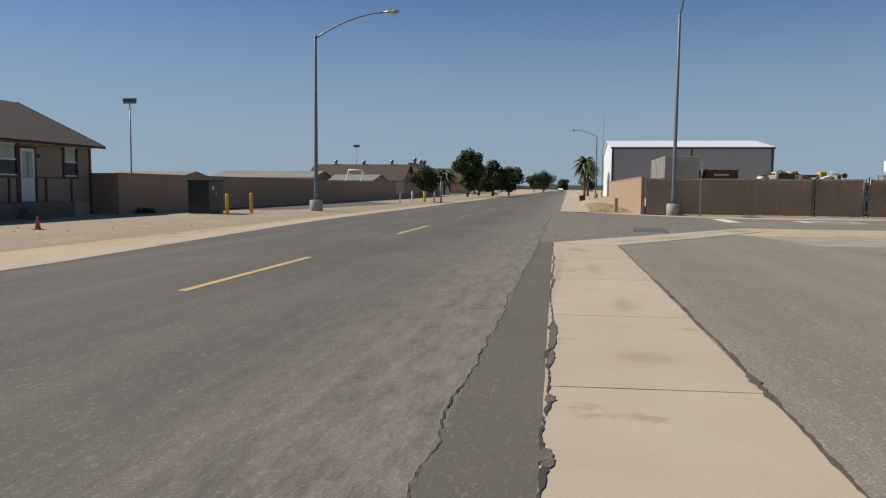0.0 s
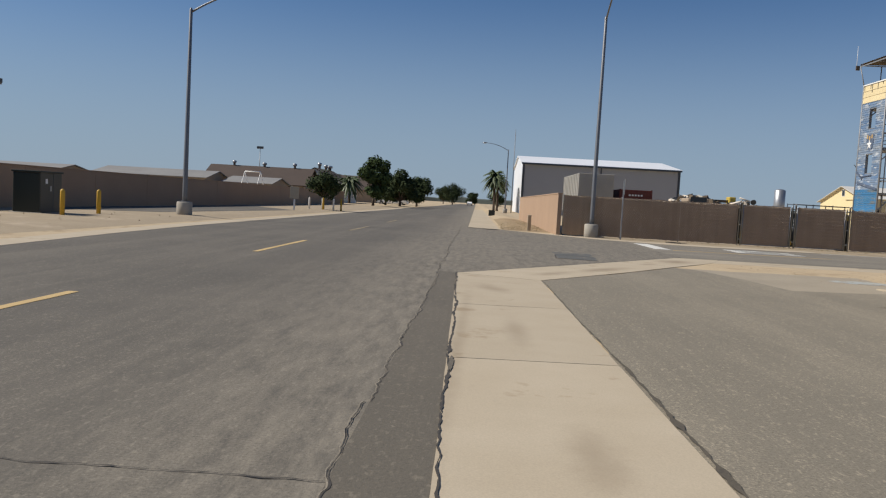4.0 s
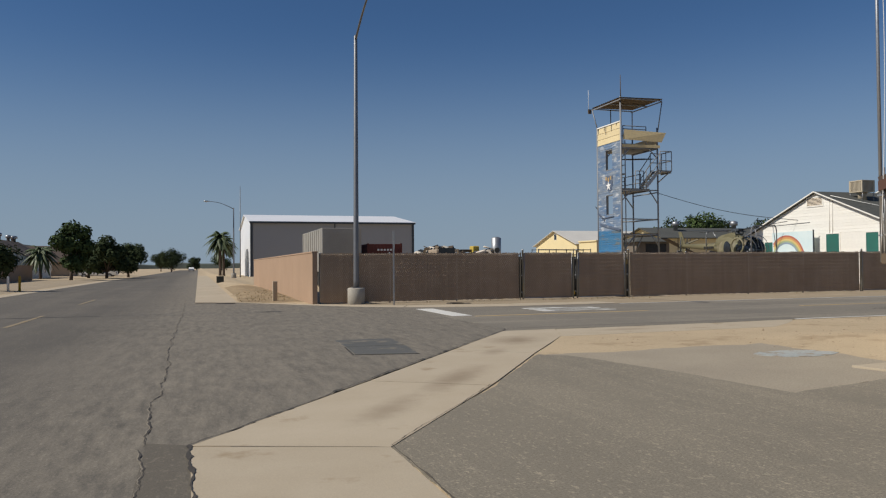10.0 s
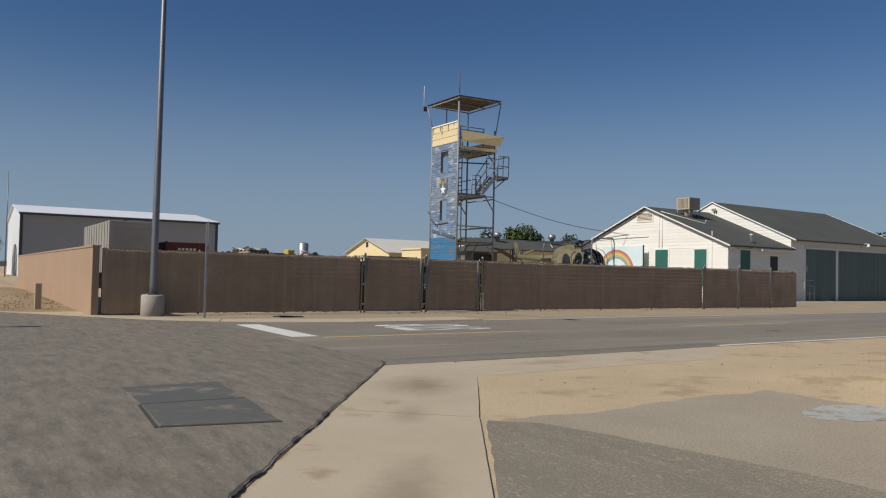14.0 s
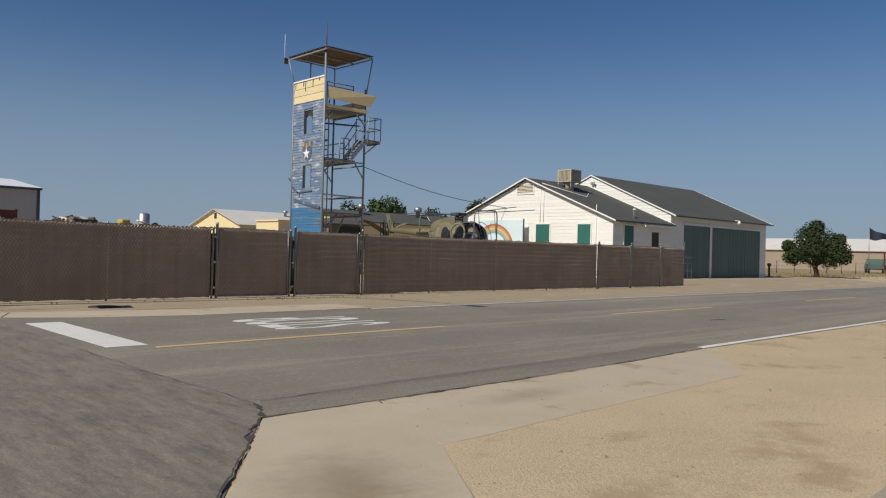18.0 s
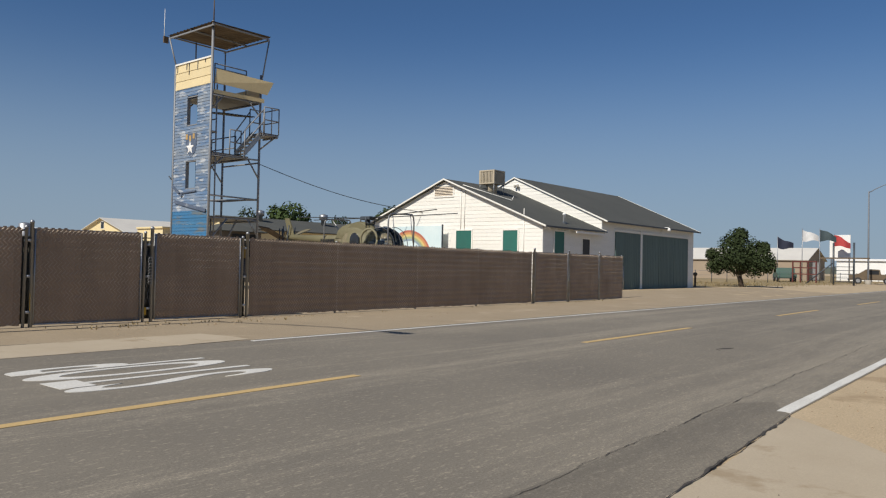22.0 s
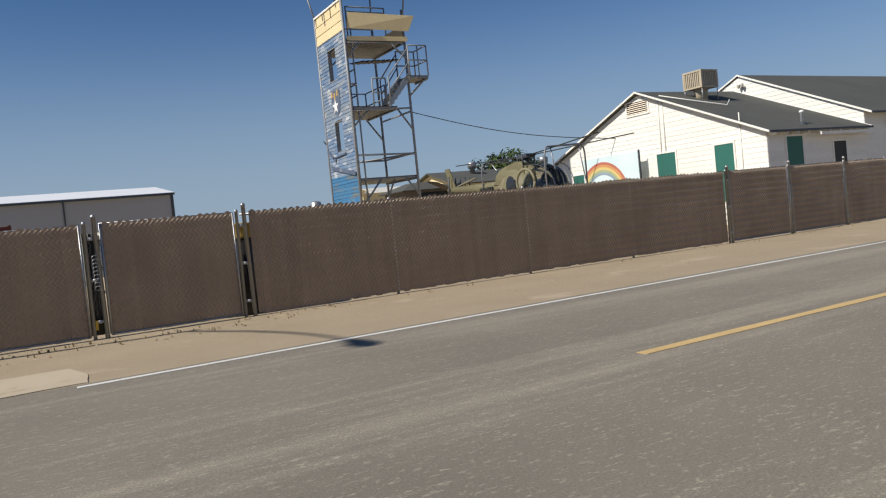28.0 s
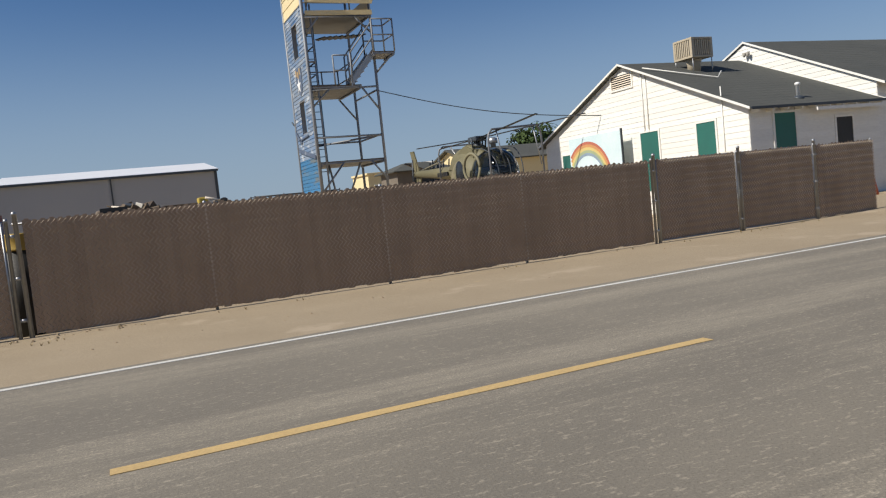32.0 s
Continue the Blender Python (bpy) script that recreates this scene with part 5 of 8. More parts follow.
# ---- training tower ----
TX, TY = 25.78, 54.85
tower = thing("training_tower", pose(TX, TY, 0), "tall steel tower with peeling blue boards and roof", "tower")
TW, TD = 2.87, 2.65       # width of the board wall, depth of the open frame
tw = lambda u, out, z: Vector((-out, u, z))
wallb = part("blue_wall", flat(new_bm(), tw, 0.0, TW, 0.0, 0.05, -0.06, 0.0), TOWER_BLUE, tower, "peeling blue and white board wall")
W1, W2 = (1.02, 1.85, 7.50, 8.76), (1.02, 1.85, 4.57, 5.79)
boards(wallb, TOWER_BLUE, tw, TW, 3.52, 9.22, 0.145, None, [W1, W2], 0.024, 21)
boards(wallb, TOWER_BLUE_LOW, tw, TW, 0.0, 3.52, 0.145, None, [], 0.024, 22)
boards(wallb, TOWER_CREAM, tw, TW, 9.22, 10.38, 0.39, None, [], 0.028, 23)
for w in (W1, W2):
    b = new_bm()
    for a0, a1, c0, c1 in ((w[0] - 0.05, w[0], w[2], w[3]), (w[1], w[1] + 0.05, w[2], w[3]), (w[0], w[1], w[3], w[3] + 0.05), (w[0], w[1], w[2] - 0.05, w[2])):
        flat(b, tw, a0, a1, c0, c1, -0.16, 0.0)
    part("window_opening", b, TOWER_STEEL, tower, "open window frame in the board wall")
for u in (0.04, 0.6, 2.3, 2.82):
    b = new_bm()
    flat(b, tw, u - 0.03, u + 0.03, 0.0, 10.3, -0.08, -0.005)
    part("stud", b, TOWER_STEEL, tower)
part("top_cap", flat(new_bm(), tw, -0.06, TW + 0.06, 10.38, 10.45, -0.05, 0.06), WHITE_WOOD, tower)
for u, h in ((0.45, 0.16), (1.05, 0.42), (1.75, 0.55), (1.95, 0.30), (2.72, 0.35)):
    part("strap", flat(new_bm(), tw, u - 0.018, u + 0.018, 10.38 - h, 10.40, 0.034, 0.045), METAL_DARK, tower, "dark hanging strap")


def star_mesh(r, d):
    b = new_bm()
    v = []
    for k in range(10):
        a = math.pi / 2 + k * math.pi / 5
        rr = r if k % 2 == 0 else r * 0.42
        v.append((math.cos(a) * rr, math.sin(a) * rr))
    f = [b.verts.new((0, x, z)) for x, z in v]
    c0 = b.verts.new((-d, 0, 0))
    for i in range(10):
        b.faces.new((f[i], f[(i + 1) % 10], c0))
    return b


NAVY = mat("dark_blue_shield", (0.07, 0.10, 0.16), (0.10, 0.13, 0.19), 2, 18, 0.7, grain=0.3, spots=(0.25, 0.28, 0.32), spot_scale=3, spot_amount=0.1)
GOLD = mat("faded_gold_paint", (0.45, 0.30, 0.12), (0.40, 0.27, 0.11), 2, 18, 0.7, grain=0.2)
b = new_bm()
v = [(-0.48, 0.50), (0.40, 0.50), (0.40, 0.0), (0.30, -0.36), (-0.05, -0.58), (-0.36, -0.38), (-0.48, 0.0)]
f, g = [b.verts.new((-0.038, 1.46 + x, 6.58 + z)) for x, z in v], [b.verts.new((-0.02, 1.46 + x, 6.58 + z)) for x, z in v]
b.faces.new(f)
b.faces.new(g[::-1])
for i in range(len(v)):
    b.faces.new((f[(i + 1) % 7], f[i], g[i], g[(i + 1) % 7]))
part("shield", b, NAVY, tower, "faded dark blue shield emblem")
s = part("star", star_mesh(0.33, 0.03), PLAIN_WHITE, tower, "white five pointed star")
s.location = (-0.045, 1.50, 6.42)
for k in (-1, 0, 1):
    part("emblem_plume", flat(new_bm(), tw, 1.50 + k * 0.28 - 0.08, 1.50 + k * 0.28 + 0.08, 6.72 + (0.1 if k else 0), 6.98 + (0.08 if k else 0), 0.039, 0.046), GOLD, tower)
# planks that came loose on the board wall
for (u0, z0), (u1, z1), wd in (((2.62, 3.98), (0.10, 3.50), 0.15), ((2.85, 4.72), (2.05, 4.22), 0.13), ((2.3, 4.35), (0.9, 4.42), 0.06)):
    b = new_bm()
    d = Vector((0, u1 - u0, z1 - z0)).normalized()
    n_ = Vector((0, -d.z, d.y)) * wd * 0.5
    q = [Vector((-0.05, u0, z0)) - n_, Vector((-0.05, u1, z1)) - n_, Vector((-0.05, u1, z1)) + n_, Vector((-0.05, u0, z0)) + n_]
    sheet(b, q, 0.03)
    part("loose_plank", b, NAVY, tower, "dark loose plank hanging across the boards")
# corner posts
for x, y, z1, r in ((-0.02, -0.07, 12.0, 0.06), (-0.02, TW + 0.04, 10.45, 0.05), (TD, -0.06, 10.1, 0.055), (TD, TW, 10.0, 0.055), (0.30, -0.02, 9.2, 0.035)):
    part("corner_post", rod(new_bm(), (x, y, 0), (x, y, z1), r, None, 8), TOWER_STEEL, tower)


def deck(x0, x1, y0, y1, z, name="deck"):
    d = part(name, box(new_bm(), x0, x1, y0, y1, z - 0.10, z - 0.04), TOWER_STEEL, tower, "rusty steel deck")
    n = max(2, int((y1 - y0) / 0.22))
    for k in range(n):
        a = y0 + (y1 - y0) * k / n
        part("deck_plank", box(new_bm(), x0, x1, a + 0.006, a + (y1 - y0) / n - 0.006, z - 0.04, z), RUSTY_SHEET, d)
    for xx in (x0 + 0.06, x1 - 0.06):
        part("joist", rod(new_bm(), (xx, y0, z - 0.14), (xx, y1, z - 0.14), 0.04, None, 6), TOWER_STEEL, d)
    return d


def rail(pts, heights, posts=True):
    """Pipe railing along a chain of deck-edge points."""
    for p0, p1 in zip(pts, pts[1:]):
        for h in heights:
            part("rail", rod(new_bm(), (p0[0], p0[1], p0[2] + h), (p1[0], p1[1], p1[2] + h), 0.028, None, 6), TOWER_STEEL, tower)
    if posts:
        for p in pts:
            part("rail_post", rod(new_bm(), p, (p[0], p[1], p[2] + max(heights)), 0.030, None, 6), TOWER_STEEL, tower)


deck(0.05, TD, 0.0, TW, 3.28)
deck(0.05, 2.0, -0.12, TW, 6.14)
deck(2.40, 3.30, -0.65, 0.45, 7.28)
deck(0.05, TD, 0.0, TW, 8.86)
rail([(2.45, -0.65, 7.28), (3.30, -0.65, 7.28), (3.30, 0.45, 7.28), (2.45, 0.45, 7.28)], (0.62, 1.22))
part("rail_post", rod(new_bm(), (2.88, -0.65, 7.28), (2.88, -0.65, 8.5), 0.026, None, 6), TOWER_STEEL, tower)
rail([(0.95, -0.15, 6.14), (1.55, -0.15, 6.14)], (0.55, 1.12))
rail([(0.08, TW, 6.14), (1.3, TW, 6.14), (2.0, TW, 6.14)], (0.5, 1.05))
rail([(2.0, 0.9, 6.14), (2.0, TW, 6.14)], (0.5, 1.05))
rail([(0.3, -0.02, 6.14), (0.3, TW * 0.5, 6.14)], (0.45, 0.9, 1.5), False)
# stair flight between the decks
for y in (-0.42, 0.30):
    part("stair_string", sheet(new_bm(), [(1.50, y, 6.02), (1.50, y, 6.32), (2.48, y, 7.42), (2.48, y, 7.10)], 0.04), GALV, tower, "grey steel stair stringer")
for k in range(6):
    part("step", box(new_bm(), 1.54 + k * 0.155, 1.76 + k * 0.155, -0.40, 0.28, 6.20 + k * 0.185, 6.23 + k * 0.185), GALV, tower)
rail([(1.55, -0.44, 6.15), (2.45, -0.62, 7.26)], (0.55, 1.12))
rail([(1.55, 0.32, 6.15), (2.45, 0.45, 7.26)], (0.55, 1.12))
# slanted corrugated awning over the stair
b = new_bm()
n = 30
for k in range(n):
    x0, x1 = 0.75 + k * 1.75 / n, 0.75 + (k + 1) * 1.75 / n
    za, zb = 8.0 + 0.10 * k / n + 0.030 * math.sin(k * 1.57), 8.0 + 0.10 * (k + 1) / n + 0.030 * math.sin((k + 1) * 1.57)
    b.faces.new([b.verts.new(p) for p in ((x0, 0.1, za), (x1, 0.1, zb), (x1, 1.5, zb + 0.20), (x0, 1.5, za + 0.20))])
    b.faces.new([b.verts.new(p) for p in ((x0, 1.5, za + 0.18), (x1, 1.5, zb + 0.18), (x1, 0.1, zb - 0.02), (x0, 0.1, za - 0.02))])
part("awning", b, METAL_DARK, tower, "dark corrugated awning sheet")
# braces and low cross bars
F0, F1 = -0.07, TW
for p0, p1 in (((TD, F0, 5.15), (TD - 0.62, F0, 6.0)), ((TD, F0, 6.55), (TD + 0.58, -0.55, 7.2)), ((TD, F1, 5.1), (TD - 0.7, F1, 6.0)), ((0.0, F0, 8.05), (0.62, F0, 8.75)), ((TD, F0, 8.1), (TD - 0.7, F0, 8.76)),
               ((0.0, F0, 5.35), (0.72, F0, 6.02)), ((TD, F0, 2.45), (TD - 0.55, F0, 3.18)), ((0.0, F0, 2.1), (0.95, F0, 3.18)), ((0.0, F0, 4.20), (TD, F0, 4.17)), ((0.0, F1, 4.20), (TD, F1, 4.20)), ((0.0, F1, 4.05), (TD, F0, 4.17)),
               ((0.0, F0, 8.70), (TD, F0, 8.74)), ((TD, F0, 5.92), (TD, F1, 5.92)), ((TD, F0, 4.20), (TD, F1, 4.20)), ((1.3, 0.6, 2.0), (1.75, 0.3, 3.2)), ((0.0, F0, 5.98), (TD, F0, 6.05)), ((0.0, F0, 7.05), (0.3, F0, 7.05)), ((1.0, 1.2, 1.2), (0.55, 0.6, 3.2)), ((0.2, F1, 8.1), (0.9, F1, 8.75))):
    part("brace", rod(new_bm(), p0, p1, 0.038, None, 6), TOWER_STEEL, tower)
for x in (0.42, 0.82):
    part("ladder_rail", rod(new_bm(), (x, 1.7, 2.9), (x, 1.7, 9.2), 0.024, None, 6), TOWER_BLUE_LOW, tower)
for k in range(21):
    part("rung", rod(new_bm(), (0.42, 1.7, 3.0 + k * 0.3), (0.82, 1.7, 3.0 + k * 0.3), 0.016, None, 5), TOWER_BLUE_LOW, tower)
# cream parapet boards on the open side, sagging outwards
part("parapet", sheet(new_bm(), [(0.12, -0.10, 9.25), (2.55, -0.70, 9.05), (2.78, -0.86, 9.64), (0.18, -0.14, 9.88)], 0.04), TOWER_CREAM, tower, "weathered cream parapet boards")
part("deck_edge", sheet(new_bm(), [(0.1, -0.05, 8.78), (TD, -0.35, 8.74), (TD, -0.35, 8.92), (0.1, -0.05, 8.96)], 0.04), TOWER_CREAM, tower, "cream board along the deck edge")
part("parapet", sheet(new_bm(), [(TD + 0.05, 0.0, 9.0), (TD + 0.05, TW, 9.0), (TD + 0.05, TW, 9.5), (TD + 0.05, 0.0, 9.5)], 0.04), TOWER_CREAM, tower, "weathered cream parapet boards")
rail([(0.1, TW, 8.9), (TD, TW, 8.9)], (0.6, 1.15))
rail([(0.2, 0.05, 8.9), (1.9, 0.05, 8.9)], (1.05, 1.25))
# roof canopy
b = new_bm()
n = 44
rx0, rx1, ry0, ry1 = -0.27, TD + 0.27, -0.42, TW + 0.42
for k in range(n):
    y0, y1 = ry0 + (ry1 - ry0) * k / n, ry0 + (ry1 - ry0) * (k + 1) / n
    a, c = 0.020 * math.sin(k * 1.9), 0.020 * math.sin((k + 1) * 1.9)
    b.faces.new([b.verts.new(p) for p in ((rx0, y0, 11.86 + a), (rx1, y0, 11.92 + a), (rx1, y1, 11.92 + c), (rx0, y1, 11.86 + c))])
    b.faces.new([b.verts.new(p) for p in ((rx0, y1, 11.85 + c), (rx1, y1, 11.91 + c), (rx1, y0, 11.91 + a), (rx0, y0, 11.85 + a))])
part("canopy", b, RUSTY_SHEET, tower, "rusty corrugated canopy roof")
for y in (ry0 + 0.1, (ry0 + ry1) / 2, ry1 - 0.1):
    part("canopy_beam", box(new_bm(), rx0 + 0.05, rx1 - 0.05, y - 0.03, y + 0.03, 11.77, 11.83), TOWER_STEEL, tower)
for x in (rx0 + 0.1, rx1 - 0.1):
    part("canopy_beam", box(new_bm(), x - 0.03, x + 0.03, ry0 + 0.05, ry1 - 0.05, 11.71, 11.77), TOWER_STEEL, tower)
for p0, p1 in (((TD, F0, 9.6), (TD + 0.22, -0.32, 11.75)), ((0.0, F1, 10.3), (-0.22, TW + 0.32, 11.75)), ((TD, F1, 9.9), (TD + 0.2, TW + 0.3, 11.75)), ((1.0, F1, 9.9), (1.0, F1, 11.75))):
    part("canopy_post", rod(new_bm(), p0, p1, 0.035, None, 6), TOWER_STEEL, tower)
part("antenna", rod(new_bm(), (-0.02, -0.1, 11.8), (-0.02, -0.1, 13.35), 0.034, 0.018, 6), RUSTY_SHEET, tower, "thin mast above the roof")
part("antenna", rod(new_bm(), (-0.42, TW + 0.45, 11.5), (-0.42, TW + 0.45, 13.1), 0.020, 0.010, 6), PLAIN_WHITE, tower, "thin white whip antenna")
part("antenna_bracket", box(new_bm(), -0.46, -0.22, TW + 0.40, TW + 0.48, 11.5, 11.80), RUSTY_SHEET, tower)
part("drain_pipe", rod(new_bm(), (-0.03, TW + 0.10, 5.0), (-0.03, TW + 0.10, 10.0), 0.02, None, 6), METAL_DARK, tower)
part("pipe_elbow", rod(new_bm(), (-0.03, TW + 0.10, 5.02), (-0.12, TW + 0.22, 5.2), 0.03, None, 6), METAL_DARK, tower)
# cable from the tower to the barn
cab = thing("overhead_cable", pose(0, 0, 0), "dark cable sagging from the tower to the barn", "cable")
p0, p1 = Vector((TX + TD, TY - 0.06, 5.88)), Vector((36.2, 51.2, 4.0))
part("wire", pipe(new_bm(), [p0.lerp(p1, u) - Vector((0, 0, 0.32 * math.sin(math.pi * u))) for u in np.linspace(0, 1, 16)], 0.018, seg=5), METAL_DARK, cab)

# ---- helpers for plants and buildings ----
def leaf_crown(b, blobs, count, size, seed):
    """Many small leaf cards on and in a set of lumps (x, y, z, radius), with gaps."""
    rnd = random.Random(seed)
    for k in range(count):
        x, y, z, r = blobs[rnd.randrange(len(blobs))]
        d = Vector((rnd.gauss(0, 1), rnd.gauss(0, 1), rnd.gauss(0, 0.85))).normalized() * r * rnd.uniform(0.55, 1.08)
        c = Vector((x, y, z)) + d
        n = (d.normalized() + Vector((rnd.uniform(-0.8, 0.8), rnd.uniform(-0.8, 0.8), rnd.uniform(-0.3, 0.9)))).normalized()
        u = n.orthogonal().normalized()
        u.rotate(Matrix.Rotation(rnd.uniform(0, 6.28), 3, n))
        w = n.cross(u)
        s = size * rnd.uniform(0.6, 1.35)
        b.faces.new([b.verts.new(c + u * s * a + w * s * e * 0.62) for a, e in ((-1, 0), (-0.2, -0.8), (0.9, -0.35), (1, 0.3), (0.1, 0.85))])
    return b


def tree(m, height, spread_r, seed, label, leaf=LEAF, count=2600, size=0.16, trunk=0.14, low=0.25, lean=(0, 0), group=""):
    rnd = random.Random(seed)
    t = thing("tree", m, label, "tree", group)
    b = new_bm()
    fork = height * low
    base = [(0, 0, -0.1), (lean[0] * 0.4, lean[1] * 0.4, fork * 0.5), (lean[0], lean[1], fork)]
    pipe(b, base, trunk, trunk * 0.75, 8)
    blobs = []
    for k in range(10):
        a = k * 0.9 + rnd.uniform(-0.3, 0.3)
        rr = spread_r * rnd.uniform(0.35, 0.68)
        tip = Vector((lean[0] + math.cos(a) * rr, lean[1] + math.sin(a) * rr, height * rnd.uniform(low + 0.12, 0.80)))
        mid = Vector(base[-1]).lerp(tip, 0.5) + Vector((0, 0, 0.1))
        pipe(b, [base[-1], mid, tip], trunk * 0.5, trunk * 0.15, 6)
        blobs.append((*tip, spread_r * rnd.uniform(0.34, 0.5)))
    blobs.append((lean[0], lean[1], height * 0.82, min(spread_r * 0.45, height * 0.2)))
    blobs.append((lean[0], lean[1], height * 0.6, spread_r * 0.6))
    part("trunk", b, BARK, t)
    c = part("crown", leaf_crown(new_bm(), blobs, count, size, seed), leaf, t)
    return t


def palm(m, height, seed, label):
    rnd = random.Random(seed)
    t = thing("palm_tree", m, label, "palm tree", "palm trees")
    b = new_bm()
    lathe(b, [(0.26, -0.1), (0.20, 0.4), (0.17, height * 0.6), (0.2, height)], 10)
    part("trunk", b, BARK, t)
    b = new_bm()
    for k in range(80):
        a, up = rnd.uniform(0, 6.28), rnd.uniform(-0.7, 1.2)
        L = rnd.uniform(1.9, 2.7)
        prev = None
        for i in range(7):
            u = i / 6
            r = L * u * math.cos(up * 0.9)
            z = height + L * u * math.sin(up) - 1.7 * u * u
            w = 0.24 * math.sin(math.pi * min(1, u * 0.92 + 0.08))
            c = Vector((math.cos(a) * r, math.sin(a) * r, z))
            s = Vector((-math.sin(a), math.cos(a), 0)) * w
            pair = (b.verts.new(c + s - Vector((0, 0, w * 0.6))), b.verts.new(c), b.verts.new(c - s - Vector((0, 0, w * 0.6))))
            if prev:
                b.faces.new((prev[0], prev[1], pair[1], pair[0]))
                b.faces.new((prev[1], prev[2], pair[2], pair[1]))
            prev = pair
    part("crown", b, PALM_LEAF, t)
    return t


def simple_house(name, m, lx, ly, eave, ridge, wall_mt, roof_mt, label, windows=(), over=0.4, vents=(), kind="building"):
    """A gable house with its ridge along its own x axis; windows: (side, u, z, w, h)."""
    h = thing(name, m, label, kind)
    b = new_bm()
    prof = [(0, -0.3), (ly, -0.3), (ly, eave), (ly / 2, ridge), (0, eave)]
    a, c = [b.verts.new((0, y, z)) for y, z in prof], [b.verts.new((lx, y, z)) for y, z in prof]
    b.faces.new(a)
    b.faces.new(c[::-1])
    for i in range(5):
        b.faces.new((a[(i + 1) % 5], a[i], c[i], c[(i + 1) % 5]))
    part("wall", b, wall_mt, h)
    sl = (ridge - eave) / (ly / 2)
    for s in (0, 1):
        ye = -over if s == 0 else ly + over
        q = [(-over, ye, eave - over * sl + 0.1), (lx + over, ye, eave - over * sl + 0.1), (lx + over, ly / 2, ridge + 0.1), (-over, ly / 2, ridge + 0.1)]
        part("roof", sheet(new_bm(), q if s == 0 else q[::-1], 0.09), roof_mt, h)
    for side, u, z, w, hh in windows:
        place = {"s": lambda u, o, z: Vector((u, -o, z)), "w": lambda u, o, z: Vector((-o, u, z)), "e": lambda u, o, z: Vector((lx + o, u, z))}[side]
        wi = part("window", flat(new_bm(), place, u, u + w, z, z + hh, 0.0, 0.02), DARK_GLASS, h)
        b = new_bm()
        for a0, a1, c0, c1 in ((u - 0.08, u, z - 0.08, z + hh + 0.08), (u + w, u + w + 0.08, z - 0.08, z + hh + 0.08), (u, u + w, z + hh, z + hh + 0.08), (u, u + w, z - 0.08, z)):
            flat(b, place, a0, a1, c0, c1, 0.0, 0.05)
        part("frame", b, WHITE_WOOD, wi)
    for x, y, hh, r in vents:
        zr = eave + (y if y < ly / 2 else ly - y) * sl
        part("roof_vent", lathe(new_bm(), [(r, zr - 0.2), (r, zr + hh * 0.6), (r * 1.7, zr + hh * 0.62), (r * 1.7, zr + hh), (r * 0.5, zr + hh + 0.1)], 10, (x, y, 0)), GALV, h)
    return h


# ---- west side: house, wall, cabinet, posts ----
LX, LY = -18.50, 28.90
lh = thing("tan_house", pose(LX, LY, 0.05), "tan house with brown gable roof and brown trim", "house")
ez = 2.84
b = new_bm()
prof = [(0.0, -0.2), (0.0, ez), (-3.25, 4.36), (-6.5, ez), (-6.5, -0.2)]
near, off = [b.verts.new((x, 0.0, z)) for x, z in prof], [b.verts.new((x, -15.0, z)) for x, z in prof]
b.faces.new(near)
b.faces.new(off[::-1])
for i in range(5):
    b.faces.new((near[(i + 1) % 5], near[i], off[i], off[(i + 1) % 5]))
bmesh.ops.recalc_face_normals(b, faces=b.faces)
part("wall", b, TAN_STUCCO, lh)
ov = 0.62
for xe in (ov, -6.5 - ov):
    q = [(xe, -15.2, ez - 0.12), (xe, 0.12, ez - 0.12), (-3.25, 0.12, 4.52), (-3.25, -15.2, 4.52)]
    part("roof", sheet(new_bm(), q if xe > 0 else q[::-1], 0.10), BROWN_SHINGLE, lh, "brown shingled roof slope")
    part("rake_board", sheet(new_bm(), [(xe, 0.14, ez - 0.22), (-3.25, 0.14, 4.42), (-3.25, 0.14, 4.54), (xe, 0.14, ez - 0.10)], 0.03), BROWN_TRIM, lh)
for k in range(22):
    part("rafter_tail", box(new_bm(), 0.0, ov - 0.05, -14.4 + k * 0.66, -14.34 + k * 0.66, ez - 0.22, ez - 0.10), WHITE_WOOD, lh)
part("corner_board", box(new_bm(), -0.02, 0.05, -0.09, 0.02, -0.1, ez - 0.1), BROWN_TRIM, lh)
le = lambda u, o, z: Vector((o, -u - 0.24, z))
d = part("door", flat(new_bm(), le, 3.02, 3.76, 0.57, 2.46, 0.0, 0.03), PLAIN_WHITE, lh, "white storm door with glass")
part("pane", flat(new_bm(), le, 3.12, 3.66, 1.40, 2.36, 0.03, 0.036), BLIND, d)
part("blind", flat(new_bm(), le, 3.34, 3.44, 1.44, 2.32, 0.036, 0.042), CONCRETE_GREY, d)
b = new_bm()
for a0, a1, c0, c1 in ((2.94, 3.02, 0.57, 2.54), (3.76, 3.84, 0.57, 2.54), (3.02, 3.76, 2.46, 2.54)):
    flat(b, le, a0, a1, c0, c1, 0.0, 0.05)
part("frame", b, BROWN_TRIM, d)
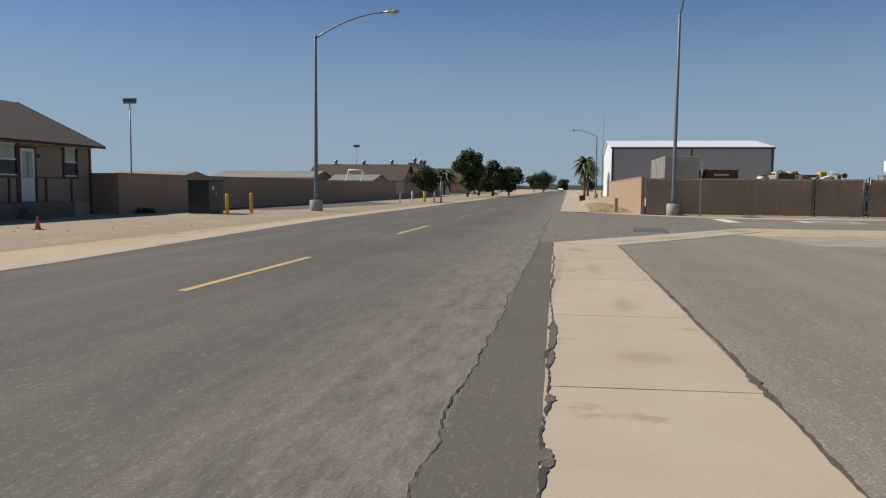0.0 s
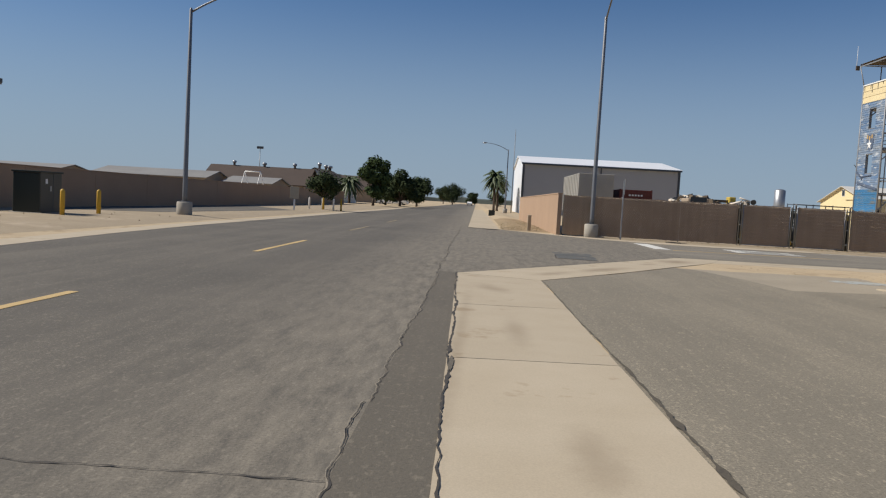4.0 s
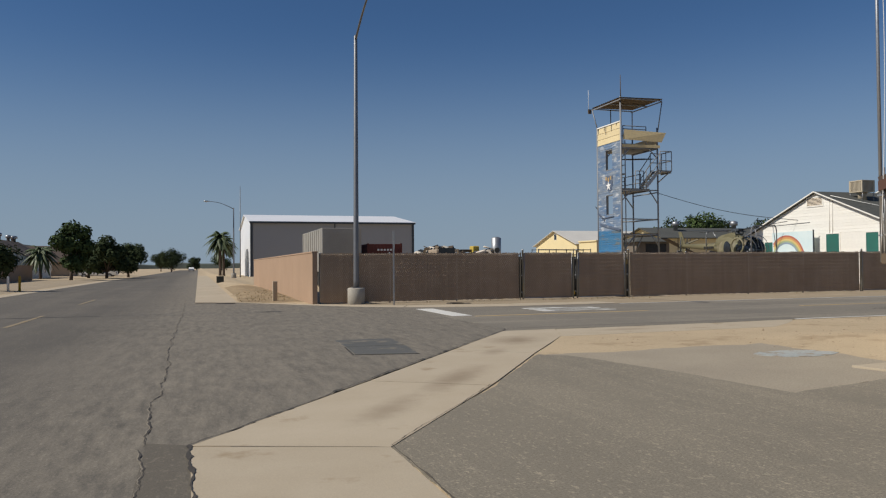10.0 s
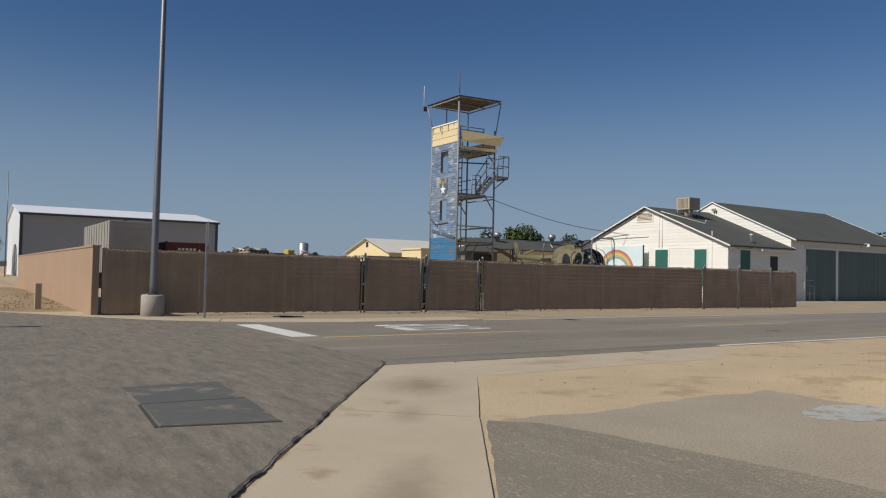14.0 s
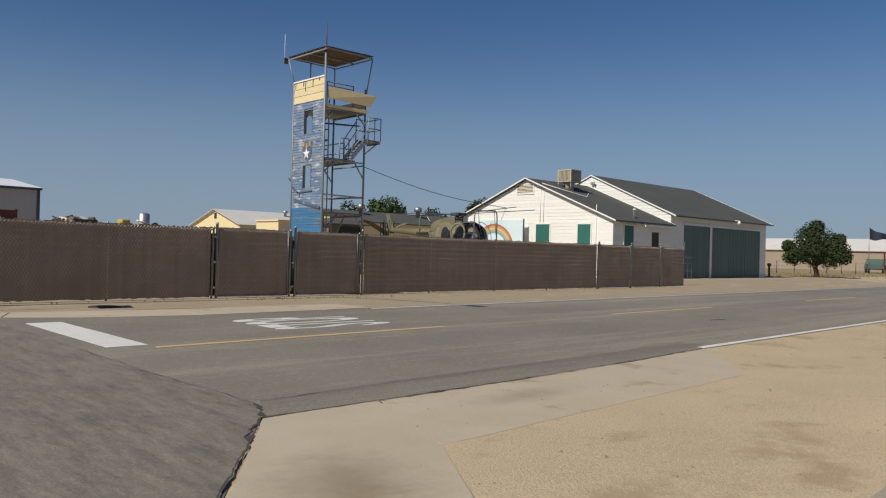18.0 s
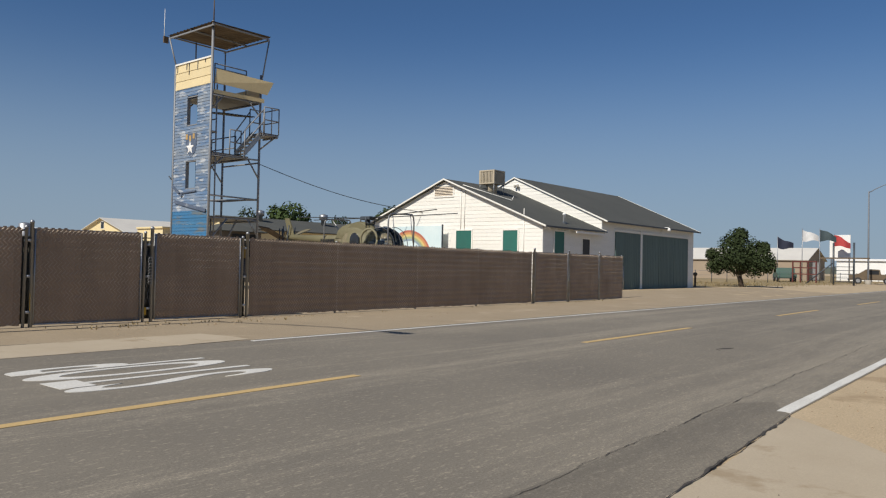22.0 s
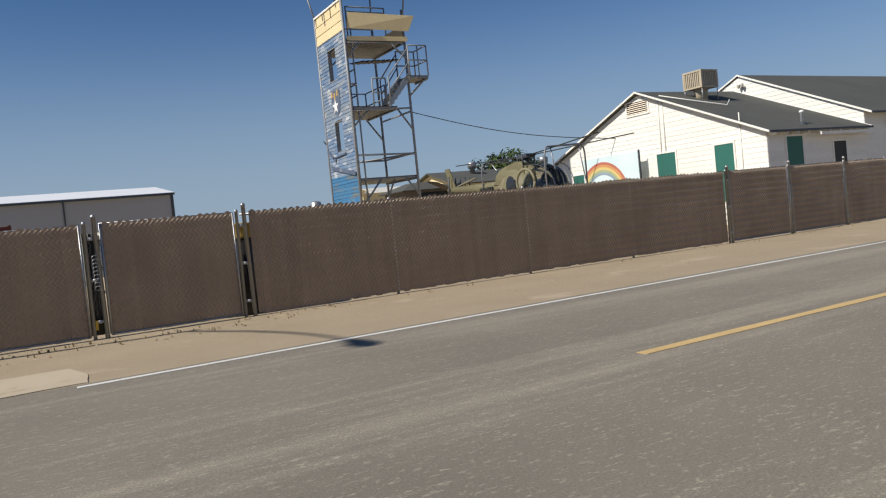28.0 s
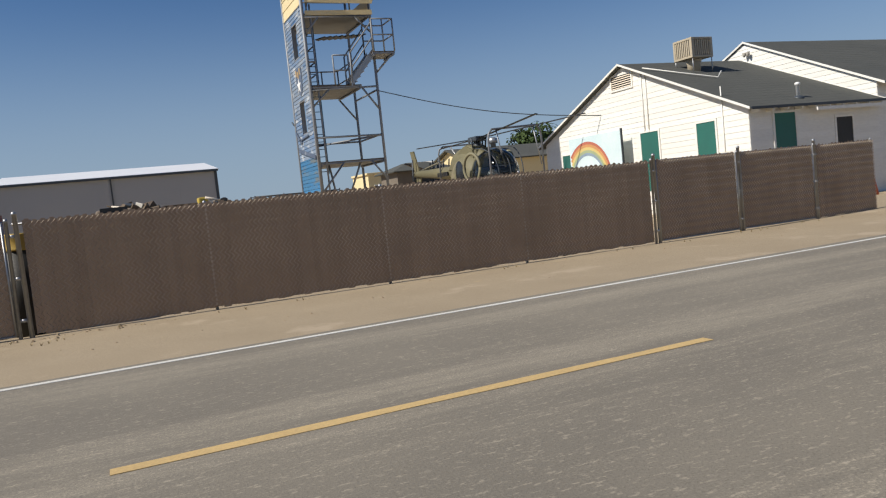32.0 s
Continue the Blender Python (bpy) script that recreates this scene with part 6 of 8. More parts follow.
for u0, u1 in ((0.66, 1.38), (3.95, 5.1), (7.6, 8.8)):
    w = part("window", flat(new_bm(), le, u0, u1, 1.50, 2.62, 0.0, 0.02), DARK_GLASS, lh, "brown trimmed sash window with pale shade")
    part("shade", flat(new_bm(), le, u0 + 0.06, u1 - 0.06, 2.08, 2.58, 0.02, 0.026), BLIND, w)
    part("screen", flat(new_bm(), le, u0 + 0.06, u1 - 0.06, 1.55, 2.03, 0.02, 0.024), GREY_BOX, w, "grey insect screen")
    b = new_bm()
    for a0, a1, c0, c1 in ((u0 - 0.08, u0, 1.42, 2.70), (u1, u1 + 0.08, 1.42, 2.70), (u0, u1, 2.62, 2.70), (u0, u1, 1.42, 1.50)):
        flat(b, le, a0, a1, c0, c1, 0.0, 0.06)
    part("trim", b, BROWN_TRIM, w)
    b = new_bm()
    for c0 in (2.03, 1.50, 2.57):
        flat(b, le, u0, u1, c0, c0 + 0.05, 0.0, 0.035)
    part("sash", b, PLAIN_WHITE, w)
part("porch_floor", box(new_bm(), 0.0, 1.25, -7.24, -2.79, -0.1, 0.58, 0.01), PORCH, lh, "dark weathered porch floor")
for k in range(2):
    part("porch_step", box(new_bm(), 1.25 + k * 0.3, 1.55 + k * 0.3, -5.64, -4.34, -0.1, 0.40 - k * 0.19, 0.008), PORCH, lh)
for u in (2.63, 4.0, 4.48, 5.37, 5.76, 6.9):
    part("porch_post", box(new_bm(), 1.16, 1.22, -u - 0.27, -u - 0.21, 0.58, 1.40), BROWN_TRIM, lh)
for u0, u1 in ((2.6, 4.48), (5.37, 6.9)):
    part("porch_rail", box(new_bm(), 1.155, 1.225, -u1 - 0.24, -u0 - 0.24, 1.40, 1.45), BROWN_TRIM, lh)
for k in range(3):
    part("number_bar", flat(new_bm(), le, 2.68 + k * 0.07, 2.725 + k * 0.07, 2.16, 2.31, 0.0, 0.01), BLACK, lh)
part("foundation", box(new_bm(), 0.0, 0.04, -2.74, -0.12, -0.1, 0.50), CONCRETE_GREY, lh)

wl_ = tagged(new("wall_west"), "long tan plastered boundary wall in the shade", "wall", "", "structure")
b = new_bm()
prism(b, [(-18.6, 29.14), (-18.6, 28.94), (-17.15, 28.70), (-17.15, 28.90)], -0.4, 1.72)
part("wall_panel", b, TAN_WALL, wl_)
for k in range(14):
    y0 = 28.91 + k * 5.5
    part("wall_panel", box(new_bm(), -17.35, -17.15, y0, y0 + 5.48, -0.4, 1.69, 0.01), TAN_WALL, wl_)
    part("coping", box(new_bm(), -17.38, -17.12, y0, y0 + 5.48, 1.69, 1.735, 0.008), TAN_WALL, wl_)

cabn = thing("utility_cabinet", pose(-14.42, 30.65, 0.07), "large dark green utility cabinet on a pad", "cabinet")
part("pad", box(new_bm(), -0.58, 0.58, -0.75, 0.75, -0.15, 0.03, 0.01), CONCRETE_GREY, cabn)
part("body", box(new_bm(), -0.48, 0.47, -0.62, 0.65, 0.03, 1.36, 0.02), GREY_BOX, cabn)
part("front_panel", box(new_bm(), -0.45, 0.45, -0.650, -0.622, 0.06, 1.32, 0.008), GREEN_BOX, cabn, "dark green ribbed door panel")
part("lid", box(new_bm(), -0.52, 0.51, -0.68, 0.69, 1.36, 1.42, 0.015), GREEN_BOX, cabn)
part("handle", box(new_bm(), 0.47, 0.50, -0.1, -0.02, 0.75, 0.93, 0.006), GALV, cabn)
part("warning_plate", box(new_bm(), 0.472, 0.478, -0.35, -0.22, 1.0, 1.16), PLAIN_WHITE, cabn)
part("side_seam", box(new_bm(), 0.470, 0.476, 0.12, 0.14, 0.06, 1.34), METAL_DARK, cabn)


def bollard(x, y, z, h, mt, label, r=0.075, group="yellow posts"):
    t = thing("bollard", pose(x, y, z), label, "bollard", group)
    part("post", lathe(new_bm(), [(r, -0.1), (r, h - 0.05), (r * 0.8, h), (0.01, h + 0.03)], 12), mt, t)
    return t


bollard(-13.05, 29.75, 0.08, 0.83, BOLLARD_YELLOW, "yellow steel safety bollard beside the cabinet")
bollard(-13.08, 32.2, 0.08, 0.85, BOLLARD_YELLOW, "yellow steel safety bollard beside the cabinet")


def cone(x, y, z, s=1.0):
    t = thing("traffic_cone", pose(x, y, z), "weathered dull orange traffic cone on the dirt", "traffic cone", "traffic cones")
    part("base", box(new_bm(), -0.17 * s, 0.17 * s, -0.17 * s, 0.17 * s, 0, 0.03, 0.008), ORANGE, t)
    part("body", lathe(new_bm(), [(0.13 * s, 0.03), (0.03 * s, 0.58 * s), (0.02 * s, 0.6 * s)], 14), ORANGE, t)



cone(-12.85, 18.35, 0.08, 0.58)
cone(40.2, 42.9, 0.12, 0.9)
sg = thing("notice_board", pose(-11.75, 56.0, 0.08), "small pale notice board on a post", "sign")
part("post", box(new_bm(), -0.05, 0.05, -0.05, 0.05, -0.1, 0.7), WHITE_WOOD, sg)
part("board", box(new_bm(), -0.30, 0.30, -0.07, -0.05, 0.75, 1.55, 0.008), CONCRETE, sg)
tree(pose(-11.2, 63.0, 0.08), 3.0, 1.35, 3, "small round dark leaved tree in a ring of posts", LEAF, 2600, 0.11, 0.10, 0.3)
for k, (dx, dy, h) in enumerate(((-0.9, -0.8, 0.7), (0.2, -1.0, 0.72), (0.9, -0.6, 0.68), (1.3, 0.4, 0.7), (-0.2, 0.7, 0.7))):
    bollard(-11.2 + dx, 63.0 + dy, 0.08, h + 0.15, BOLLARD_YELLOW if k % 2 else WHITE_WOOD, "short painted post round the small tree", 0.07, "posts round the tree")

# bushes under the house corner
for x, y, s in ((-16.85, 29.7, 0.19), (-16.7, 29.95, 0.16)):
    t = thing("bush", pose(x, y, 0.08), "small dry dark bush by the wall", "bush", "bushes")
    part("crown", leaf_crown(new_bm(), [(0, 0, s * 0.5, s), (0.2, 0.1, s * 0.4, s * 0.8)], 260, 0.05, 4), LEAF, t)


def flood_pole(x, y, h, label):
    t = thing("flood_light", pose(x, y, -0.2), label, "floodlight", "floodlight poles")
    part("pole", lathe(new_bm(), [(0.10, 0), (0.06, h)], 8), POLE_STEEL, t)
    part("crossbar", box(new_bm(), -0.7, 0.7, -0.06, 0.06, h - 0.1, h + 0.05), POLE_STEEL, t)
    for k in (-0.55, -0.18, 0.18, 0.55):
        part("lamp", box(new_bm(), k - 0.16, k + 0.16, -0.18, 0.14, h + 0.05, h + 0.45, 0.03), METAL_DARK, t)


flood_pole(-45.0, 75.0, 10.05, "tall thin pole with a bank of floodlights")
flood_pole(-47.3, 170.0, 10.6, "tall thin pole with a bank of floodlights")

ROOF_GREY = mat("grey_flat_roofing", (0.25, 0.245, 0.235), (0.20, 0.195, 0.19), 0.4, 12, 0.9, grain=0.2)
# low grey roofs behind the wall and brown roofed houses down the road
for x, y, lx, ez_, rz in ((-59.5, 92, 10.5, 2.5, 3.25), (-46.8, 97, 14, 2.6, 3.5), (-31.5, 100, 6, 2.3, 3.1)):
    simple_house("storage_building", pose(x, y, -0.2), lx, 9, ez_, rz, TAN_STUCCO, ROOF_GREY, "long low building with a pale grey roof", (), 0.3)
simple_house("brown_roof_house", pose(-38.5, 112, -0.2), 14.5, 9, 2.6, 4.9, TAN_STUCCO, BROWN_SHINGLE, "tan house with a brown shingled roof",
             [("s", 8.0, 1.2, 1.3, 1.1), ("s", 11.5, 1.2, 1.3, 1.1)], 0.5, [(3, 4.5, 0.7, 0.18), (7.5, 4.5, 0.6, 0.2), (12, 4.5, 0.7, 0.18)])
simple_house("white_gable_house", pose(-20.0, 120, -0.2, 0, 0, 90), 14, 8.5, 2.9, 5.3, WHITE_WOOD, BROWN_SHINGLE, "pale house with a brown roof beyond the wall",
             [("w", 3.2, 1.3, 1.4, 1.2), ("w", 6.2, 1.3, 1.0, 1.2), ("s", 3, 1.0, 1.0, 1.3), ("s", 6, 1.0, 1.0, 1.3), ("s", 9, 1.0, 1.0, 1.3)], 0.5, [(3, 4.2, 0.9, 0.2), (8, 4.2, 0.8, 0.2), (11, 4.2, 0.8, 0.3)])
simple_house("brown_roof_house", pose(-34.0, 150, -0.2), 16, 10, 2.8, 5.3, TAN_STUCCO, BROWN_SHINGLE, "tan house with a brown shingled roof", [("s", 4, 1.2, 1.4, 1.1), ("s", 10, 1.2, 1.4, 1.1)], 0.5)
sw = thing("swing_set", pose(-24.8, 90, -0.2), "white pipe swing set beyond the wall", "swing set")
for x in (-0.9, 0.9):
    for s in (-1, 1):
        part("leg", rod(new_bm(), (x, 0, 3.5), (x + s * 0.6, s * 0.9, 0), 0.045, None, 6), PLAIN_WHITE, sw)
part("top_bar", rod(new_bm(), (-0.9, 0, 3.5), (0.9, 0, 3.5), 0.07, None, 6), PLAIN_WHITE, sw)
for x, y, h, r, sd, lf in ((-13.0, 104, 6.85, 2.2, 11, LEAF_B), (-10.7, 116, 5.4, 2.6, 12, LEAF), (-13.4, 121, 5.1, 2.5, 13, LEAF), (-9.5, 132, 4.9, 2.6, 14, LEAF), (-14.0, 148, 5.4, 3.0, 19, LEAF), (-7.5, 255, 7.2, 4.2, 15, LEAF), (-12, 290, 6.5, 3.4, 16, LEAF), (-1.5, 330, 5.5, 2.6, 17, LEAF), (9, 330, 6, 4, 18, LEAF)):
    tree(pose(x, y, 0.05), h, r, sd, "green leafy street tree beside the road", lf, 4200, 0.21, 0.2, 0.14, (0, 0), "street trees")
palm(pose(-18.5, 118, -0.15), 3.6, 5, "small fan palm beside the pale house")
palm(pose(3.2, 126, 0.0), 5.7, 6, "feathery green palm beside the pavement")
palm(pose(3.9, 133, 0.0), 5.2, 7, "feathery green palm beside the pavement")
simple_house("far_house", pose(-30, 190, -0.2, 0, 0, 90), 18, 12, 3.4, 6.8, TAN_STUCCO, SHINGLE, "dark roofed house far down the road", [("w", 3, 1.2, 1.4, 1.2)], 0.5)


# ---- vehicles ----
def vehicle(name, m, L, W, body_mt, label, pickup=False, group="parked vehicles"):
    t = thing(name, m, label, "car" if not pickup else "pickup truck", group)
    hl, hw = L / 2, W / 2
    prof = ([(-hl, 0.45), (-hl, 0.98), (-hl + 1.55, 1.02), (-hl + 1.62, 1.60), (-hl + 2.9, 1.64), (-hl + 3.6, 1.08), (hl, 0.98), (hl, 0.42)] if pickup else
            [(-hl, 0.4), (-hl, 0.88), (-hl + 0.6, 0.95), (-hl + 1.1, 1.38), (-hl + 2.5, 1.42), (-hl + 3.2, 0.95), (hl - 0.1, 0.82), (hl, 0.4)])
    b = new_bm()
    f, g = [b.verts.new((x, -hw, z)) for x, z in prof], [b.verts.new((x, hw, z)) for x, z in prof]
    b.faces.new(f)
    b.faces.new(g[::-1])
    for i in range(len(prof)):
        b.faces.new((f[(i + 1) % len(prof)], f[i], g[i], g[(i + 1) % len(prof)]))
    bmesh.ops.bevel(b, geom=b.edges[:], offset=0.06, segments=2, affect="EDGES")
    part("body", b, body_mt, t)
    x0, x1 = (-hl + 1.72, -hl + 2.85) if pickup else (-hl + 1.15, -hl + 2.5)
    for s in (-1, 1):
        part("side_window", box(new_bm(), x0, x1, s * (hw + 0.005) - 0.01, s * (hw + 0.005) + 0.01, 1.06, 1.5 if pickup else 1.3), DARK_GLASS, t)
        for x in (-hl + 0.95, hl - 0.9):
            wh = part("wheel", rod(new_bm(), (x, s * (hw - 0.2), 0.36), (x, s * (hw + 0.02), 0.36), 0.36, None, 18), BLACK, t)
            part("rim", rod(new_bm(), (x, s * (hw - 0.1), 0.36), (x, s * (hw + 0.03), 0.36), 0.2, None, 12), GALV, wh)
        part("headlight", box(new_bm(), hl - 0.05, hl + 0.02, s * (hw - 0.3) - 0.16, s * (hw - 0.3) + 0.16, 0.68, 0.84, 0.02), PLAIN_WHITE, t)
    part("bumper", box(new_bm(), hl - 0.04, hl + 0.1, -hw, hw, 0.38, 0.56, 0.03), METAL_DARK, t)
    return t


PALE_BLUE = mat("pale_blue_car_paint", (0.45, 0.50, 0.54), (0.42, 0.47, 0.51), 1, 20, 0.3, grain=0.05, bump=0)
vehicle("pickup_truck", pose(-14.2, 138, -0.13, 0, 0, 175), 5.4, 1.9, PLAIN_WHITE, "white pickup truck parked at the roadside", True)
vehicle("car", pose(-2.2, 300, 0.0, 0, 0, 90), 4.4, 1.8, PLAIN_WHITE, "white car far down the road")
ub = thing("utility_box", pose(2.0, 80, 0.0), "small dark utility box beside the far pavement", "cabinet")
part("body", box(new_bm(), -0.3, 0.3, -0.25, 0.25, 0, 0.55, 0.03), GREEN_BOX, ub)
part("lid", box(new_bm(), -0.32, 0.32, -0.27, 0.27, 0.55, 0.59, 0.01), GREEN_BOX, ub)

# ---- yard behind the fence ----
shed = thing("metal_shed", pose(7.2, 121.5, 0), "large grey and white sheet metal hangar", "hangar")
SX, SYD, SE, SR = 23.55, 26.0, 7.75, 9.4
b = new_bm()
for a, c in (((0, 0), (SX, 0.2)), ((SX - 0.2, 0.2), (SX, SYD)), ((0, SYD - 0.2), (SX - 0.2, SYD))):
    box(b, a[0], c[0], a[1], c[1], -0.2, SE)
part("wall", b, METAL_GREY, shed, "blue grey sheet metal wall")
b = new_bm()
prof = [(0.2, -0.2), (SYD - 0.2, -0.2), (SYD - 0.2, SE), (SYD / 2, SR), (0.2, SE)]
f, g = [b.verts.new((-0.05, y, z)) for y, z in prof], [b.verts.new((0.15, y, z)) for y, z in prof]
b.faces.new(f)
b.faces.new(g[::-1])
for i in range(5):
    b.faces.new((f[(i + 1) % 5], f[i], g[i], g[(i + 1) % 5]))
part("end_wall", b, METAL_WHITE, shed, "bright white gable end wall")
for s in (0, 1):
    ye = -0.3 if s == 0 else SYD + 0.3
    q = [(-0.3, ye, SE), (SX + 0.3, ye, SE), (SX + 0.3, SYD / 2, SR + 0.1), (-0.3, SYD / 2, SR + 0.1)]
    part("roof", sheet(new_bm(), q if s == 0 else q[::-1], 0.12), METAL_WHITE, shed, "white sheet metal roof")
part("corner_trim", box(new_bm(), -0.08, 0.25, -0.1, 0.25, -0.2, SE), METAL_DARK, shed)
part("corner_trim", box(new_bm(), SX - 0.25, SX + 0.08, -0.1, 0.2, -0.2, SE), METAL_DARK, shed)
part("downpipe", box(new_bm(), SX * 0.5 - 0.08, SX * 0.5 + 0.08, -0.14, -0.01, 0, SE - 0.2), METAL_DARK, shed)
part("gutter", box(new_bm(), -0.2, SX + 0.2, -0.45, -0.28, SE - 0.3, SE - 0.06), METAL_DARK, shed)
part("side_door", box(new_bm(), -0.09, -0.04, 6.0, 9.0, 0, 4.0), METAL_DARK, shed)
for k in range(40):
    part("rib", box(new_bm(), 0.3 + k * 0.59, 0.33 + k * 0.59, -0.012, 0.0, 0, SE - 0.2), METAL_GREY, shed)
mast = thing("radio_mast", pose(5.6, 118, 0), "thin tall pole beside the hangar", "mast")
part("pole", rod(new_bm(), (0, 0, 0), (0, 0, 11.8), 0.07, 0.04, 8), POLE_STEEL, mast)
part("tip", rod(new_bm(), (0, 0, 11.6), (0, 0, 12.3), 0.035, 0.02, 6), POLE_STEEL, mast)

tr = thing("box_trailer", pose(7.75, 61.0, 0), "weathered grey box trailer with corrugated end", "trailer")
part("body", box(new_bm(), 0, 2.55, 0, 9.5, 1.0, 3.8, 0.03), TRAILER_GREY, tr)
for k in range(12):
    part("end_rib", box(new_bm(), 0.12, 2.43, -0.03, 0.0, 1.15 + k * 0.21, 1.25 + k * 0.21), TRAILER_GREY, tr)
for k in range(10):
    part("side_rib", box(new_bm(), -0.03, 0.0, 0.4 + k * 0.95, 0.46 + k * 0.95, 1.05, 3.75), TRAILER_GREY, tr)
for y in (1.2, 2.4):
    for x in (0.25, 2.3):
        part("wheel", rod(new_bm(), (x - 0.13, y, 0.5), (x + 0.13, y, 0.5), 0.5, None, 16), BLACK, tr)
part("landing_gear", box(new_bm(), 0.4, 2.1, 7.6, 7.8, 0.0, 1.0), METAL_DARK, tr)
ct = thing("shipping_container", pose(11.1, 63.0, 0), "rust red shipping container with ribbed sides", "container")
part("body", box(new_bm(), 0, 2.44, 0, 6.06, 0.12, 2.84, 0.02), RUST_RED, ct)
for k in range(9):
    part("end_rib", box(new_bm(), 0.18 + k * 0.25, 0.26 + k * 0.25, -0.035, 0.0, 0.3, 2.7), RUST_RED, ct)
for x in (0, 2.32):
    part("corner_post", box(new_bm(), x, x + 0.12, -0.04, 0.1, 0.0, 2.88), RUST_RED, ct)
for k in range(5):
    part("mark_bar", box(new_bm(), 0.7 + k * 0.22, 0.84 + k * 0.22, -0.042, -0.036, 2.38, 2.5), PLAIN_WHITE, ct)
part("skid", box(new_bm(), 0.1, 2.34, 0.1, 6.0, 0.0, 0.12), METAL_DARK, ct)

# stored machinery along the back of the yard
YEL = mat("machine_yellow", (0.55, 0.40, 0.06), (0.48, 0.35, 0.06), 1.5, 20, 0.6, grain=0.15)
tk = thing("flatbed_truck", pose(17.7, 68.4, 0), "old pale flatbed truck parked by the scrap heap", "truck")
part("cab", box(new_bm(), 0, 1.7, 0, 2.3, 0.8, 2.6, 0.12), TAN_STUCCO, tk, "pale truck cab")
part("windscreen", box(new_bm(), 0.2, 1.5, -0.02, 0.0, 1.9, 2.7), DARK_GLASS, tk)
part("bed", box(new_bm(), 1.8, 7.0, 0.05, 2.3, 1.2, 1.45), METAL_DARK, tk)
rnd = random.Random(31)
heap = thing("scrap_heap", pose(17.7, 72.6, -0.1), "long heap of rusty machine parts and pipes", "scrap")
part("core", box(new_bm(), 0.0, 7.2, 0.2, 1.6, 0.0, 1.9, 0.2), METAL_DARK, heap)
HEAP = (RUSTY_SHEET, METAL_DARK, BARK, RUSTY_SHEET, TRAILER_GREY, CREAM_WOOD, METAL_DARK)
for k in range(64):
    x, y = rnd.uniform(0.1, 7.1), rnd.uniform(0.1, 1.5)
    top = 2.15 + 0.55 * math.sin(x * 0.55 + 0.6) ** 2
    mt = HEAP[rnd.randrange(len(HEAP))]
    kind = k % 4
    if kind == 0:
        p = Vector((x, y, top + rnd.uniform(-0.3, 0.3)))
        part("bar", rod(new_bm(), p, p + Vector((rnd.uniform(-1.2, 1.2), rnd.uniform(-0.3, 0.3), rnd.uniform(-0.35, 0.35))), rnd.uniform(0.03, 0.07), None, 6), mt, heap)
    elif kind == 1:
        r = rnd.uniform(0.2, 0.38)
        part("wheel", rod(new_bm(), (x, y, top + 0.05), (x + 0.1, y + 0.18, top + 0.08), r, None, 12), BLACK if k % 8 == 1 else mt, heap)
    else:
        w, h = rnd.uniform(0.15, 0.5), rnd.uniform(0.15, 0.4)
        ob = part("block", box(new_bm(), -w, w, -0.25, 0.25, -h, h, 0.04), mt, heap)
        ob.matrix_basis = pose(x, y, top, rnd.uniform(-20, 20), rnd.uniform(-40, 40), rnd.uniform(0, 90))
for x in (0.9, 5.0, 6.1):
    for y in (0.1, 2.2):
        part("wheel", rod(new_bm(), (x, y - 0.12, 0.5), (x, y + 0.12, 0.5), 0.5, None, 14), BLACK, tk)
tank = thing("water_tank", pose(104.5, 272, 0), "upright galvanised water tank in the yard", "tank")
part("tank", lathe(new_bm(), [(1.8, 0), (1.8, 11.2), (0.9, 11.6), (0.05, 11.7)], 24), GALV, tank)
ex = thing("loader", pose(21.2, 75.6, 0), "rusty loader with a yellow bucket raised", "loader")
part("body", box(new_bm(), 0, 2.2, 0, 1.8, 0.6, 2.1, 0.1), RUSTY_SHEET, ex)
part("boom", box(new_bm(), -1.8, 2.4, 0.7, 1.0, 2.5, 2.75, 0.03), RUSTY_SHEET, ex)
part("mast", box(new_bm(), 1.0, 1.3, 0.7, 1.0, 2.0, 2.6), METAL_DARK, ex)
part("bucket", box(new_bm(), 2.3, 2.9, 0.4, 1.4, 2.3, 3.05, 0.1), YEL, ex, "yellow bucket")
for x in (0.4, 1.8):
    for y in (0.0, 1.8):
        part("wheel", rod(new_bm(), (x, y - 0.15, 0.55), (x, y + 0.15, 0.55), 0.55, None, 14), BLACK, ex)
rk = thing("pipe_rack", pose(25.2, 66, 0), "dark steel pipe rack behind the fence", "rack")
for k in range(4):
    for y in (0, 1.2):
        part("upright", rod(new_bm(), (k * 1.5, y, 0), (k * 1.5, y, 2.55), 0.035, None, 6), METAL_DARK, rk)
for z in (1.6, 2.1, 2.5):
    part("beam", rod(new_bm(), (0, 0, z), (4.5, 0, z - 0.03), 0.03, None, 6), METAL_DARK, rk)
    part("beam", rod(new_bm(), (0, 1.2, z), (4.5, 1.2, z - 0.03), 0.03, None, 6), METAL_DARK, rk)

PALE_ROOF = mat("chalky_pale_roof", (0.60, 0.58, 0.53), (0.53, 0.51, 0.47), 0.4, 14, 0.8, grain=0.15)
simple_house("cream_building", pose(73.0, 150.0, 0), 38, 19.4, 5.5, 8.45, CREAM_STUCCO, PALE_ROOF, "cream building with a white sheet metal roof",
             [("w", 9.1, 6.6, 1.1, 1.2), ("s", 5, 2.8, 2.4, 1.6), ("s", 12, 2.8, 2.4, 1.6)], 0.6, [(14, 7, 1.2, 0.3)])
cf = thing("flat_roof_annex", pose(33.0, 70.9, 0), "low cream annex with small windows", "building")
part("wall", box(new_bm(), 0, 3.3, 0, 3.2, -0.2, 3.3), CREAM_STUCCO, cf)
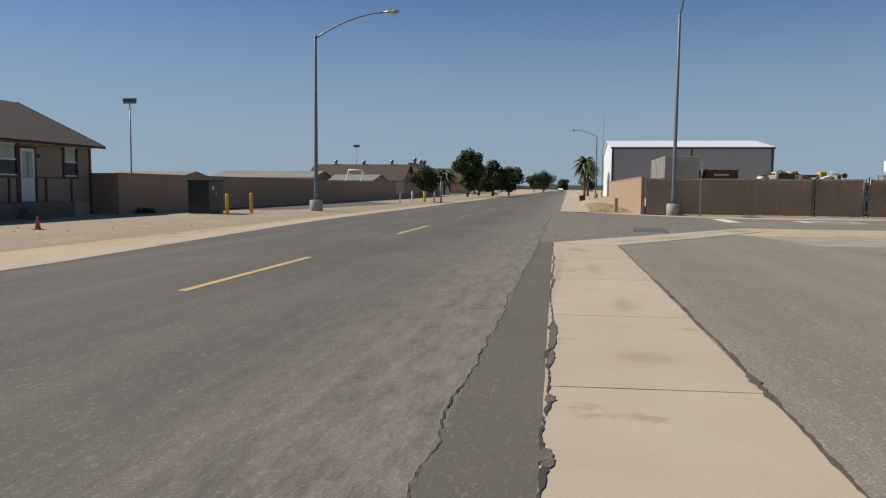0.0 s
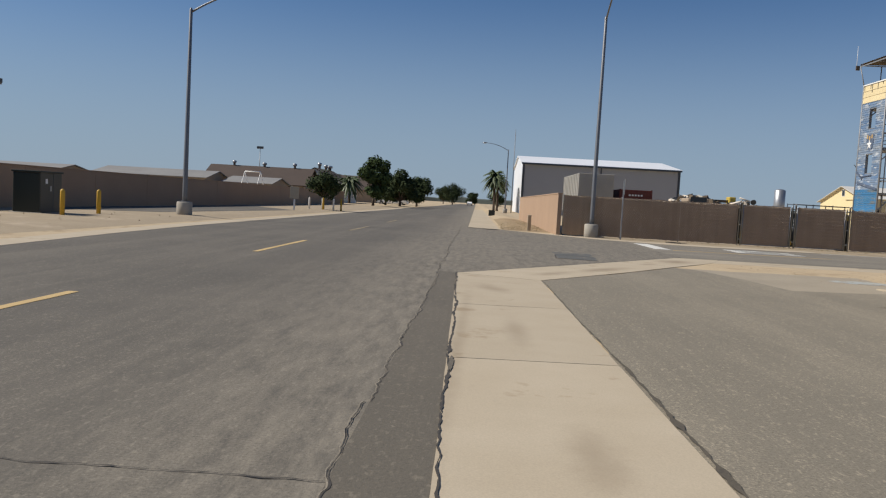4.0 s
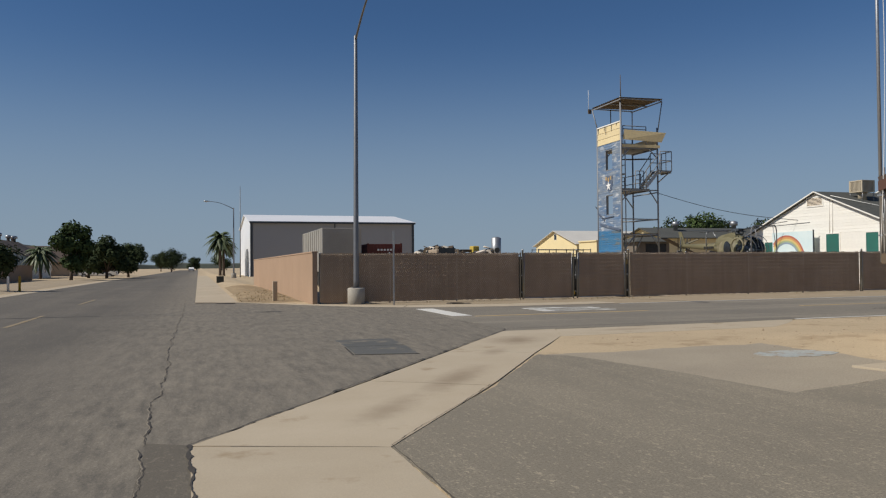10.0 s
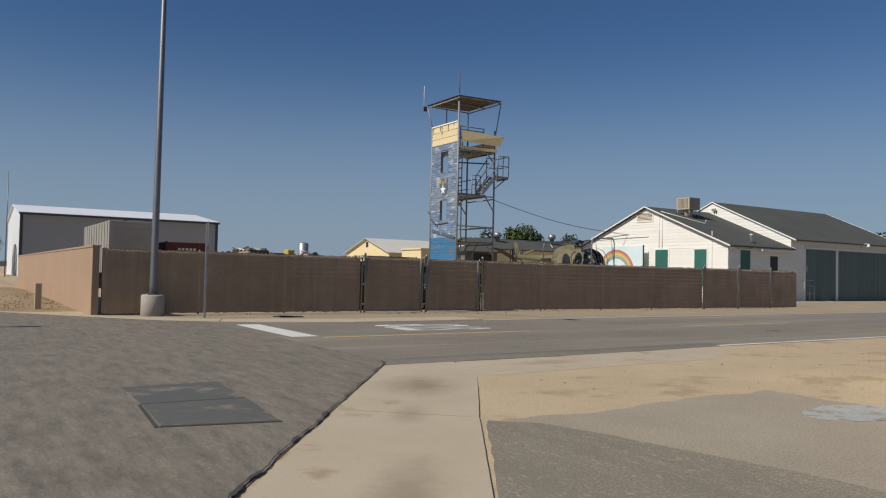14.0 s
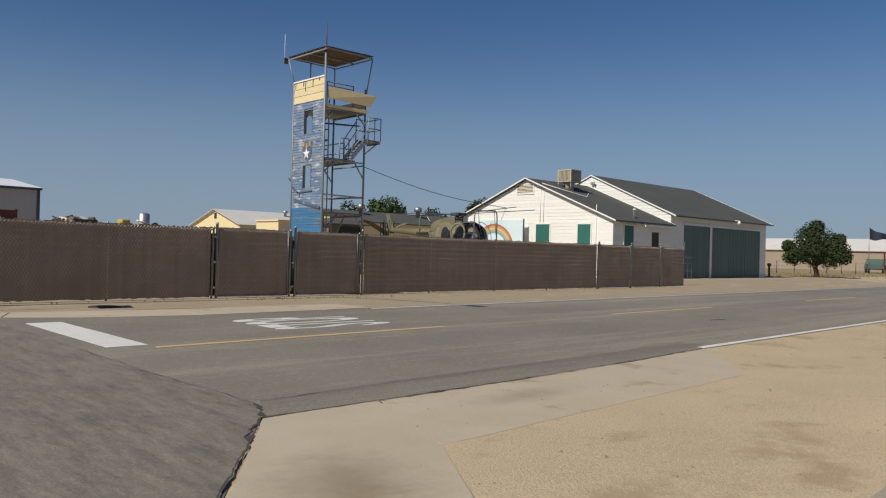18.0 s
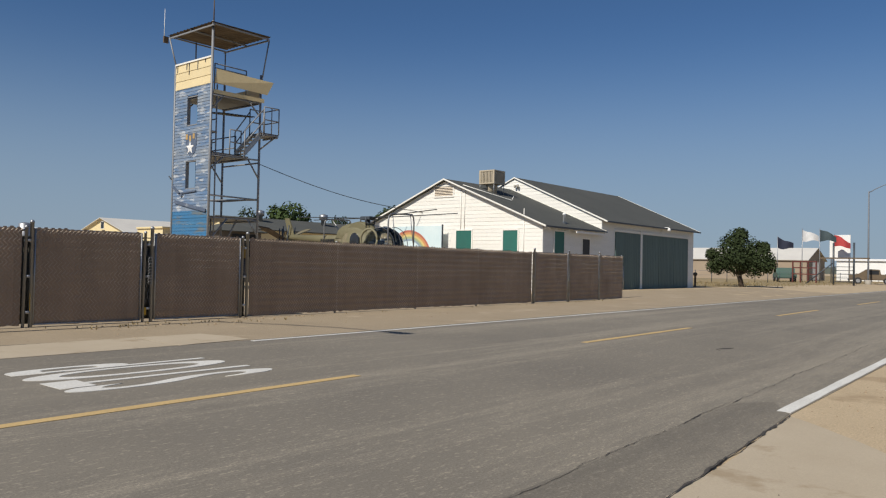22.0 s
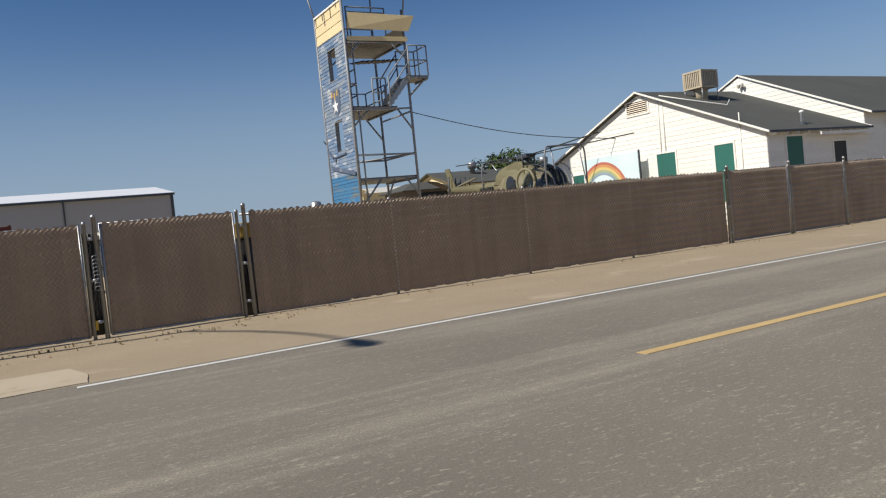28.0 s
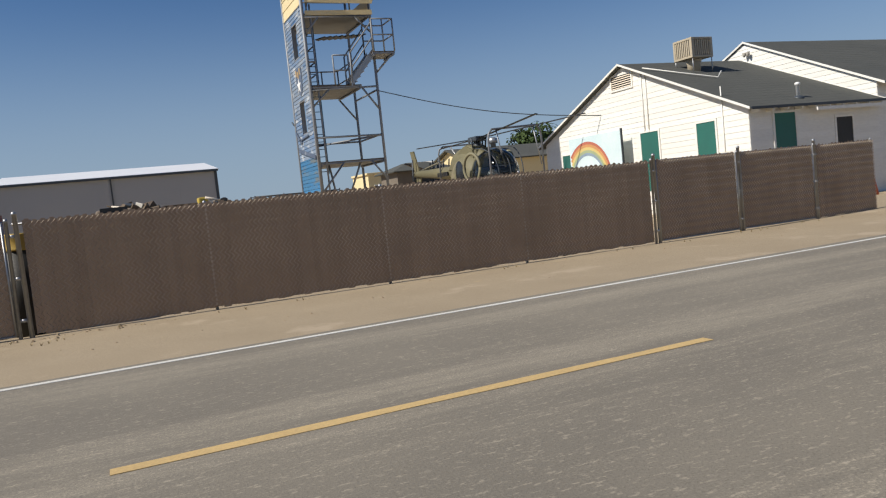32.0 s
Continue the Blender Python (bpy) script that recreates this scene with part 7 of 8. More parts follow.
part("parapet", box(new_bm(), -0.1, 3.4, -0.1, 3.2, 3.3, 3.42, 0.02), CREAM_STUCCO, cf)
for x in (0.4, 1.9):
    wi = part("window", box(new_bm(), x, x + 0.9, -0.03, 0.0, 1.7, 2.6), DARK_GLASS, cf)
    part("frame", box(new_bm(), x - 0.06, x + 0.96, -0.05, -0.02, 2.6, 2.68), WHITE_WOOD, wi)
simple_house("long_low_building", pose(41.4, 73.4, 0), 20, 7, 3.75, 4.75, CREAM_STUCCO, SHINGLE, "long cream building with a dark roof",
             [("s", 1.5, 1.4, 1.1, 1.1), ("s", 5, 1.4, 1.1, 1.1), ("s", 9, 1.4, 1.1, 1.1)], 0.4, [(3.0, 2.4, 0.9, 0.2), (9.8, 2.4, 1.0, 0.22)])
bo = thing("guard_booth", pose(31.6, 62.6, 0), "small brown booth with a hipped roof", "booth")
part("wall", box(new_bm(), 0.3, 3.2, 0.3, 2.8, -0.1, 3.02), mat("grey_brown_boards", (0.19, 0.16, 0.125), (0.15, 0.125, 0.10), 1, 16, 0.85, grain=0.3, stretch=(3, 3, 0.3)), bo)
# dark pane, its colour standing in for the booth's unlit opening
part("window", box(new_bm(), 1.1, 2.9, 0.27, 0.3, 1.5, 2.85), DARK_GLASS, bo)
c = [(0, 0, 3.02), (3.5, 0, 3.02), (3.5, 3.1, 3.02), (0, 3.1, 3.02)]
e = [(1.2, 1.2, 3.46), (2.3, 1.2, 3.46), (2.3, 1.9, 3.46), (1.2, 1.9, 3.46)]
for k in range(4):
    part("roof", sheet(new_bm(), [c[k], c[(k + 1) % 4], e[(k + 1) % 4], e[k]], 0.06), SHINGLE, bo)
part("roof", sheet(new_bm(), e, 0.05), SHINGLE, bo)
for x, y, h, r, sd in ((51, 80, 7.2, 2.2, 24), (86, 72, 8.2, 2.6, 26)):
    tree(pose(x, y, 0), h, r, sd, "green tree behind the yard buildings", LEAF_B, 2200, 0.18, 0.2, 0.3, (0, 0), "yard trees")

for x, y, h, r, sd in ((58.0, 96, 7.3, 3.2, 61), (66.6, 98, 7.7, 3.0, 62), (77.3, 92, 9.3, 2.4, 63), (75.5, 100, 7.9, 2.6, 64), (80.0, 58.5, 6.6, 2.6, 65)):
    tree(pose(x, y, 0), h, r, sd, "dull green tree beyond the yard", LEAF, 2600, 0.2, 0.2, 0.3, (0, 0), "yard trees")

# ---- helicopter on display ----
TRIM_OLIVE = mat("faded_olive_paint", (0.22, 0.20, 0.12), (0.18, 0.165, 0.10), 1.5, 20, 0.7, grain=0.2)
HEADING = -87.5
heli = thing("helicopter", pose(29.20, 47.95, 0.02, 0, 0, HEADING), "olive drab light scout helicopter with four blades", "helicopter")


def egg(b, cx, cz, rx, ry, rz, seg=20, rings=12, nose=0.0):
    prev = None
    for i in range(rings + 1):
        t = math.pi * i / rings
        x = cx - math.cos(t) * rx
        s = math.sin(t) ** 0.8
        ring = [b.verts.new((x, math.cos(a) * ry * s, cz + math.sin(a) * rz * s + nose * math.cos(t))) for a in np.linspace(0, 2 * math.pi, seg, endpoint=False)]
        if prev:
            for k in range(seg):
                b.faces.new((prev[k], prev[(k + 1) % seg], ring[(k + 1) % seg], ring[k])).smooth = True
        prev = ring
    bmesh.ops.remove_doubles(b, verts=b.verts[:], dist=0.002)
    return b


part("fuselage", egg(new_bm(), -0.62, 1.95, 1.02, 0.68, 0.84), OLIVE, heli)
part("canopy_glass", egg(new_bm(), 0.66, 2.00, 0.95, 0.64, 0.80), SMOKED, heli, "round cockpit glazing")
for y in (-0.02, 0.60, -0.60):
    part("canopy_frame", pipe(new_bm(), [(0.66 + 0.97 * math.cos(a), y * (1 - 0.3 * abs(math.cos(a))), 2.0 + 0.82 * math.sin(a)) for a in np.linspace(-0.9, 1.6, 12)], 0.016, seg=5), METAL_DARK, heli)
part("seat", box(new_bm(), 0.10, 0.55, -0.45, 0.45, 1.35, 2.15, 0.06), BLACK, heli, "dark cabin seats")
part("instrument_panel", box(new_bm(), 1.05, 1.2, -0.2, 0.2, 1.4, 2.05, 0.03), BLACK, heli)
part("engine_cowl", egg(new_bm(), -0.85, 2.45, 1.15, 0.38, 0.56), OLIVE, heli)
b = new_bm()
prof = [(0.05, 2.55), (-0.02, 2.92), (-0.45, 3.06), (-0.95, 2.98), (-1.75, 2.55), (-2.1, 2.25), (-0.6, 2.2)]
f, g = [b.verts.new((x, -0.30, z)) for x, z in prof], [b.verts.new((x, 0.30, z)) for x, z in prof]
b.faces.new(f)
b.faces.new(g[::-1])
for i in range(len(prof)):
    b.faces.new((f[(i + 1) % len(prof)], f[i], g[i], g[(i + 1) % len(prof)]))
bmesh.ops.bevel(b, geom=b.edges[:], offset=0.09, segments=3, affect="EDGES")
part("rotor_fairing", b, OLIVE, heli, "tall olive fairing behind the rotor mast")
part("nose_light", lathe(new_bm(), [(0.02, -0.16), (0.12, -0.10), (0.16, 0.0), (0.12, 0.10), (0.02, 0.16)], 14, (1.18, -0.36, 1.98)), GALV, heli, "round silver lamp at the nose")
b = new_bm()
pipe(b, [(-1.0, 0, 2.15), (-2.2, 0, 2.26), (-5.3, 0, 2.42)], 0.36, 0.10, 12)
part("tail_boom", b, OLIVE, heli)
part("tail_fin", sheet(new_bm(), [(-4.75, 0.02, 2.40), (-5.15, 0.02, 2.40), (-5.45, 0.02, 3.28), (-5.15, 0.02, 3.28)], 0.05), OLIVE, heli)
part("tail_fin", sheet(new_bm(), [(-4.8, 0.02, 2.35), (-5.2, 0.02, 2.35), (-5.2, 0.02, 1.65), (-4.95, 0.02, 1.65)], 0.05), OLIVE, heli)
part("stabiliser", sheet(new_bm(), [(-4.6, 0.0, 2.48), (-5.1, 0.0, 2.48), (-5.2, 1.1, 2.80), (-4.85, 1.1, 2.80)], 0.04), OLIVE, heli)
part("tail_rotor", rod(new_bm(), (-5.15, -0.16, 1.80), (-5.0, -0.16, 2.95), 0.03, None, 6), METAL_DARK, heli)
part("mast", lathe(new_bm(), [(0.20, 2.75), (0.13, 3.0), (0.08, 3.24)], 12, (-0.25, 0, 0)), METAL_DARK, heli)
part("hub", box(new_bm(), -0.52, 0.02, -0.20, 0.20, 3.10, 3.26, 0.04), METAL_DARK, heli)
for k in range(4):
    ca = k * math.pi / 2 + 0.5
    part("pitch_link", rod(new_bm(), (-0.25 + math.cos(ca) * 0.28, math.sin(ca) * 0.28, 2.88), (-0.25 + math.cos(ca) * 0.33, math.sin(ca) * 0.33, 3.2), 0.03, None, 6), METAL_DARK, heli)
for turn, rise in ((-92, 0.24), (-64, 0.22), (97, 0.10), (84, 0.02)):
    a = radians(turn - HEADING)
    d, s = Vector((math.cos(a), math.sin(a), 0)), Vector((-math.sin(a), math.cos(a), 0))
    o = Vector((-0.25, 0, 3.19))
    b = new_bm()
    prev = None
    for i in range(9):
        u = i / 8
        c0 = o + d * (0.15 + 3.75 * u) + Vector((0, 0, rise * u))
        w = 0.085 if i else 0.05
        ring = [b.verts.new(c0 + s * w), b.verts.new(c0 + Vector((0, 0, 0.02))), b.verts.new(c0 - s * w), b.verts.new(c0 - Vector((0, 0, 0.018)))]
        if prev:
            for q in range(4):
                b.faces.new((prev[q], prev[(q + 1) % 4], ring[(q + 1) % 4], ring[q]))
        prev = ring
    part("rotor_blade", b, METAL_DARK, heli)
for s in (-1, 1):
    b = new_bm()
    pipe(b, [(0.45 + 0.40 * math.cos(t), s * (0.665 - 0.06 * math.cos(t)), 2.25 + 0.44 * math.sin(t)) for t in np.linspace(0, 6.2832, 25)], 0.05, seg=6)
    part("door_rim", b, TRIM_OLIVE, heli, "pale olive rim of the front door")
for s in (-1, 1):
    part("skid", pipe(new_bm(), [(1.3, s * 0.95, 0.38), (1.1, s * 0.95, 0.18), (-1.2, s * 0.95, 0.16)], 0.045), OLIVE, heli)
    for x in (0.7, -0.5):
        part("skid_strut", rod(new_bm(), (x, s * 0.45, 1.35), (x, s * 0.93, 0.2), 0.04, None, 6), OLIVE, heli)
    dr = part("door_opening", egg(new_bm(), 0.0, 2.1, 0.27, 0.04, 0.42), DARK_GLASS, heli, "dark open cabin door")
    dr.location = (-0.38, s * 0.665, 0.02)
for k in range(6):
    part("marking_bar", box(new_bm(), -2.05 - k * 0.15, -1.95 - k * 0.15, -0.315 + k * 0.012, -0.27, 2.16, 2.30), BLACK, heli)
part("stand", box(new_bm(), -1.0, 1.0, -1.1, 1.1, -0.06, 0.115), CONCRETE_GREY, heli)
fr = thing("pipe_arch", pose(0, 0, 0), "bent galvanised pipe arch over the helicopter nose", "arch")
for p0, p1 in (((28.72, 46.55), (30.85, 47.05)),):
    a, c = Vector((*p0, 0)), Vector((*p1, 0))
    up = lambda q, z: Vector((q.x, q.y, z))
    part("hoop", pipe(new_bm(), [up(a, 0), up(a, 3.0), up(a.lerp(c, 0.02), 3.2), up(a.lerp(c, 0.08), 3.33), up(a.lerp(c, 0.92), 3.42), up(a.lerp(c, 0.98), 3.28), up(c, 3.08), up(c, 0)], 0.032), POLE_STEEL, fr)
for u in (0.15, 0.85):
    p = Vector((28.72, 46.55, 3.36)).lerp(Vector((30.85, 47.05, 3.40)), u)
    part("hanger", rod(new_bm(), p, p - Vector((-0.2, 0, 1.2)), 0.022, None, 6), GALV, fr)

rear = thing("pipe_arch", pose(0, 0, 0), "bent galvanised pipe arch beside the tail boom", "arch")
part("hoop", pipe(new_bm(), [(28.86, 50.57, 0), (28.86, 50.57, 2.95), (28.9, 50.55, 3.12), (29.02, 50.5, 3.2), (30.5, 50.7, 3.24), (30.62, 50.72, 3.1), (30.65, 50.73, 0)], 0.028), POLE_STEEL, rear)
part("strut", rod(new_bm(), (29.3, 50.54, 3.2), (29.55, 50.1, 2.45), 0.025, None, 6), GALV, rear)
scrap = thing("aircraft_scrap", pose(0, 0, 0), "dark bent aircraft panels and frames on the ground", "scrap")
part("panel", sheet(new_bm(), [(30.04, 56, 2.97), (31.98, 56, 2.10), (31.98, 56.9, 2.23), (30.04, 56.9, 3.09)], 0.06), RUSTY_SHEET, scrap, "slanted dark wing panel")
part("panel", box(new_bm(), 30.44, 32.58, 55.9, 56.8, 0.0, 1.2, 0.05), METAL_DARK, scrap)
for k in range(4):
    o = k * 0.16
    part("truss_bar", rod(new_bm(), (30.95 + o, 56.0, 1.0), (30.95 + o * 1.6, 56.0, 3.08), 0.03, None, 5), METAL_DARK, scrap)
    part("truss_bar", rod(new_bm(), (30.95 + o * 1.6, 56.3, 1.0), (30.95 + o, 56.3, 2.98), 0.03, None, 5), METAL_DARK, scrap)

# ---- east: tree, flags, gate, far sheds ----
et = thing("tree", pose(61.95, 43.2, 0.1), "dense round dark green tree on dry grass", "tree")
b = new_bm()
pipe(b, [(0, 0, -0.1), (0.05, 0.1, 0.5), (-0.1, 0.2, 1.0)], 0.20, 0.15, 9)
lumps = []
for x, y, z, r in ((-0.1, 1.5, 2.1, 0.95), (-0.2, 2.0, 1.75, 0.75), (0.1, 1.0, 3.0, 0.95), (0.0, 0.5, 3.55, 0.80), (0.2, 0.2, 3.95, 0.52), (0.0, -0.3, 2.9, 1.05), (0.1, -1.1, 2.6, 0.95), (-0.1, -1.7, 2.1, 0.85),
                   (0.0, -2.1, 1.75, 0.60), (0.2, -0.9, 1.7, 0.85), (-0.9, 0.2, 2.2, 0.95), (0.9, 0.2, 2.3, 0.95), (0.1, 0.4, 1.9, 0.95), (-0.5, 2.3, 2.5, 0.45), (0.3, -1.6, 3.0, 0.45)):
    y, z = y * 0.86, z - 0.12
    pipe(b, [(-0.1, 0.2, 0.9), (x * 0.5, y * 0.5 + 0.1, 0.6 + z * 0.45), (x, y, z)], 0.08, 0.02, 6)
    lumps.append((x, y, z, r))
part("trunk", b, BARK, et)
part("crown", leaf_crown(new_bm(), lumps, 13000, 0.085, 44), LEAF, et)
bm = new_bm()
prism(bm, [(59, 43.2), (330, 41.0), (330, 160), (70, 160), (58, 62)], -0.3, 0.168)
structure("dry_field", bm, DRYGRASS, "dry yellow grass field beyond the barn")
gt = thing("arch_gate", pose(86, 40.65, 0.1), "dark steel gate arch with braces in the field", "gate")
for y in (0, 1.75):
    part("post", rod(new_bm(), (0, y, 0), (0, y, 4.1), 0.09, None, 8), METAL_DARK, gt)
part("lintel", box(new_bm(), -0.1, 0.1, -1.3, 2.9, 2.55, 2.68), RUSTY_SHEET, gt)
part("brace", rod(new_bm(), (0, 4.2, 0.1), (0, 1.75, 2.2), 0.06, None, 6), METAL_DARK, gt)
for k in range(5):
    part("gate_bar", rod(new_bm(), (0, 0, 0.4 + k * 0.35), (0, 1.75, 0.4 + k * 0.35), 0.03, None, 6), METAL_DARK, gt)
bb = thing("blank_board", pose(104, 44.5, 0.1), "tall blank white board on posts", "board")
part("panel", box(new_bm(), 0, 0.12, 0, 2.2, 3.0, 5.65, 0.02), PLAIN_WHITE, bb)
for y in (0.15, 2.05):
    part("post", rod(new_bm(), (0.2, y, 0), (0.2, y, 5.7), 0.07, None, 6), GALV, bb)
FLAGS = (((0.02, 0.025, 0.05), 100, 51.4, 5.4, "dark"), ((0.75, 0.75, 0.75), 100, 48.7, 6.26, "white"), ((0.06, 0.09, 0.10), 100, 46.85, 6.23, "dark green"), ((0.50, 0.06, 0.06), 102, 45.8, 5.64, "red"))
for k, (col, x, y, h, word) in enumerate(FLAGS):
    t = thing("flag", pose(x, y, 0.1), word + " flag flying on a thin steel pole", "flag", "flags")
    part("pole", rod(new_bm(), (0, 0, 0), (0, 0, h), 0.05, 0.03, 6), GALV, t)
    b = new_bm()
    rows = []
    for i in range(9):
        u = i / 8
        rows.append([b.verts.new((u * 0.9 + 0.16 * math.sin(u * 7), -u * 1.5, h - 0.05 - v * (1.35 - 0.75 * u) - u * 0.85 - 0.12 * math.sin(u * 5 + k))) for v in (0, 0.33, 0.67, 1)])
    for r0, r1 in zip(rows, rows[1:]):
        for q in range(3):
            b.faces.new((r0[q], r0[q + 1], r1[q + 1], r1[q])).smooth = True
    part("cloth", b, mat("flag_cloth_" + str(k), col, tuple(v * 0.7 for v in col), 1.2, 12, 0.8, grain=0.1, bump=0), t)
simple_house("far_shed", pose(128, 52.6, 0.1, 0, 0, 90), 22, 10, 2.9, 4.6, TAN_STUCCO, PALE_ROOF, "long pale roofed metal shed across the field", [("w", 3, 0.2, 4, 2.4)], 0.3)
fs = thing("white_warehouse", pose(135, 36, 0.1), "long white flat roofed warehouse far off", "warehouse")
part("wall", box(new_bm(), 0, 60, 0, 16.5, -0.2, 3.1), PLAIN_WHITE, fs)
part("roof", box(new_bm(), -0.3, 60.3, -0.3, 16.8, 3.1, 3.4), METAL_WHITE, fs)
for x in (9, 26, 41):
    part("roof_unit", box(new_bm(), x, x + 1.8, 8, 10, 3.4, 4.2, 0.05), GALV, fs)
TRUCK_GREEN = mat("faded_green_truck", (0.06, 0.125, 0.10), (0.075, 0.12, 0.10), 1, 18, 0.6, grain=0.2)
vehicle("tow_truck", pose(100, 50.6, 0.16, 0, 0, 22), 5.0, 2.0, TRUCK_GREEN, "green old truck parked in the field", True, "field vehicles")
vehicle("car", pose(74, 62, 0.16, 0, 0, 20), 4.6, 1.9, PLAIN_WHITE, "white car parked in the field", False, "field vehicles")
vehicle("car", pose(67, 58, 0.16, 0, 0, -15), 4.6, 1.9, PALE_BLUE, "pale blue car parked by the barn", False, "field vehicles")
vehicle("tow_truck", pose(100, 41.5, 0.16, 0, 0, 100), 4.6, 2.0, RUSTY_SHEET, "rusty brown pickup parked by the fence", True, "field vehicles")
rr = thing("red_trailer_frame", pose(97, 46.4, 0.15, 0, 0, 75), "rust red steel trailer frame in the field", "trailer")
for k in range(4):
    part("upright", box(new_bm(), k * 0.9, k * 0.9 + 0.12, 0, 0.12, 0.0, 2.4), RUST_RED, rr)
for z in (0.9, 1.6, 2.3):
    part("beam", box(new_bm(), 0, 2.8, 0.0, 0.1, z, z + 0.12), RUST_RED, rr)
# field fence posts with wire
ff = thing("field_fence", pose(0, 0, 0.13), "low wire fence with steel posts along the field", "fence")
for k in range(26):
    x = 64 + k * 3.2
    part("post", rod(new_bm(), (x, 52 - k * 0.32, -0.1), (x, 52 - k * 0.32, 1.2), 0.035, None, 5), METAL_DARK, ff)
for z in (0.4, 0.75, 1.15):
    part("wire", rod(new_bm(), (64, 52, z), (144, 44, z), 0.012, None, 4), GALV, ff)
# ladder frame and stand by the barn corner
fm = thing("ladder_frame", pose(42.35, 43.3, 0.12), "grey steel frame leaning by the barn corner", "rack")
for x in (0, 0.55, 1.0):
    part("upright", rod(new_bm(), (x, 0, 0), (x, 0, 1.3), 0.02, None, 6), GALV, fm)
for z in (0.5, 0.95, 1.28):
    part("bar", rod(new_bm(), (0, 0, z), (1.0, 0, z), 0.018, None, 6), GALV, fm)
hy = thing("standpipe", pose(57.3, 44.8, 0.15), "short rusty standpipe beside the barn", "standpipe")
part("pipe", lathe(new_bm(), [(0.10, 0), (0.07, 0.1), (0.07, 0.75), (0.14, 0.8), (0.14, 0.95), (0.03, 1.0)], 10), RUSTY_SHEET, hy)

# low dark woods along the horizon
WOODS = mat("far_hazy_woods", (0.10, 0.115, 0.095), (0.075, 0.09, 0.08), 0.02, 0.2, 0.95, grain=0.4, bump=0)
rnd = random.Random(88)
b = new_bm()
prev = None
for k in range(361):
    a = 2 * math.pi * k / 360
    r = 900 + 40 * noise.noise((math.cos(a) * 6, math.sin(a) * 6, 0))
    h = 6.0 + 5.0 * noise.noise((math.cos(a) * 22, math.sin(a) * 22, 3)) + 2.0 * noise.noise((math.cos(a) * 90, math.sin(a) * 90, 5))
    pair = [b.verts.new((math.cos(a) * rr, 30 + math.sin(a) * rr, z)) for rr, z in ((r, -1), (r + 2, max(2.5, h) * 0.8), (r + 12, max(2.5, h)))]
    if prev:
        for q in range(2):
            b.faces.new((prev[q], prev[q + 1], pair[q + 1], pair[q]))
    prev = pair
structure("backdrop", b, WOODS, "low dark line of far woods on the horizon", "backdrop")

# ---- small clutter on the dirt ----
def clods(name, areas, count, size, mt, label, seed):
    rnd = random.Random(seed)
    verts, faces = [], []
    for k in range(count):
        x0, x1, y0, y1 = areas[rnd.randrange(len(areas))]
        x, y, s = rnd.uniform(x0, x1), rnd.uniform(y0, y1), size * rnd.uniform(0.3, 1.0) ** 2
        z = max(ground_z(x, y), -0.01)
        o = len(verts)
        ring = [(x + math.cos(a) * s * rnd.uniform(0.7, 1.2), y + math.sin(a) * s * rnd.uniform(0.7, 1.2), z) for a in (0.2, 1.5, 2.7, 3.9, 5.2)]
        verts += ring + [(x + rnd.uniform(-0.3, 0.3) * s, y + rnd.uniform(-0.3, 0.3) * s, z + s * rnd.uniform(0.5, 1.0))]
        faces += [(o + i, o + (i + 1) % 5, o + 5) for i in range(5)]
    me = bpy.data.meshes.new(name)
    me.from_pydata(verts, [], faces)
    me.materials.append(mt)
    return tagged(new(name, me), label, "debris", "", "stuff")


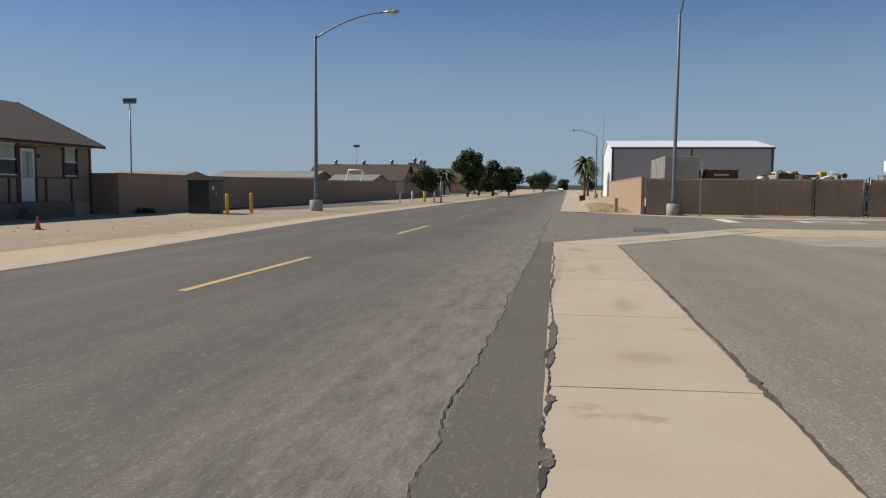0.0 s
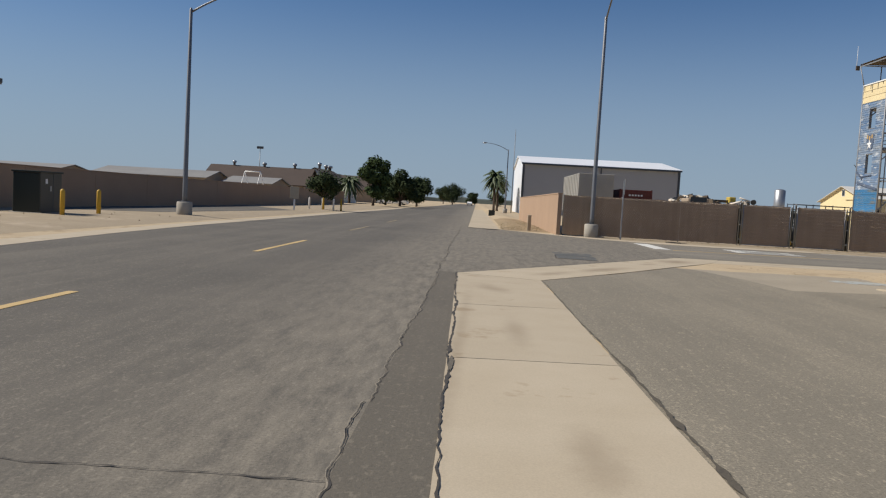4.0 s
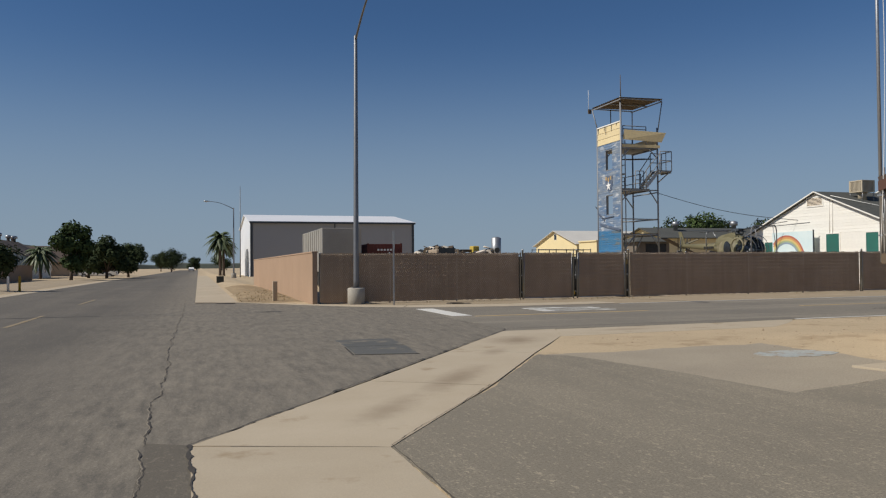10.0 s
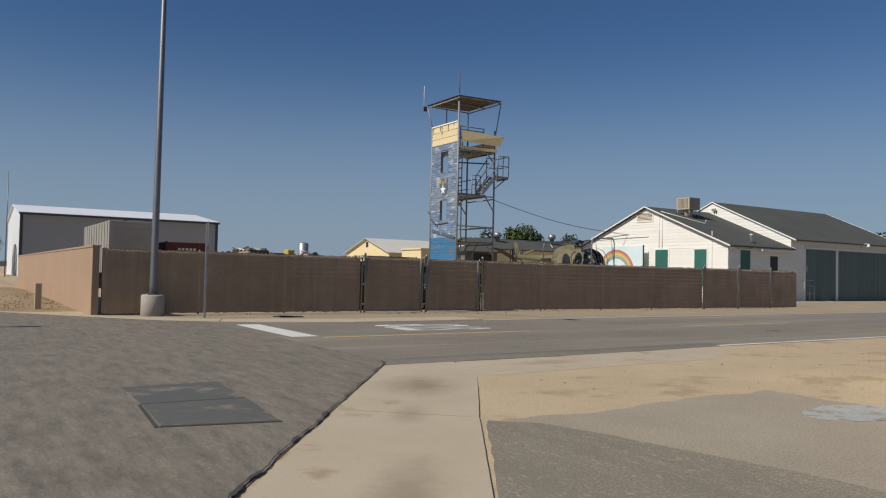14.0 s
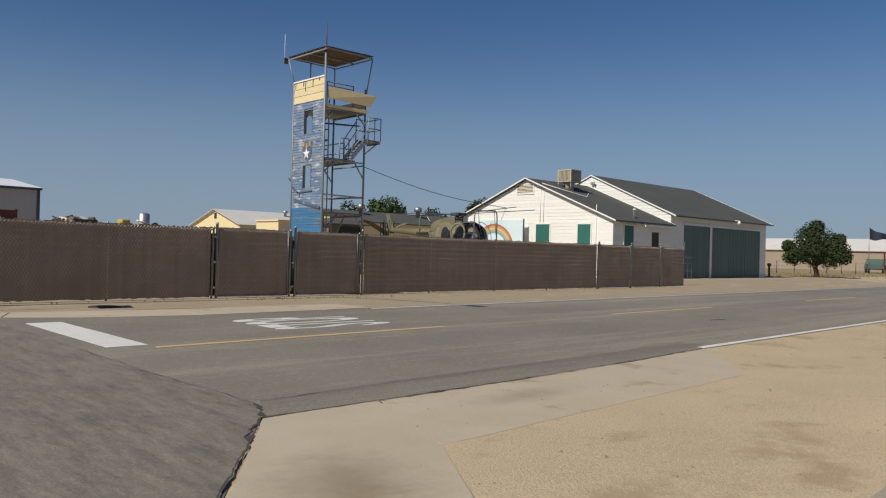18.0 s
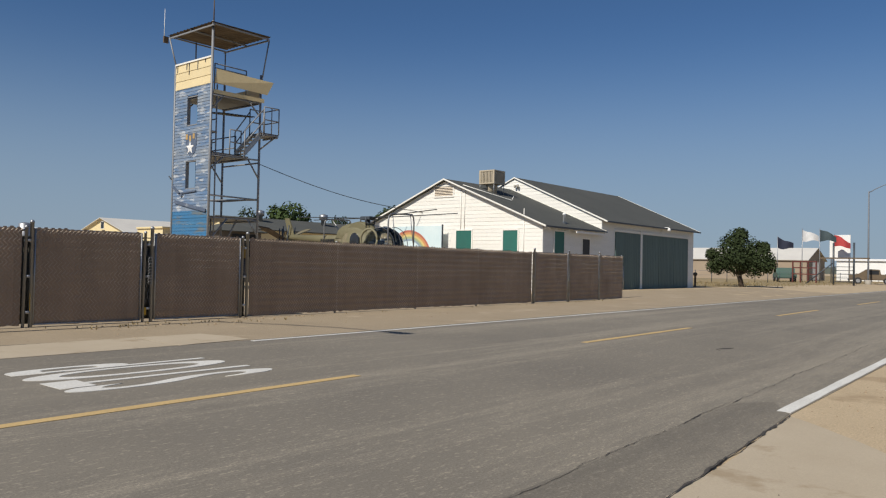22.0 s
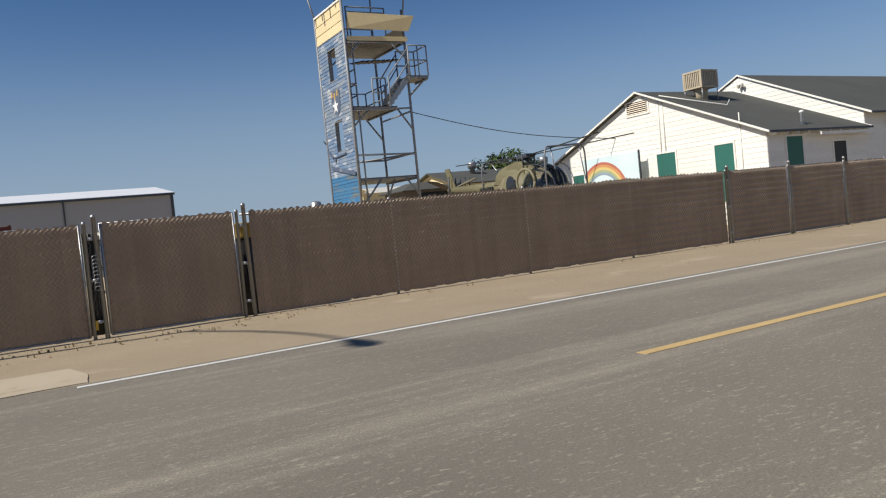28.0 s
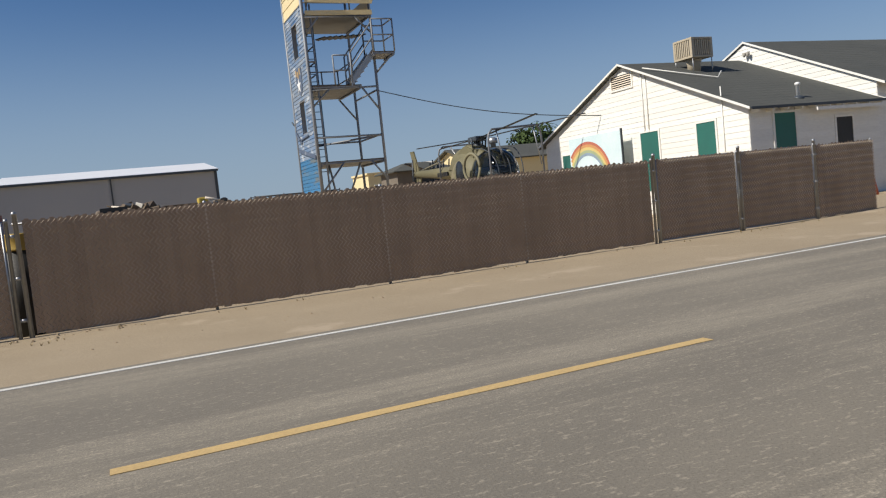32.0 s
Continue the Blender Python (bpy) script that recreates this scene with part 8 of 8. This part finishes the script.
CLOD = mat("dirt_clod", (0.33, 0.25, 0.16), (0.25, 0.19, 0.12), 5, 30, 0.95, grain=0.4)
clods("dirt_clods", [(5, 36, 37.2, 39.6), (7.2, 30, 21, 25.4), (12, 40, 22, 27.0), (-16, -9.6, 10, 36)], 900, 0.032, CLOD, "scattered small brown dirt clods and stones", 9)
clods("dirt_clods", [(16.5, 18.6, 39.2, 39.6), (12.5, 16.8, 38.4, 39.5)], 90, 0.055, CLOD, "dirt clods heaped along the fence foot", 10)
clods("pebbles", [(7.6, 20, 22.0, 25.3), (9, 18, 20.6, 24), (13.5, 26, 25.5, 27.1)], 1100, 0.017, CLOD, "small brown pebbles and clods on the sand", 21)
clods("grit", [(0.5, 1.7, 2, 18), (-2, 0.3, 2, 18), (1.8, 6, 6, 20), (5.4, 6.6, 24.6, 26.4), (6.8, 11, 25.7, 26.9)], 620, 0.010, TAR, "loose dark grit on the pavement", 11)


def weeds(areas, count, height, mt, label, seed):
    rnd = random.Random(seed)
    b = new_bm()
    for k in range(count):
        x0, x1, y0, y1 = areas[rnd.randrange(len(areas))]
        c = Vector((rnd.uniform(x0, x1), rnd.uniform(y0, y1), 0))
        c.z = ground_z(c.x, c.y)
        for j in range(rnd.randrange(4, 10)):
            a = rnd.uniform(0, 6.28)
            h = height * rnd.uniform(0.4, 1.0)
            d = Vector((math.cos(a), math.sin(a), 0)) * h * rnd.uniform(0.2, 0.8)
            s = Vector((-math.sin(a), math.cos(a), 0)) * 0.008
            b.faces.new([b.verts.new(p) for p in (c - s, c + s, c + d + Vector((0, 0, h)))])
    ob = new("dry_weeds", mesh_of("dry_weeds", b, mt))
    return tagged(ob, label, "weeds", "", "stuff")


STRAW = mat("dry_straw", (0.32, 0.24, 0.11), (0.24, 0.19, 0.09), 3, 20, 0.9, grain=0.3)
weeds([(12.6, 17.5, 38.6, 39.5), (5, 36, 39.3, 39.65), (2.0, 3.9, 44, 62), (-16, -10, 12, 34)], 150, 0.07, STRAW, "sparse dry straw coloured weeds on the dirt", 12)
weeds([(60, 110, 41, 52), (57, 75, 44, 60)], 1400, 0.22, STRAW, "dry yellow grass tufts in the field", 13)
weeds([(1.7, 3.9, 43, 50)], 90, 0.08, STRAW, "dry yellow grass by the tan wall", 14)
